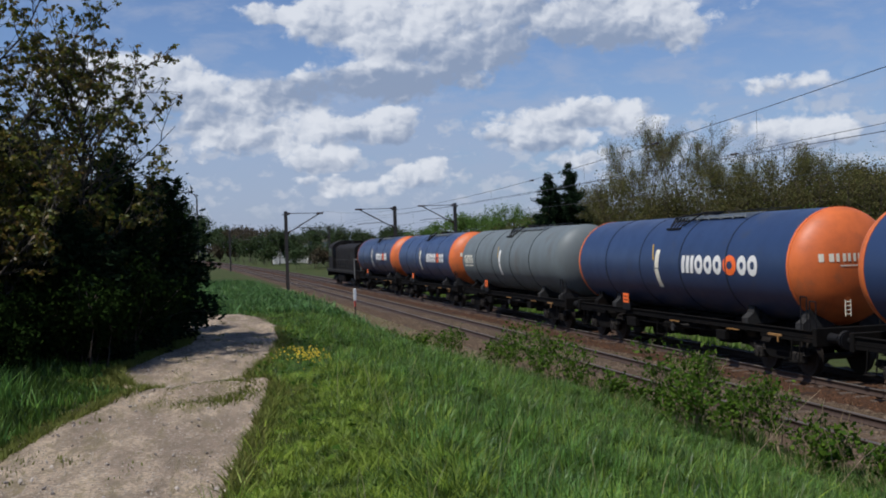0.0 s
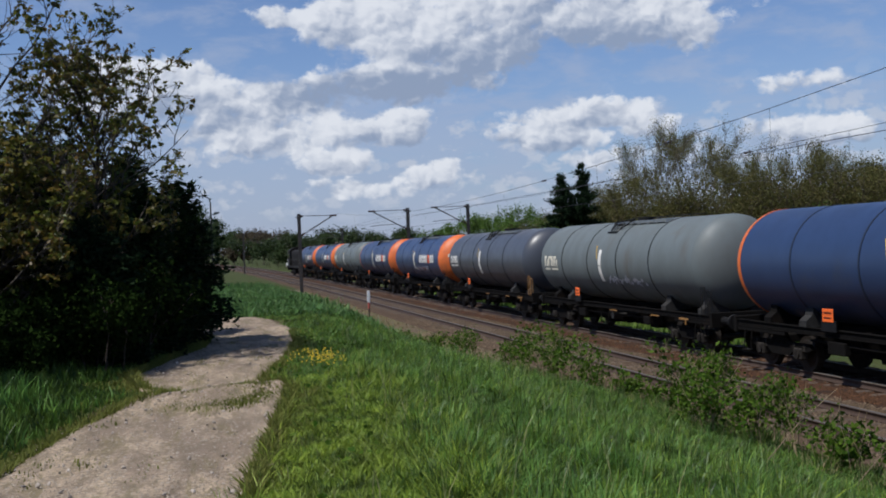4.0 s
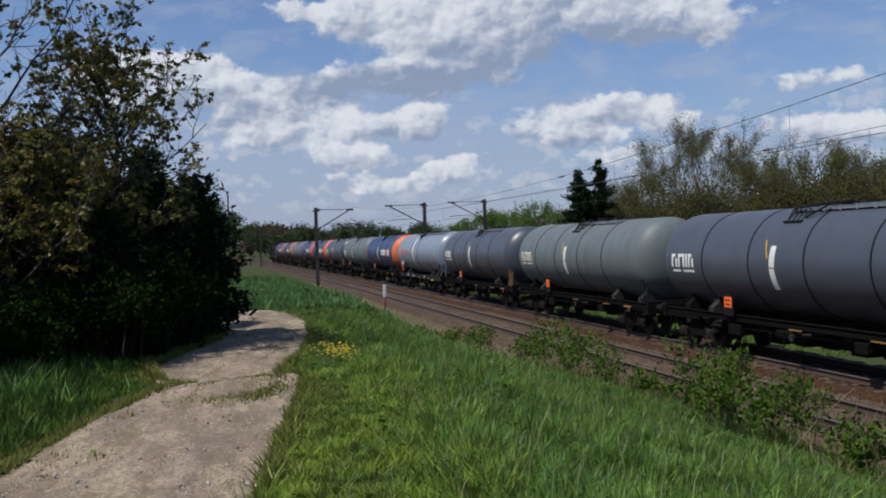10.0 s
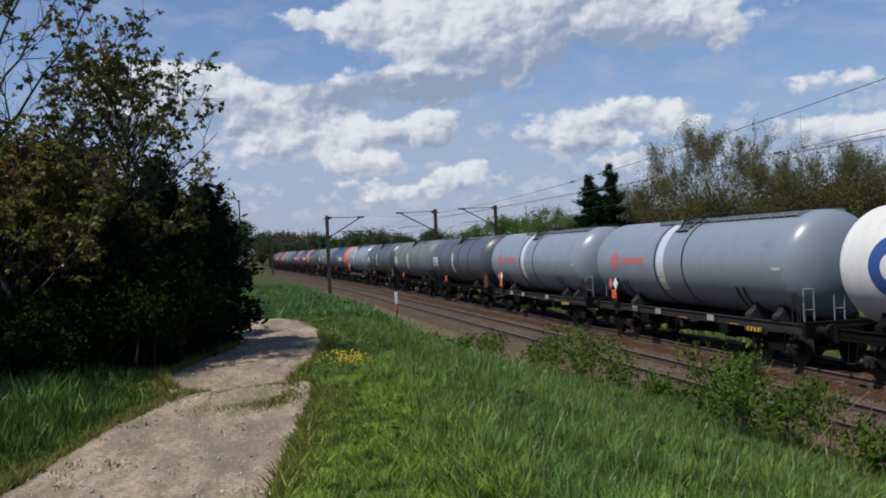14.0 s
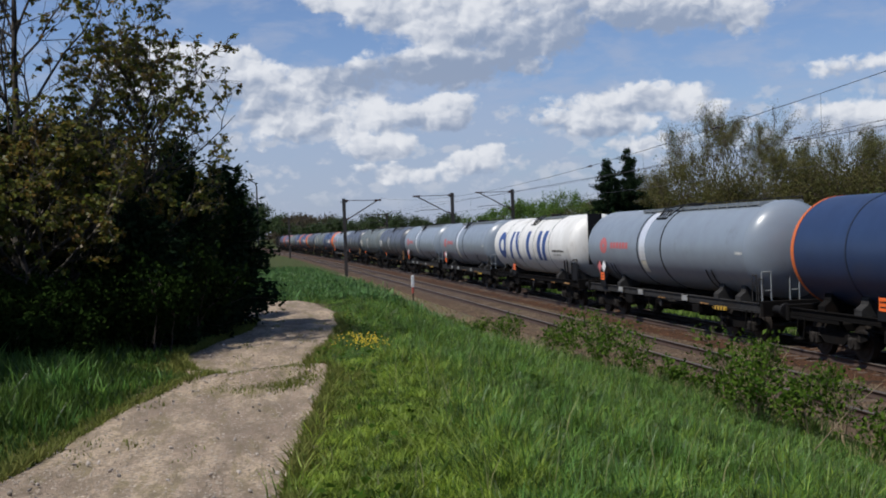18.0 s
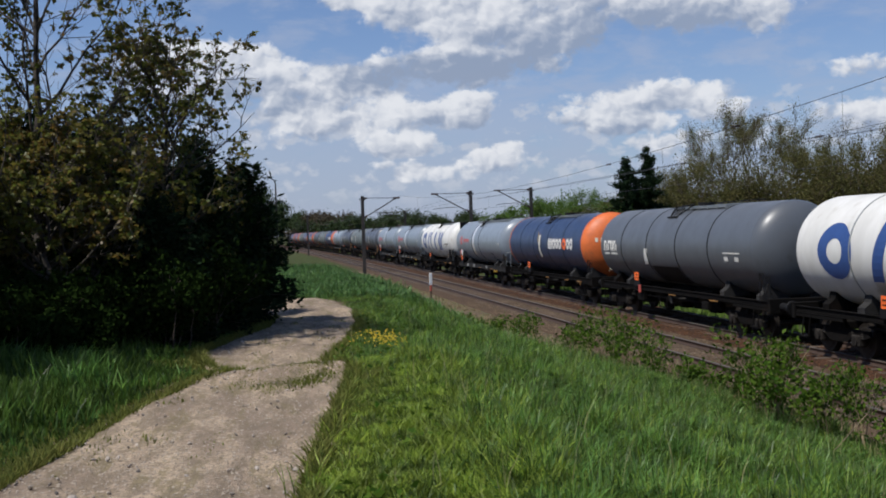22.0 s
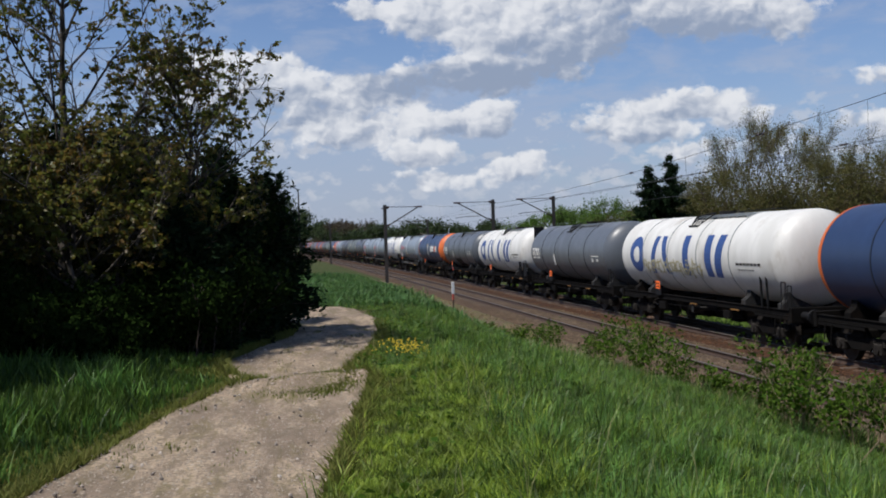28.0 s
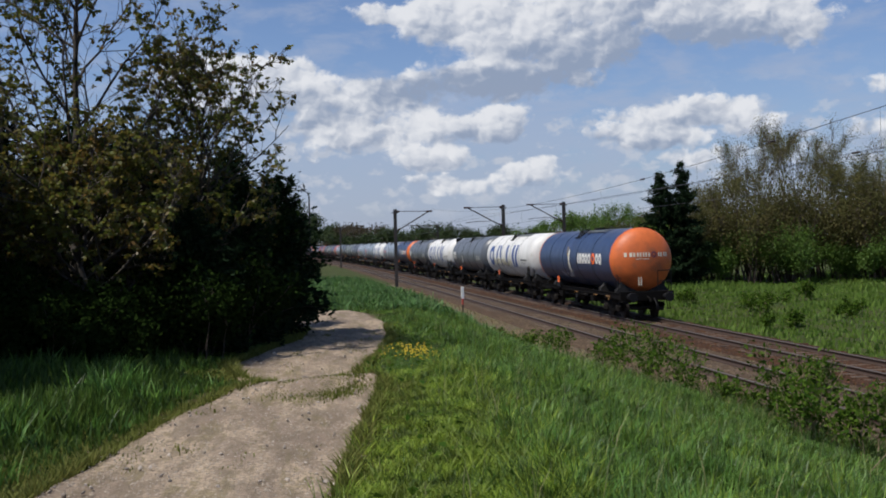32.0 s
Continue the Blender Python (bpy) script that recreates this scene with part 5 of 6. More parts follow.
def broad_tree(name, x, y, height, label, leaf_mat, bark, seed, trunk_r=0.14, leaves=9000, leaf=0.09, reach=0.16, spread=0.6, depth=4, forks=3, lean=(0, 0), category="tree", group="", low=0.28, lift=.15, curl=.3, ratio=.68):
    rng, nrg = random.Random(seed), np.random.default_rng(seed)
    root = tagged(new(name), label, category, group)
    root.matrix_basis = pose(x, y, on_ground(x, y) - 0.05)
    segs, tips = [], []
    h0 = height * low
    p = Vector((0, 0, 0))
    n = 4
    for k in range(n):
        q = p + Vector((lean[0] * h0 / n + rng.gauss(0, .03), lean[1] * h0 / n + rng.gauss(0, .03), h0 / n))
        segs.append((p, q, trunk_r * (1.15 - .1 * k), trunk_r * (1.05 - .1 * k)))
        p = q
    for k in range(forks):
        a = 2 * math.pi * (k + rng.random() * .6) / forks
        tilt = 0.25 if k == 0 else rng.uniform(.35, .8)
        d = Vector((math.cos(a) * tilt + lean[0], math.sin(a) * tilt + lean[1], 1))
        s, t = limbs(rng, p, d, height * 0.36, trunk_r * .62, depth - 1, spread, curl, ratio, 3, lift, 4 if abs(x) + y < 60 else 3)
        segs += s
        tips += t
    wood("trunk", segs, bark, root, 5, .004 if abs(x) + y < 60 else .016)
    c, w, z = clusters(tips, leaves, reach, leaf, nrg, .2)
    crown("crown", c, w, z, leaf_mat, root, nrg)
    return root


def shrub_mass(name, x, y, rx, ry, height, label, leaf_mat, bark, seed, leaves=6000, leaf=0.12, category="shrub", group="", base=0.0, stems=7, single=False, slim=.55):
    """Many-stemmed shrub with an uneven outline."""
    rng, nrg = random.Random(seed), np.random.default_rng(seed)
    root = tagged(new(name), label, category, group)
    root.matrix_basis = pose(x, y, on_ground(x, y) - 0.04)
    segs, tips, each = [], [], []
    for k in range(stems):
        a = rng.uniform(0, 2 * math.pi)
        q = math.sqrt(rng.random()) * .75
        sx, sy = math.cos(a) * rx * q, math.sin(a) * ry * q
        zz = on_ground(x + sx, y + sy) - on_ground(x, y)
        s, t = limbs(rng, (sx, sy, zz), (math.cos(a) * .22, math.sin(a) * .22, 1), height * rng.uniform(.38, .62), .012 * height, 2, .7, .35, .62, 3, .2, 3)
        segs += s
        each.append(s)
        tips += t
    if single:
        for one in each:
            wood("stem", one, bark, root, 4)
    else:
        wood("stem", segs, bark, root, 4)
    c, w, z = clusters(tips, leaves, .10 * height, leaf, nrg, .1)
    keep = c[:, 2] > base
    crown("crown", c[keep], w[keep], z[keep], leaf_mat, root, nrg, slim)
    return root


def conifer(name, x, y, height, width, label, seed, needles=9000, leaf=0.22, mat=None, group="", base=0.06, shape=1.0, category="conifer", gap=1.0):
    """Straight stem, whorls of drooping boughs, needles in sprays."""
    rng, nrg = random.Random(seed), np.random.default_rng(seed)
    root = tagged(new(name), label, category, group)
    root.matrix_basis = pose(x, y, on_ground(x, y) - 0.05)
    segs = [(Vector((0, 0, 0)), Vector((0, 0, height * .96)), height * .016, .01)]
    C, W = [], []
    z = height * base
    while z < height * .98:
        q = (z / height - base) / (1 - base)
        reach = width * (1 - q) ** shape * rng.uniform(.75 - .15 * (gap - 1), 1.1) + .08
        for k in range(rng.randint(4, 7)):
            a = rng.uniform(0, 2 * math.pi)
            l = reach * rng.uniform(.65, 1.12)
            p = Vector((0, 0, z))
            d = Vector((math.cos(a), math.sin(a), rng.uniform(-.1, .35)))
            e = p + d * l
            segs.append((p, e, .012 + .008 * l, .004))
            m = max(3, int(l * 10))
            for i in range(m):
                f = (i + rng.random()) / m
                C.append(p.lerp(e, .18 + .82 * f) + Vector((rng.gauss(0, .09 * l + .02), rng.gauss(0, .09 * l + .02), rng.gauss(0, .08))))
                W.append(d)
        z += height * rng.uniform(.022, .04) * gap
    wood("trunk", segs, M_BARK_DARK, root, 4)
    C, W = np.array([tuple(c) for c in C]), np.array([tuple(w) for w in W])
    k = nrg.integers(0, len(C), needles)
    c = C[k] + nrg.normal(size=(needles, 3)) * (.05 + .02 * width)
    crown("crown", c, W[k] + nrg.normal(size=(needles, 3)) * .55, leaf * nrg.uniform(.5, 1.4, needles), mat or M_NEEDLE, root, nrg, .38)
    return root


def at(az_, dist):
    """Ground place at a bearing from the camera's stand."""
    return math.sin(radians(az_)) * dist, math.cos(radians(az_)) * dist


# the broadleaf trees beside the lane
def lane_tree(x, y, height, label, seed, limbs_n=20, reach=3.6, leaf=.10, right=9.0, low=.16, thin=.7):
    """Low-branching tree: a leader with arching limbs, side shoots along them, and drooping tufts of leaves at the shoots' ends."""
    rng, nrg = random.Random(seed), np.random.default_rng(seed)
    root = tagged(new("broadleaf_tree"), label, "tree", "broadleaf trees beside the lane")
    root.matrix_basis = pose(x, y, on_ground(x, y) - 0.05)
    segs, tufts = [], []

    def jitter(q):
        return Vector((rng.gauss(0, q), rng.gauss(0, q), rng.gauss(0, q)))

    def shoot(p, d, l, r, steps, rise, level):
        """One arching axis; level 2 limbs carry level 1 shoots, which carry bare twigs with tufts."""
        for i in range(steps):
            d = (d + jitter(.13) + Vector((0, 0, rise / steps))).normalized()
            q = p + d * l / steps
            if q.x > right - .16 * abs(q.z - 4.4):
                return
            segs.append((p, q, r * (1 - .8 * i / steps), r * (1 - .8 * (i + 1) / steps)))
            p = q
            if level == 2 and i >= 1 or level == 1:
                for _ in range(2 if rng.random() < (.6 if level == 2 else .45) else 1):
                    side = d.cross(jitter(1.0)).normalized()
                    out = (d * .75 + side * .8 + Vector((0, 0, .12))).normalized()
                    if level == 2:
                        shoot(p, out, l * .34 * (1 - .45 * i / steps) * rng.uniform(.7, 1.25), .011, 4, .25, 1)
                    else:
                        shoot(p, out, rng.uniform(.12, .34), .005, 2, .2, 0)
        tufts.append(p)
        if level and rng.random() < .6:
            tufts.append(p - d * .12 + jitter(.03))

    p, pts = Vector((0, 0, 0)), [Vector((0, 0, 0))]
    for k in range(12):
        q = p + Vector((rng.gauss(.01, .06), rng.gauss(0, .06), height * .07))
        segs.append((p, q, .09 * (1.12 - .085 * k), .09 * (1.12 - .085 * (k + 1))))
        p = q
        pts.append(p)
    for k in range(limbs_n):
        f = (k + .5) / limbs_n
        base = pts[max(1, int(12 * (low + (.98 - low) * f)))]
        a = k * 2.4 + rng.uniform(-.4, .4)
        l = reach * (1 - .55 * f) * rng.uniform(.8, 1.15)
        shoot(base, Vector((math.cos(a), math.sin(a), .45 + 1.2 * f + rng.uniform(-.1, .2))).normalized(), l, .036 * (1 - .5 * f), 7, .55, 2)
    shoot(p, Vector((0, 0, 1)), height * .16, .025, 5, .2, 2)
    wood("trunk", segs, M_BARK_MAPLE, root)
    P = np.array([tuple(q) for q in tufts])
    P = P[nrg.random(len(P)) < np.interp(P[:, 2], [1.0, 2.4, 3.6, 6.0, 9.0], [1, .9, thin, thin, .8 * thin])]
    c = np.repeat(P, 10, 0)
    w = nrg.normal(size=(len(c), 3)) * np.array([1, 1, .6]) + np.array([0, 0, -.5])
    w /= np.linalg.norm(w, axis=1, keepdims=True)
    z = leaf * nrg.uniform(.55, 1.3, len(c))
    crown("crown", c + w * z[:, None] * .6 + nrg.normal(size=c.shape) * .012, w, z, M_LEAF_MAPLE, root, nrg, .7)
    return root


lane_tree(-3.5, 16.3, 8.6, "young broadleaf tree with sparse bronze-green spring leaves", 21, 28, 4.6, .075, 3.5, thin=.72)
lane_tree(-6.7, 18.2, 9.0, "broadleaf tree with bronze-green leaves behind the verge", 22, 26, 4.2, .075, low=.3, thin=.6)
lane_tree(-1.9, 17.4, 4.9, "slender broadleaf tree with thin upper twigs", 25, 28, 3.2, .075, 1.85, thin=.5)
lane_tree(-2.9, 15.7, 3.0, "small broadleaf tree full of olive spring leaves", 33, 20, 2.3, .075, 2.4, low=.26, thin=.7)
lane_tree(-5.6, 15.0, 4.6, "small broadleaf tree with low bronze-green boughs", 29, 18, 3.0, .075)
# unseen trees added left of the view, to shade the verge and undergrowth
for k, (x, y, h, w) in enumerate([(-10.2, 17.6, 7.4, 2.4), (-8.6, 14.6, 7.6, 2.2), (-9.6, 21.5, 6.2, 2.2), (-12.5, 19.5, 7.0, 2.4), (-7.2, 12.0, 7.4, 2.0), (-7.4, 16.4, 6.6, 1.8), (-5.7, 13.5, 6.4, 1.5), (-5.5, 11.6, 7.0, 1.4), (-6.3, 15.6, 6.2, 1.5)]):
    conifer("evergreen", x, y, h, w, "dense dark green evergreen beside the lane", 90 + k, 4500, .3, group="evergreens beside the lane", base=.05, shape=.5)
broad_tree("broadleaf_tree", -11.0, 15.6, 6.6, "broadleaf tree with bronze-green leaves behind the verge", M_LEAF_MAPLE, M_BARK, 27, .16, 15000, .17, .2, .6, 4, 4, group="broadleaf trees beside the lane", low=.22)
# dark evergreens by the lane
GROUP_EVERGREEN = "evergreens beside the lane"
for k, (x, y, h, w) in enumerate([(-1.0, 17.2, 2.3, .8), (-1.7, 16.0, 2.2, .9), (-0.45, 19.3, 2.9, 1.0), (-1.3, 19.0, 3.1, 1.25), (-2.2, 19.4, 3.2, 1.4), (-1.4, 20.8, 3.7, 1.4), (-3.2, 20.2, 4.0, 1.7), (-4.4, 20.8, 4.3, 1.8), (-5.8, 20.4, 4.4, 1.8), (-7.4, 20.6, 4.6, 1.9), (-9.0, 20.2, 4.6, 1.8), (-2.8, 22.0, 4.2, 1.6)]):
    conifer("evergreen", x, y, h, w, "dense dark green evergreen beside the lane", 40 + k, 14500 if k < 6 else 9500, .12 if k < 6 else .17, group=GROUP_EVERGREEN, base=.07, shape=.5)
# undergrowth with shade in its leaf colour; the nearest shrubs fill shaded verge
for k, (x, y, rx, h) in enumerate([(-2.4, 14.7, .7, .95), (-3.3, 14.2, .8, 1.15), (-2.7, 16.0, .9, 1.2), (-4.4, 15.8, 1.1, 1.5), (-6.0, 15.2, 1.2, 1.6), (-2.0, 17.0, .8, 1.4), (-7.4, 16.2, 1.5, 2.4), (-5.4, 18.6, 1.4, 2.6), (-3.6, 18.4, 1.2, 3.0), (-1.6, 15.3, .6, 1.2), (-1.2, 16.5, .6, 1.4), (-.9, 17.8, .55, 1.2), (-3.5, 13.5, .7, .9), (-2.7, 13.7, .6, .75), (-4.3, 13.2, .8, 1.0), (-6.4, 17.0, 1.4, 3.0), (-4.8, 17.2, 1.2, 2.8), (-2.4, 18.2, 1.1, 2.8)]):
    shrub_mass("shrub", x, y, rx, rx, h, "leafy undergrowth shrub with shade-darkened leaf colour", M_LEAF_DARK, M_BARK_DARK, 60 + k, 7500, .07, group="undergrowth beside the lane", stems=10, single=True)

# trees across the line
for az_, d, h, w in ((19.85, 85, 9.6, 2.7), (20.95, 86, 10.2, 3.2)):
    x, y = at(az_, d)
    conifer("spruce", x, y, h, w, "tall dark spruce at the wood's edge", int(az_ * 10), 22000, .26, group="spruces across the line", base=.03, shape=.78, gap=1.15)
GROUP_WOOD = "trees along the meadow's far edge"
rng = random.Random(11)
for k, az_ in enumerate(np.arange(17.6, 40, 1.15)):
    d = 92 + rng.uniform(0, 9)
    x, y = at(az_, d)
    top = float(np.interp(az_, [17, 19, 22, 23.5, 25, 27, 29, 30, 31.5, 33, 35, 40], [4.6, 4.8, 7.0, 10.0, 13.2, 12.4, 11.0, 9.8, 11.2, 9.4, 8.0, 8.2]))
    bud = 22.6 < az_ < 35.5
    broad_tree("birch" if bud else "tree", x, y, top * rng.uniform(.86, 1.04), "slender tree with thin budding foliage" if bud else "brown-green tree coming into leaf",
               M_LEAF_BUD if bud else M_LEAF_BRUSH, M_BARK_DARK, 100 + k, .11, 9000, .095 if bud else .13, .28 if bud else .38, .5, 4, 3, group=GROUP_WOOD, low=.3, lift=.35)
for k, az_ in enumerate(np.arange(17.0, 42, .85)):
    d = 88.5 + rng.uniform(0, 5)
    x, y = at(az_, d)
    shrub_mass("brushwood", x, y, 3.0, 2.0, float(np.interp(az_, [17, 19.5, 22, 24], [3.0, 4.0, 5.6, 7.4])) * rng.uniform(.85, 1.15), "brown-green brushwood thicket at the meadow's edge", M_LEAF_BRUSH, M_BARK_DARK, 200 + k, 8000, .165, group="thicket along the meadow", stems=12, single=True)
for k, az_ in enumerate(np.arange(18, 40, 1.0)):
    d = 86 + rng.uniform(0, 3)
    x, y = at(az_ + rng.uniform(-.4, .4), d)
    shrub_mass("green_shrub", x, y, 1.6, 1.0, rng.uniform(2.4, 4.8), "fresh green shrub at the thicket's foot", M_LEAF_SPRING, M_BARK_DARK, 300 + k, 4200, .17, group="shrubs along the meadow", stems=6, single=True)
# far trees closing the view, behind the curving line
def beyond(az_, d):
    """At least 30 m behind the place where the bearing meets the far track."""
    for s in range(150, 520, 10):
        if math.degrees(math.atan2(axis_x(s) + 4.0, s)) < az_:
            return max(d, s + 30 + (d % 40)) if s > 150 else d
    return 540 + d % 40


for k, az_ in enumerate(np.arange(-3.2, 19.6, .8)):
    d = beyond(az_, 190 + 60 * rng.random())
    x, y = at(az_, d)
    top = float(np.interp(az_, [-4, -1, 0, 1, 3, 5, 7, 9, 11, 13, 15, 17, 19.5], [6.5, 7, 9, 6.5, 6.5, 5.5, 6.5, 7.5, 5.5, 6.5, 7.5, 8, 9])) * rng.uniform(.85, 1.4) * d / 225
    red = 2.0 < az_ < 4.2 or -3 < az_ < -.5
    broad_tree("far_tree", x, y, top, "distant reddish tree coming into leaf" if red else "distant leafy tree behind the railway", M_LEAF_RED if red else M_LEAF_SPRING if az_ > 12 else M_LEAF_FAR, M_BARK_DARK, 400 + k, .16, 2600, .36 * d / 225, .5 * d / 225, .6, 4, 3,
               group="distant trees", low=.18)
for k, az_ in enumerate(np.arange(-3.4, 19.5, .9)):
    d = beyond(az_, 165 + 35 * rng.random())
    x, y = at(az_, d)
    shrub_mass("far_shrub", x, y, 5.0 * d / 185, 2.0, rng.uniform(2.6, 5.0) * d / 185, "distant shrub in a hedge", M_LEAF_FAR if rng.random() < .7 else M_LEAF_RED, M_BARK_DARK, 500 + k, 2400, .4 * d / 185, group="distant hedge", stems=9)


# ---- grass ----
def blades(name, xy, heights, mat, label, seed, width=0.012, lean=0.35, simple=False):
    """One tapering bent blade of two faces at each place."""
    nrg = np.random.default_rng(seed)
    n = len(xy)
    z = terrain(xy[:, 0], xy[:, 1]) - 0.01
    base = np.column_stack([xy, z])
    a = nrg.uniform(0, 2 * np.pi, n)
    side = np.column_stack([np.cos(a), np.sin(a), np.zeros(n)]) * (width * nrg.uniform(.6, 1.4, n))[:, None]
    b = nrg.uniform(0, 2 * np.pi, n)
    tip_off = np.column_stack([np.cos(b), np.sin(b), np.zeros(n)]) * (heights * lean * nrg.uniform(.3, 1.6, n))[:, None] + np.array([.015, .0, 0]) * heights[:, None]
    up = np.column_stack([np.zeros(n), np.zeros(n), heights])
    mid = base + up * .55 + tip_off * .35
    tip = base + up + tip_off
    v = np.stack([base - side, base + side, mid + side * .8, tip, mid - side * .8], 1).reshape(-1, 3)
    i = np.arange(n)[:, None] * 5
    f = i + np.array([[0, 1, 3]]) if simple else np.concatenate([i + np.array([[0, 1, 2]]), i + np.array([[0, 2, 4]]), i + np.array([[4, 2, 3]])], 0)
    return tagged(meshed(name, sheet_mesh(name, v, f), mat), label, "grass", kind="stuff")


def scatter(n, x0, x1, y0, y1, keep, seed, power=1.0):
    nrg = np.random.default_rng(seed)
    x = nrg.uniform(x0, x1, n)
    y = y0 + (y1 - y0) * nrg.random(n) ** power
    k = keep(x, y, nrg)
    return np.column_stack([x[k], y[k]])


def clumpy(x, y, f):
    return 0.5 + 0.5 * np.sin(x * f + 1.7 * np.sin(y * f * .8)) * np.sin(y * f * 1.1 + 1.3 * np.sin(x * f * .7))


def in_sight(x, y, lo=-17, hi=44):
    a = np.degrees(np.arctan2(x, y))
    return (a > lo) & (a < hi)


def on_bank(x, y, nrg):
    l, r = lane_edges(y)
    edge = bank_edge(y)
    thin = np.hypot((x - 5.8) / .6, (y - 13.2) / 1.7) > .55 + .6 * nrg.random(len(x))
    return (x > r - .05 + .25 * nrg.random(len(x)) ** 2) & (x < edge + nrg.normal(0, .35, len(x))) & in_sight(x, y) & thin


def on_verge(x, y, nrg):
    l, r = lane_edges(y)
    return (x < l - .1 - .35 * nrg.random(len(x)) ** 2) & in_sight(x, y)


def tall(xy, lo, hi, seed, f=1.1):
    """Blade heights: clumps, trodden low towards the lane."""
    nrg = np.random.default_rng(seed)
    l, r = lane_edges(xy[:, 1])
    away = np.maximum(l - xy[:, 0], xy[:, 0] - r)
    low = np.where((xy[:, 1] < 26) & (away > 0), np.clip(away / 1.1, .45, 1.0), 1.0)
    return (lo + (hi - lo) * clumpy(xy[:, 0], xy[:, 1], f) ** 1.3) * nrg.uniform(.6, 1.25, len(xy)) * low


def grass_tufts(name, xy, heights, mat, label, seed, per=16, width=.0038, foot=.08):
    """Tufts of long blades that rise together and arch outwards, four levels a blade."""
    nrg = np.random.default_rng(seed)
    n = len(xy) * per
    c = np.repeat(np.column_stack([xy, terrain(xy[:, 0], xy[:, 1]) - .01]), per, 0)
    c[:, :2] += nrg.normal(0, foot, (n, 2))
    l = np.repeat(heights, per) * nrg.uniform(.55, 1.2, n)
    lean = nrg.uniform(.1, 1.25, n)
    # a tuft leans as a whole, and its blades part from one another
    a = np.repeat(nrg.uniform(0, 2 * np.pi, len(xy)), per) + nrg.normal(0, 1.4, n)
    out = np.column_stack([np.cos(a), np.sin(a), np.zeros(n)])
    side = np.column_stack([-np.sin(a + nrg.normal(0, .6, n)), np.cos(a), np.zeros(n)]) * (width * nrg.uniform(.6, 1.4, n))[:, None]
    rows = []
    for q, w in ((0, 1), (.45, .95), (.8, .6), (1, 0)):
        mid = c + out * (l * lean * q ** 2.0)[:, None]
        mid[:, 2] += l * q * (1 - .42 * lean * q)
        rows += [mid - side * w, mid + side * w] if w else [mid]
    v = np.stack(rows, 1).reshape(-1, 3)
    i = np.arange(n)[:, None] * 7
    f = np.concatenate([i + np.array([t]) for t in ([0, 1, 3], [0, 3, 2], [2, 3, 5], [2, 5, 4], [4, 5, 6])], 0)
    return tagged(meshed(name, sheet_mesh(name, v, f), mat), label, "grass", kind="stuff")


p = scatter(150000, -1, 10, 5.0, 36, on_bank, 1, 1.7)
# the dark short layer stands in for shade among the taller tufts
blades("grass_bank", p, tall(p, .06, .22, 2, 4.2), M_GRASS_DARK, "dense green spring grass on the bank", 3, .0062, .65)


def in_clumps(x, y, nrg):
    k = clumpy(x, y, 1.3) * clumpy(x + 3.1, y - 1.7, 3.3)
    return on_bank(x, y, nrg) & (k > .22 + .25 * nrg.random(len(x)))


def crest(p, lo, hi, seed, f):
    """Heights of the long grass, tallest along the shoulder of the bank."""
    return tall(p, lo, hi, seed, f) * (.8 + .45 * np.exp(-((p[:, 0] - 3.6 - .06 * (p[:, 1] - 9)) / 1.9) ** 2))


p = scatter(30000, -1, 10, 5.2, 27, on_bank, 5, 1.8)
q = p[::2][(p[::2][:, 0] - lane_edges(p[::2][:, 1])[1] > 1.1) | (p[::2][:, 1] > 12)]
grass_tufts("tall_grass", q, crest(q, .13, .36, 6, 3.4), M_GRASS_TALL, "long blue-green grass tufts arching on the bank", 7)
grass_tufts("bright_grass", p[1::2], crest(p[1::2], .10, .32, 6, 3.4), M_GRASS, "long fresh green grass tufts arching on the bank", 8)
p = scatter(900, -1, 9.5, 5.5, 24, on_bank, 41, 1.4)
blades("seed_stalks", p, tall(p, .3, .6, 42), M_GRASS_SEED, "thin pale seed stalks standing over the grass", 43, .0035, .25)
p = scatter(60000, .2, 3.0, 5.4, 13, lambda x, y, g: on_bank(x, y, g) & (x - lane_edges(y)[1] < .3 + 1.6 * g.random(len(x))), 47, 1.3)
blades("lane_side_grass", p, tall(p, .10, .26, 48, 3.6), M_GRASS_SHORT, "short bright grass on the lane's shoulder", 49, .0048, .8)
# broad-leaved weeds low in the grass
p = scatter(9000, -1, 9, 5.5, 22, in_clumps, 45, 1.5)
nrg = np.random.default_rng(46)
c = np.column_stack([p, terrain(p[:, 0], p[:, 1]) + nrg.uniform(.03, .16, len(p))])
w = np.column_stack([nrg.normal(size=(len(p), 2)), nrg.uniform(-.1, .5, len(p))])
v, f = leaf_array(c, w, nrg.uniform(.04, .10, len(p)), nrg, .6)
tagged(meshed("weeds", sheet_mesh("weeds", v, f), M_LEAF_BRAMBLE), "low broad-leaved weeds among the grass", "weeds", kind="stuff")
p = scatter(5200, -3, 10, 25.5, 60, lambda x, y, g: on_bank(x, y, g) & (x > lane_edges(y)[1] + .3), 18, 1.4)
grass_tufts("bank_tufts", p, tall(p, .14, .36, 19, .9), M_GRASS_FAR, "long blue-green grass in swathes along the bank", 20, 14, .016, .16)
p = scatter(70000, -4, 10, 27.5, 95, on_bank, 8, 1.5)
blades("far_grass_bank", p, tall(p, .10, .26, 9, .6) * np.interp(p[:, 1], [45, 65], [1, 2.4]), M_GRASS_FAR, "green grass further along the bank", 10, .034, simple=True)
# the verge's tree shade is put into the dark blade colour
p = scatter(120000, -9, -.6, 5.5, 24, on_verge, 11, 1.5)
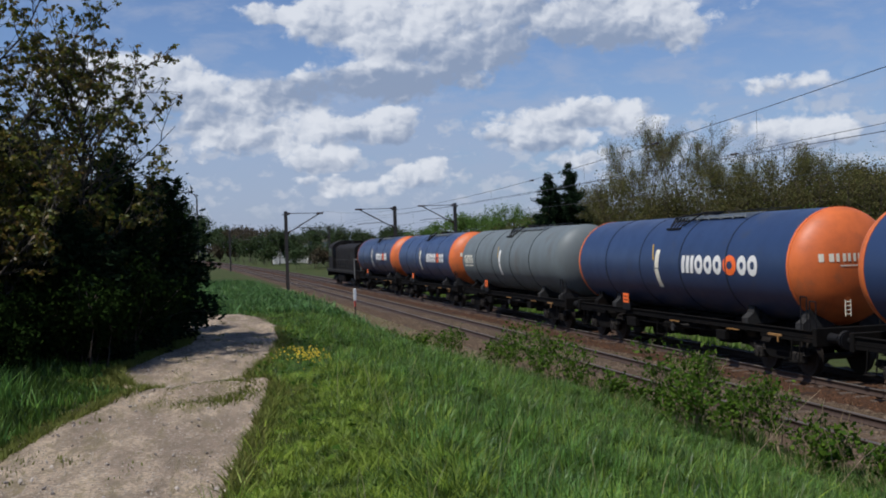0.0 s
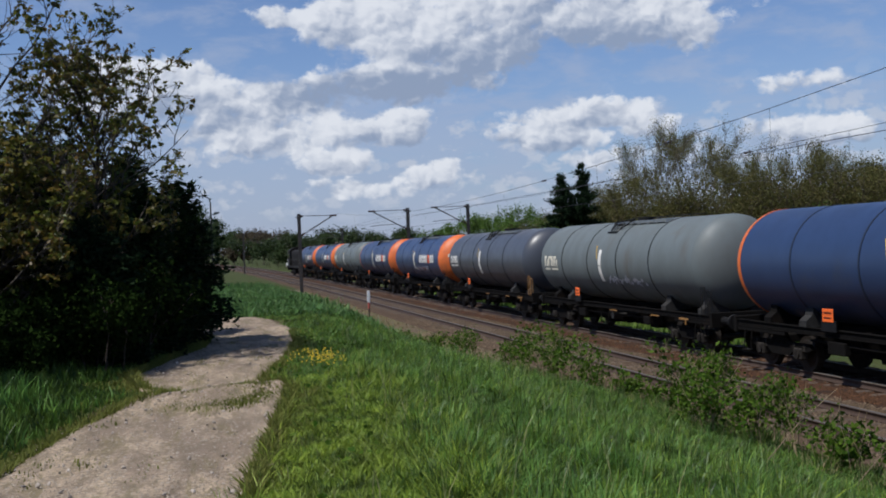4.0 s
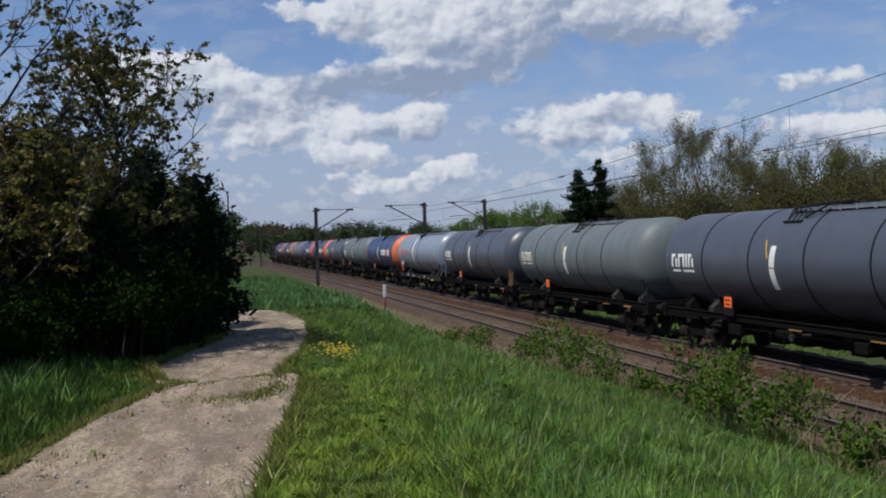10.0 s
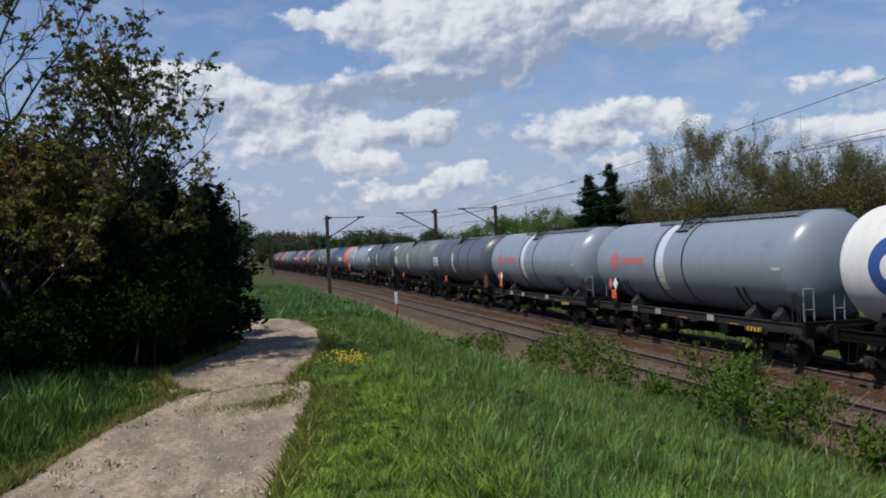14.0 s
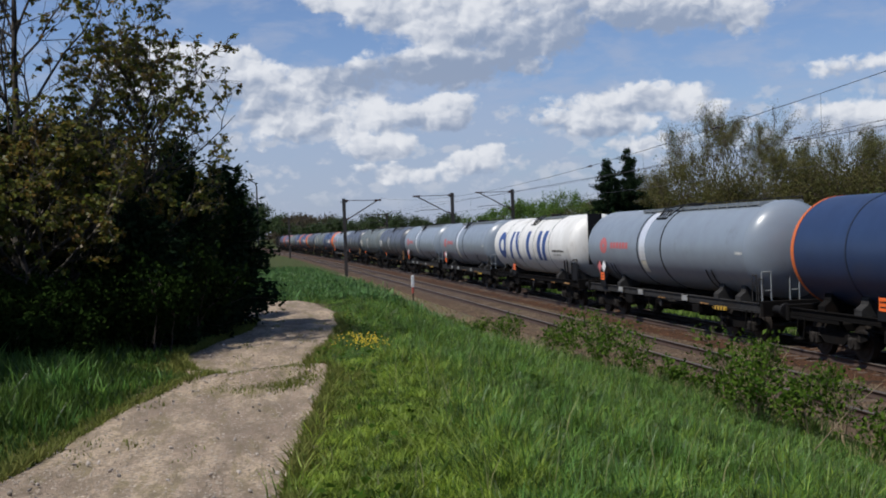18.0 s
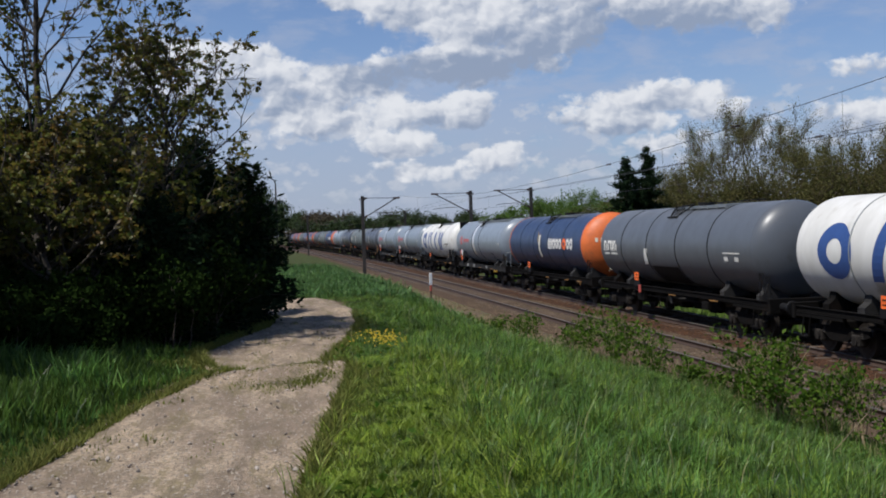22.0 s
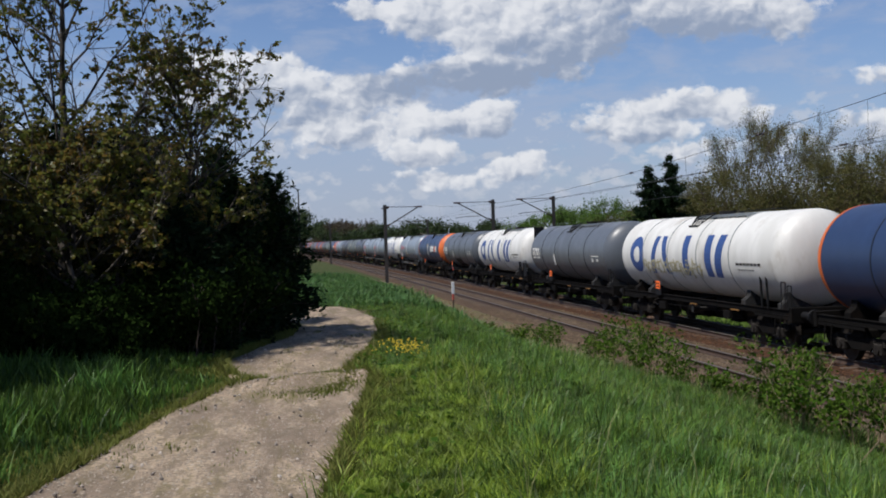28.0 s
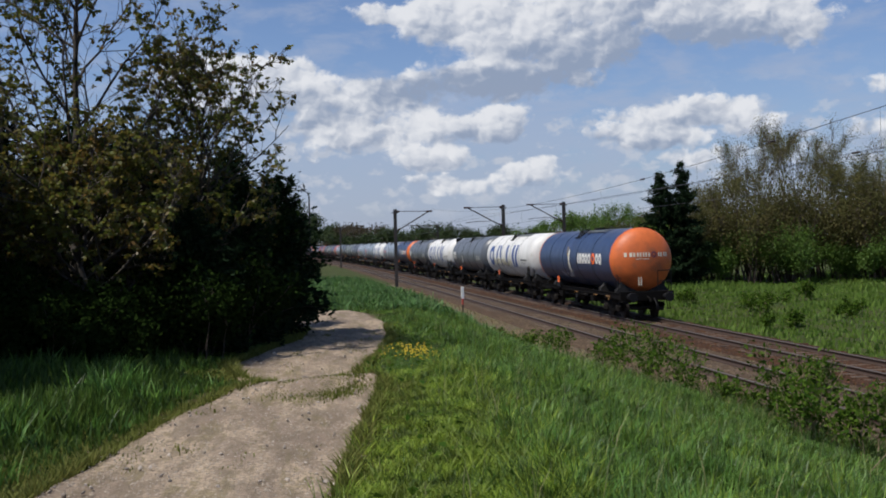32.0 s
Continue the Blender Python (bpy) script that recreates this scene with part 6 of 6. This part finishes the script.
blades("grass_verge", p, tall(p, .10, .38, 12), M_GRASS_DARK, "long verge grass with shade put into its dark green", 13, .011)
p = scatter(60000, -9, -.6, 5.5, 22, lambda x, y, g: on_verge(x, y, g) & (clumpy(x, y, 1.5) * clumpy(x + 2, y, 3.7) > .28 + .2 * g.random(len(x))), 15, 1.4)
blades("verge_clumps", p, tall(p, .2, .5, 16, 1.5), M_GRASS_TALL, "taller lighter grass clumps on the verge", 17, .009, .45)
p = scatter(85000, 18.6, 75, 30, 95, lambda x, y, g: in_sight(x, y, 12, 42), 21, 1.0)
blades("meadow_grass", p, tall(p, .16, .5, 22, .25), M_GRASS_PALE, "rough green meadow grass across the line", 23, .05, simple=True)


def on_lane(x, y, nrg):
    l, r = lane_edges(y)
    q = (x - l) / (r - l)
    spot = noise_field(x, y)
    return (q > .02) & (q < .98) & (spot > .60 + .14 * np.abs(q - .5) + .08 * nrg.random(len(x)))


def noise_field(x, y):
    return np.array([0.5 + 0.5 * noise.noise((a * 3.4, b * 1.5, 4.2)) for a, b in zip(x, y)])


nrg = np.random.default_rng(51)
y = 5.5 + 15 * nrg.random(34000) ** 1.5
l, r = lane_edges(y)
q = nrg.random(len(y)) ** 1.4
p = np.column_stack([np.where(nrg.random(len(y)) < .6, l + .12 - .75 * q, r - .12 + .4 * q), y])
blades("lane_fringe", p, tall(p, .09, .16, 52, 2.5), M_FRINGE, "short trodden grass along the lane's edges", 53, .007, .6)
nrg = np.random.default_rng(55)
p = np.column_stack([nrg.normal(5.8, .35, 4000), nrg.normal(13.4, .8, 4000)])
blades("dry_straw", p, tall(p, .03, .10, 56, 3.0), M_STRAW, "patch of dry straw-coloured grass on the bank", 57, .006, 1.2)
p = scatter(40000, 0, 9.6, 24, 90, lambda x, y, g: (x > bank_edge(y) - .4) & (x < 9.2), 58, 1.3)
blades("dry_slope_grass", p, tall(p, .04, .16, 59, .9), M_STRAW, "dry straw-coloured grass on the railway slope", 60, .017, .9, simple=True)
p = scatter(26000, -2.6, 2.2, 5.6, 20, on_lane, 31, 1.3)
blades("lane_tufts", p, tall(p, .05, .085, 32), M_FRINGE, "short grass tufts growing in the lane", 33, .007)
# weeds and dry stalks between the bank and the ballast
nrg = np.random.default_rng(71)
y = 9 + 30 * nrg.random(16000) ** 1.3
x = nrg.normal(8.9, .45, len(y)) - np.clip(y - 20, 0, 45) * .13
p = np.column_stack([x, y])[clumpy(x, y, 2.7) > .3]
blades("slope_weeds", p, tall(p, .08, .42, 72, 2.2), M_GRASS_DARK, "rough green weeds along the foot of the bank", 73, .011, .6)
y = 9 + 30 * nrg.random(7000) ** 1.3
p = np.column_stack([nrg.normal(8.9, .55, len(y)) - np.clip(y - 20, 0, 45) * .13, y])
blades("dry_weeds", p, tall(p, .06, .3, 75, 2.2), M_STRAW, "dry brown weeds along the foot of the bank", 76, .008, .8)
nrg = np.random.default_rng(77)
p = np.column_stack([nrg.uniform(8.2, 9.0, 26), nrg.uniform(12.2, 17.5, 26)])
blades("dry_stalks", p, nrg.uniform(.5, 1.15, 26), M_STRAW, "tall dry stalks standing by the ballast", 78, .009, .3)
# the grassy hump across the lane
nrg = np.random.default_rng(35)
p = np.column_stack([nrg.normal(.2, .5, 14000), nrg.normal(11.7, .7, 14000)])
p = p[np.hypot((p[:, 0] - .2 - .25 * (p[:, 1] - 11.7)) / .55, (p[:, 1] - 11.7) / 1.2) < .35 + .8 * nrg.random(len(p))]
blades("lane_grass_patch", p, tall(p, .05, .12, 36), M_FRINGE, "low grass patch in the middle of the lane", 37, .008)

# ---- masts, wires, posts ----
def mast(x, y, height, arm, label):
    """Catenary mast: tapering steel pole with a tilted bracket arm, arm < 0 reaching to the left."""
    root = tagged(new("catenary_mast"), label, "catenary mast", "masts of the overhead line")
    z = -0.75 if x < 20 else on_ground(x, y) - .05
    root.matrix_basis = pose(x, y, z)
    s = 1 if arm > 0 else -1
    bm = bmesh.new()
    for q in (-.11, .11):
        box(bm, -.14, .14, q - .012, q + .012, 0, height)
    box(bm, -.012, .012, -.1, .1, 0, height)
    part("pole", bm, M_CONCRETE, root, "dark steel section pole")
    part("footing", fresh(box, -.3, .3, -.3, .3, -.2, .25, .03), M_SLEEPER, root, "concrete footing")
    z0, z1 = height - 2.0, height - .22
    part("bracket_tube", fresh(rod, (0, 0, z0), (arm, 0, z1), .05), M_CONCRETE, root, "sloping bracket tube")
    part("tie_bar", fresh(rod, (0, 0, z1 + .04), (arm * 1.05, 0, z1), .028), M_CONCRETE, root)
    bm = bmesh.new()
    pipe(bm, [(arm * .35, 0, z0 + .55), (arm * .85, 0, z0 + .5), (arm * 1.05, 0, z0 + .4)], .025)
    part("registration_arm", bm, M_CONCRETE, root)
    for a, b in (((s * .15, 0, z0 + .1), (s * .4, 0, z0 + .3)), ((s * .12, 0, z1 + .04), (s * .4, 0, z1 + .03)), ((arm * .9, 0, z1), (arm * 1.1, 0, z1))):
        part("insulator", fresh(rod, a, b, .075, sides=10), M_INSULATOR, root, "brown ribbed insulator")
    part("cross_plate", fresh(box, -.3, .3, -.03, .03, height - .35, height - .25), M_CONCRETE, root)
    return root


mast(8.2, 90.0, 7.65, 3.0, "dark steel catenary mast with a bracket arm, beside ballast")
mast(18.2, 91.5, 7.95, -3.3, "dark steel catenary mast behind the far track")
mast(24.9, 95.5, 7.9, -3.3, "dark steel catenary mast on a farther line")
mast(6.9, 185.0, 8.0, 3.0, "distant dark catenary mast beside the line")
mast(22.7, 171.0, 7.6, -3.3, "distant dark catenary mast across the line")


def wire(name, pts, r, mat=None):
    bm = pipe(bmesh.new(), pts, r, 5)
    return tagged(part(name, bm, mat or M_WIRE), "thin dark overhead wire above the tracks", "wire", "overhead wires", "structure")


def overhead(off, low, high, sag, y_ends, r=0.0075):
    """Contact wire, sagging carrier wire and droppers over one track."""
    for a, b in zip(y_ends, y_ends[1:]):
        top, bottom = [], []
        for k in range(17):
            q = k / 16
            y = a + (b - a) * q
            x = axis_x(y) + off
            top.append((x, y, high - sag * 4 * q * (1 - q)))
            bottom.append((x, y, low))
        root = wire("carrier_wire", top, r)
        wire("contact_wire", bottom, r)
        for k in range(2, 16, 2):
            part("dropper", fresh(rod, bottom[k], top[k], .0035, sides=4), M_WIRE, root)
        for k in (3, 5):
            part("clamp", fresh(rod, tuple(Vector(top[k]) - Vector((0, .2, 0))), tuple(Vector(top[k]) + Vector((0, .2, 0))), .03, sides=8), M_INSULATOR, root)


overhead(-TRACK_GAP, 5.4, 6.85, 1.2, (-70, 10, 90, 185, 275))
overhead(0.0, 5.17, 6.3, .4, (-67, 13, 91.5, 171, 260))

# kilometre post
x, y = 4.75, 30.4
root = tagged(new("marker_post"), "slim rusty post with white and red painted top", "post")
root.matrix_basis = pose(x, y, on_ground(x, y) - .1)
part("stake", fresh(rod, (0, 0, 0), (0, 0, .75), .022), M_RAIL, root, "rusty iron stake")
part("red_band", fresh(rod, (0, 0, .75), (0, 0, .92), .032, sides=10), M_POSTRED, root)
part("white_top", fresh(box, -.045, .045, -.02, .02, .92, 1.28, .01), M_POSTWHITE, root)

# street lamp far behind the evergreens
x, y = at(.45, 100)
root = tagged(new("street_lamp"), "grey street lamp with a curved arm", "street lamp")
root.matrix_basis = pose(x, y, on_ground(x, y) - .1)
h = 3.64 + 100 * math.tan(radians(3.2)) - on_ground(x, y)
part("pole", fresh(rod, (0, 0, 0), (0, 0, h - .5), .1, .07), M_GREYSTEEL, root)
part("arm", pipe(bmesh.new(), [(0, 0, h - .5), (-.15, 0, h - .1), (-.6, 0, h + .12), (-1.3, 0, h + .15)], .045), M_GREYSTEEL, root)
part("lantern", fresh(box, -1.75, -1.2, -.13, .13, h + .08, h + .22, .04), M_GRATING, root)

# houses beyond the tracks; the narrow light-roofed one goes by the name shed
for az_, d, w, hh, mat in ((7.9, 285, 3.6, 5.9, M_ROOFPALE), (7.2, 260, 8.0, 5.5, M_ROOF), (5.4, 270, 9.0, 5.0, M_ROOF)):
    x, y = at(az_, d)
    root = tagged(new("shed" if w < 4 else "house"), "distant narrow pale house with a light roof" if w < 4 else "distant pale house with a dark roof", "shed" if w < 4 else "house")
    root.matrix_basis = pose(x, y, on_ground(x, y) - .1)
    part("wall", fresh(box, -w / 2, w / 2, -2, 2, 0, hh), M_WALLPALE, root)
    bm = bmesh.new()
    v = [bm.verts.new(p) for p in ((-w / 2 - .3, -2.3, hh), (w / 2 + .3, -2.3, hh), (w / 2 + .3, 2.3, hh), (-w / 2 - .3, 2.3, hh), (-w / 2 - .3, 0, hh + 1.2), (w / 2 + .3, 0, hh + 1.2))]
    for f in ((0, 1, 5, 4), (2, 3, 4, 5), (0, 4, 3), (1, 2, 5), (3, 2, 1, 0)):
        bm.faces.new([v[i] for i in f])
    part("roof", bm, mat, root)
    for k in (-.25, .25):
        part("window", fresh(box, k * w - .35, k * w + .35, -2.02, -1.98, hh * .45, hh * .75), M_GLASS_DARK, root)

# brambles and saplings at the foot of the bank
GROUP_BRAMBLE = "brambles beside the ballast"
rng = random.Random(77)
for k, (x, y, r_, h) in enumerate([(8.3, 16.4, .4, 1.25), (8.0, 15.6, .35, .9), (8.5, 14.4, .4, .8), (8.5, 22.4, .6, .95), (8.7, 23.6, .6, 1.15), (8.5, 24.8, .6, 1.2), (8.6, 26.2, .6, 1.1), (8.3, 27.6, .6, .9),
                                   (7.6, 30.6, .5, .9), (7.4, 32.8, .5, .75), (7.0, 35.5, .5, .6), (8.7, 12.8, .5, .7), (8.9, 11.2, .6, .7), (9.2, 19.6, .5, .5), (9.0, 21.2, .5, .6), (9.0, 18.2, .4, .55)]):
    shrub_mass("bramble", x, y, r_, r_ * 1.3, h * 1.1, "loose leafy bramble with pale tips beside the ballast", M_LEAF_BRAMBLE, M_STALK, 700 + k, 640, .09, group=GROUP_BRAMBLE, stems=6, single=True)
for k, (x, y, h) in enumerate([(8.3, 15.9, 1.45), (8.9, 16.8, 1.2), (8.7, 14.0, 1.3), (8.9, 15.0, 1.2)]):
    broad_tree("sapling", x, y, h, "thin bare-stemmed sapling with few leaves", M_LEAF_BRAMBLE, M_STALK, 800 + k, .014, 420, .07, .07, .5, 3, 3, category="sapling", group="saplings beside the ballast", low=.3, lift=.4)

# long dry stems leaning out of the bank and the brambles
for foot, head, r_ in (((7.12, 12.44), (8.0, 11.9, 1.56), .007), ((8.15, 15.9), (8.8, 15.7, 1.55), .011), ((8.8, 14.2), (8.95, 14.1, 1.3), .008), ((7.6, 11.2), (8.35, 10.9, 1.15), .006), ((8.9, 13.4), (9.0, 13.3, 1.2), .007)):
    z = on_ground(*foot)
    bm = bmesh.new()
    a, b = Vector((*foot, z - .05)), Vector(head)
    m = a.lerp(b, .55) + Vector((-.03, 0, .05))
    rod(bm, a, m, r_, r_ * .8, 6)
    rod(bm, m, b, r_ * .8, r_ * .4, 6)
    rod(bm, m, m + (b - a) * .22 + Vector((-.12, 0, .05)), r_ * .6, r_ * .3, 5)
    tagged(part("dry_stem", bm, M_STALK), "long dry leaning stem among grass and brambles", "stem", "dry stems on the bank")

for k, (x, y, h) in enumerate([(22.8, 50.0, 1.3), (24.6, 52.5, 1.0), (21.4, 44.0, .8), (26.0, 46.0, .9), (29.5, 58.0, 1.2), (23.4, 61.0, 1.0)]):
    shrub_mass("meadow_shrub", x, y, 1.1, .9, h, "low green shrub standing in the meadow", M_LEAF_BRAMBLE, M_STALK, 900 + k, 900, .14, group="shrubs in the meadow", stems=6)

# yellow flowers by the lane
rng, nrg = random.Random(5), np.random.default_rng(5)
bm = bmesh.new()
for k in range(170):
    x, y = 1.6 + rng.gauss(0, .19), 14.5 + rng.gauss(0, .45)
    z = on_ground(x, y) + rng.uniform(.06, .2)
    bmesh.ops.create_icosphere(bm, subdivisions=1, radius=rng.uniform(.008, .016), matrix=Matrix.LocRotScale((x, y, z), None, (1, 1, .6)))
tagged(part("yellow_flowers", bm, M_FLOWER), "cluster of small yellow wildflowers beside the lane", "flowers", kind="stuff")

# loose grit strewn over the lane
nrg = np.random.default_rng(61)
n = 8000
y = 5.6 + 13 * nrg.random(n) ** 1.5
l, r_ = lane_edges(y)
x = l + (r_ - l) * nrg.random(n)
s = nrg.uniform(.004, .013, n)[:, None, None]
tetra = np.array([[1, 0, 0], [-.5, .87, 0], [-.5, -.87, 0], [.1, .1, .9]])[None] * (1 + .35 * nrg.normal(size=(n, 4, 3)))
v = (tetra * s + np.column_stack([x, y, terrain(x, y) + .033])[:, None, :]).reshape(-1, 3)
i = np.arange(n)[:, None] * 4
f = np.concatenate([i + np.array([[0, 1, 3]]), i + np.array([[1, 2, 3]]), i + np.array([[2, 0, 3]])], 0)
tagged(meshed("grit", sheet_mesh("grit", v, f), M_GRIT), "loose grit and small gravel on the lane", "gravel", kind="stuff")

# stones on the lane
rng = random.Random(9)
shape = fresh(lambda b: bmesh.ops.create_icosphere(b, subdivisions=1, radius=1.0))
for v in shape.verts:
    v.co *= rng.uniform(.75, 1.15)
pebble = bpy.data.meshes.new("stone")
shape.to_mesh(pebble)
shape.free()
pebble.materials.append(M_STONE)
for k in range(150):
    y = 6.2 + 11 * rng.random() ** 1.5
    l, r_ = lane_edges(y)
    x = l + (r_ - l) * rng.uniform(.06, .96)
    s = rng.uniform(.01, .022) * (1.7 if k < 6 else 1)
    ob = tagged(new("stone", pebble), "pale rounded stone lying on the lane", "stone", "stones on the lane")
    ob.matrix_basis = Matrix.LocRotScale((x, y, on_ground(x, y) + .038 + s * .2), Euler((rng.random(), rng.random(), rng.random() * 6)), (s * 1.3, s, s * .6))


# ---- what moves ----
def run(t):
    """Way of the train in metres: where the front ring of a wagon numbered 0 would be."""
    u = t - 16.0
    return ((((-4.9e-06 * u + 1.78e-05) * u + 0.0052388) * u - 0.1068872) * u + 9.1773376) * u + 293.2003578


def on_track(s):
    return pose(axis_x(s), s, 0, 0, 0, -math.degrees(math.atan(2 * BEND * s)) if s > 0 else 0)


def motions():
    seconds = [0.5 * k for k in range(65)]
    for k, one in enumerate(TRAIN):
        walk(one, [(t, on_track(run(t) - PITCH * (k + 1) - HALF)) for t in seconds])
    walk(LOCO, [(t, on_track(run(t) - PITCH + 1.45 + 8.9)) for t in seconds])
    # the wheels roll; wheels at the same place in their bogies turn alike
    turned = {}
    for thing in [LOCO] + TRAIN:
        for b in thing.children:
            if not b.name.startswith("bogie"):
                continue
            for w in b.children:
                if not w.name.startswith("wheelset"):
                    continue
                y = round(w.location.y, 2)
                if y not in turned:
                    steps = range(32 * FPS + 1)
                    walk(w, [(i / FPS, pose(0, y, WHEEL_R) @ Matrix.Rotation(-(run(i / FPS) - run(0)) / WHEEL_R, 4, "X")) for i in steps])
                    turned[y] = w.animation_data
                else:
                    w.rotation_mode = "QUATERNION"
                    w.animation_data_create()
                    w.animation_data.action = turned[y].action
                    w.animation_data.action_slot = turned[y].action_slot


motions()
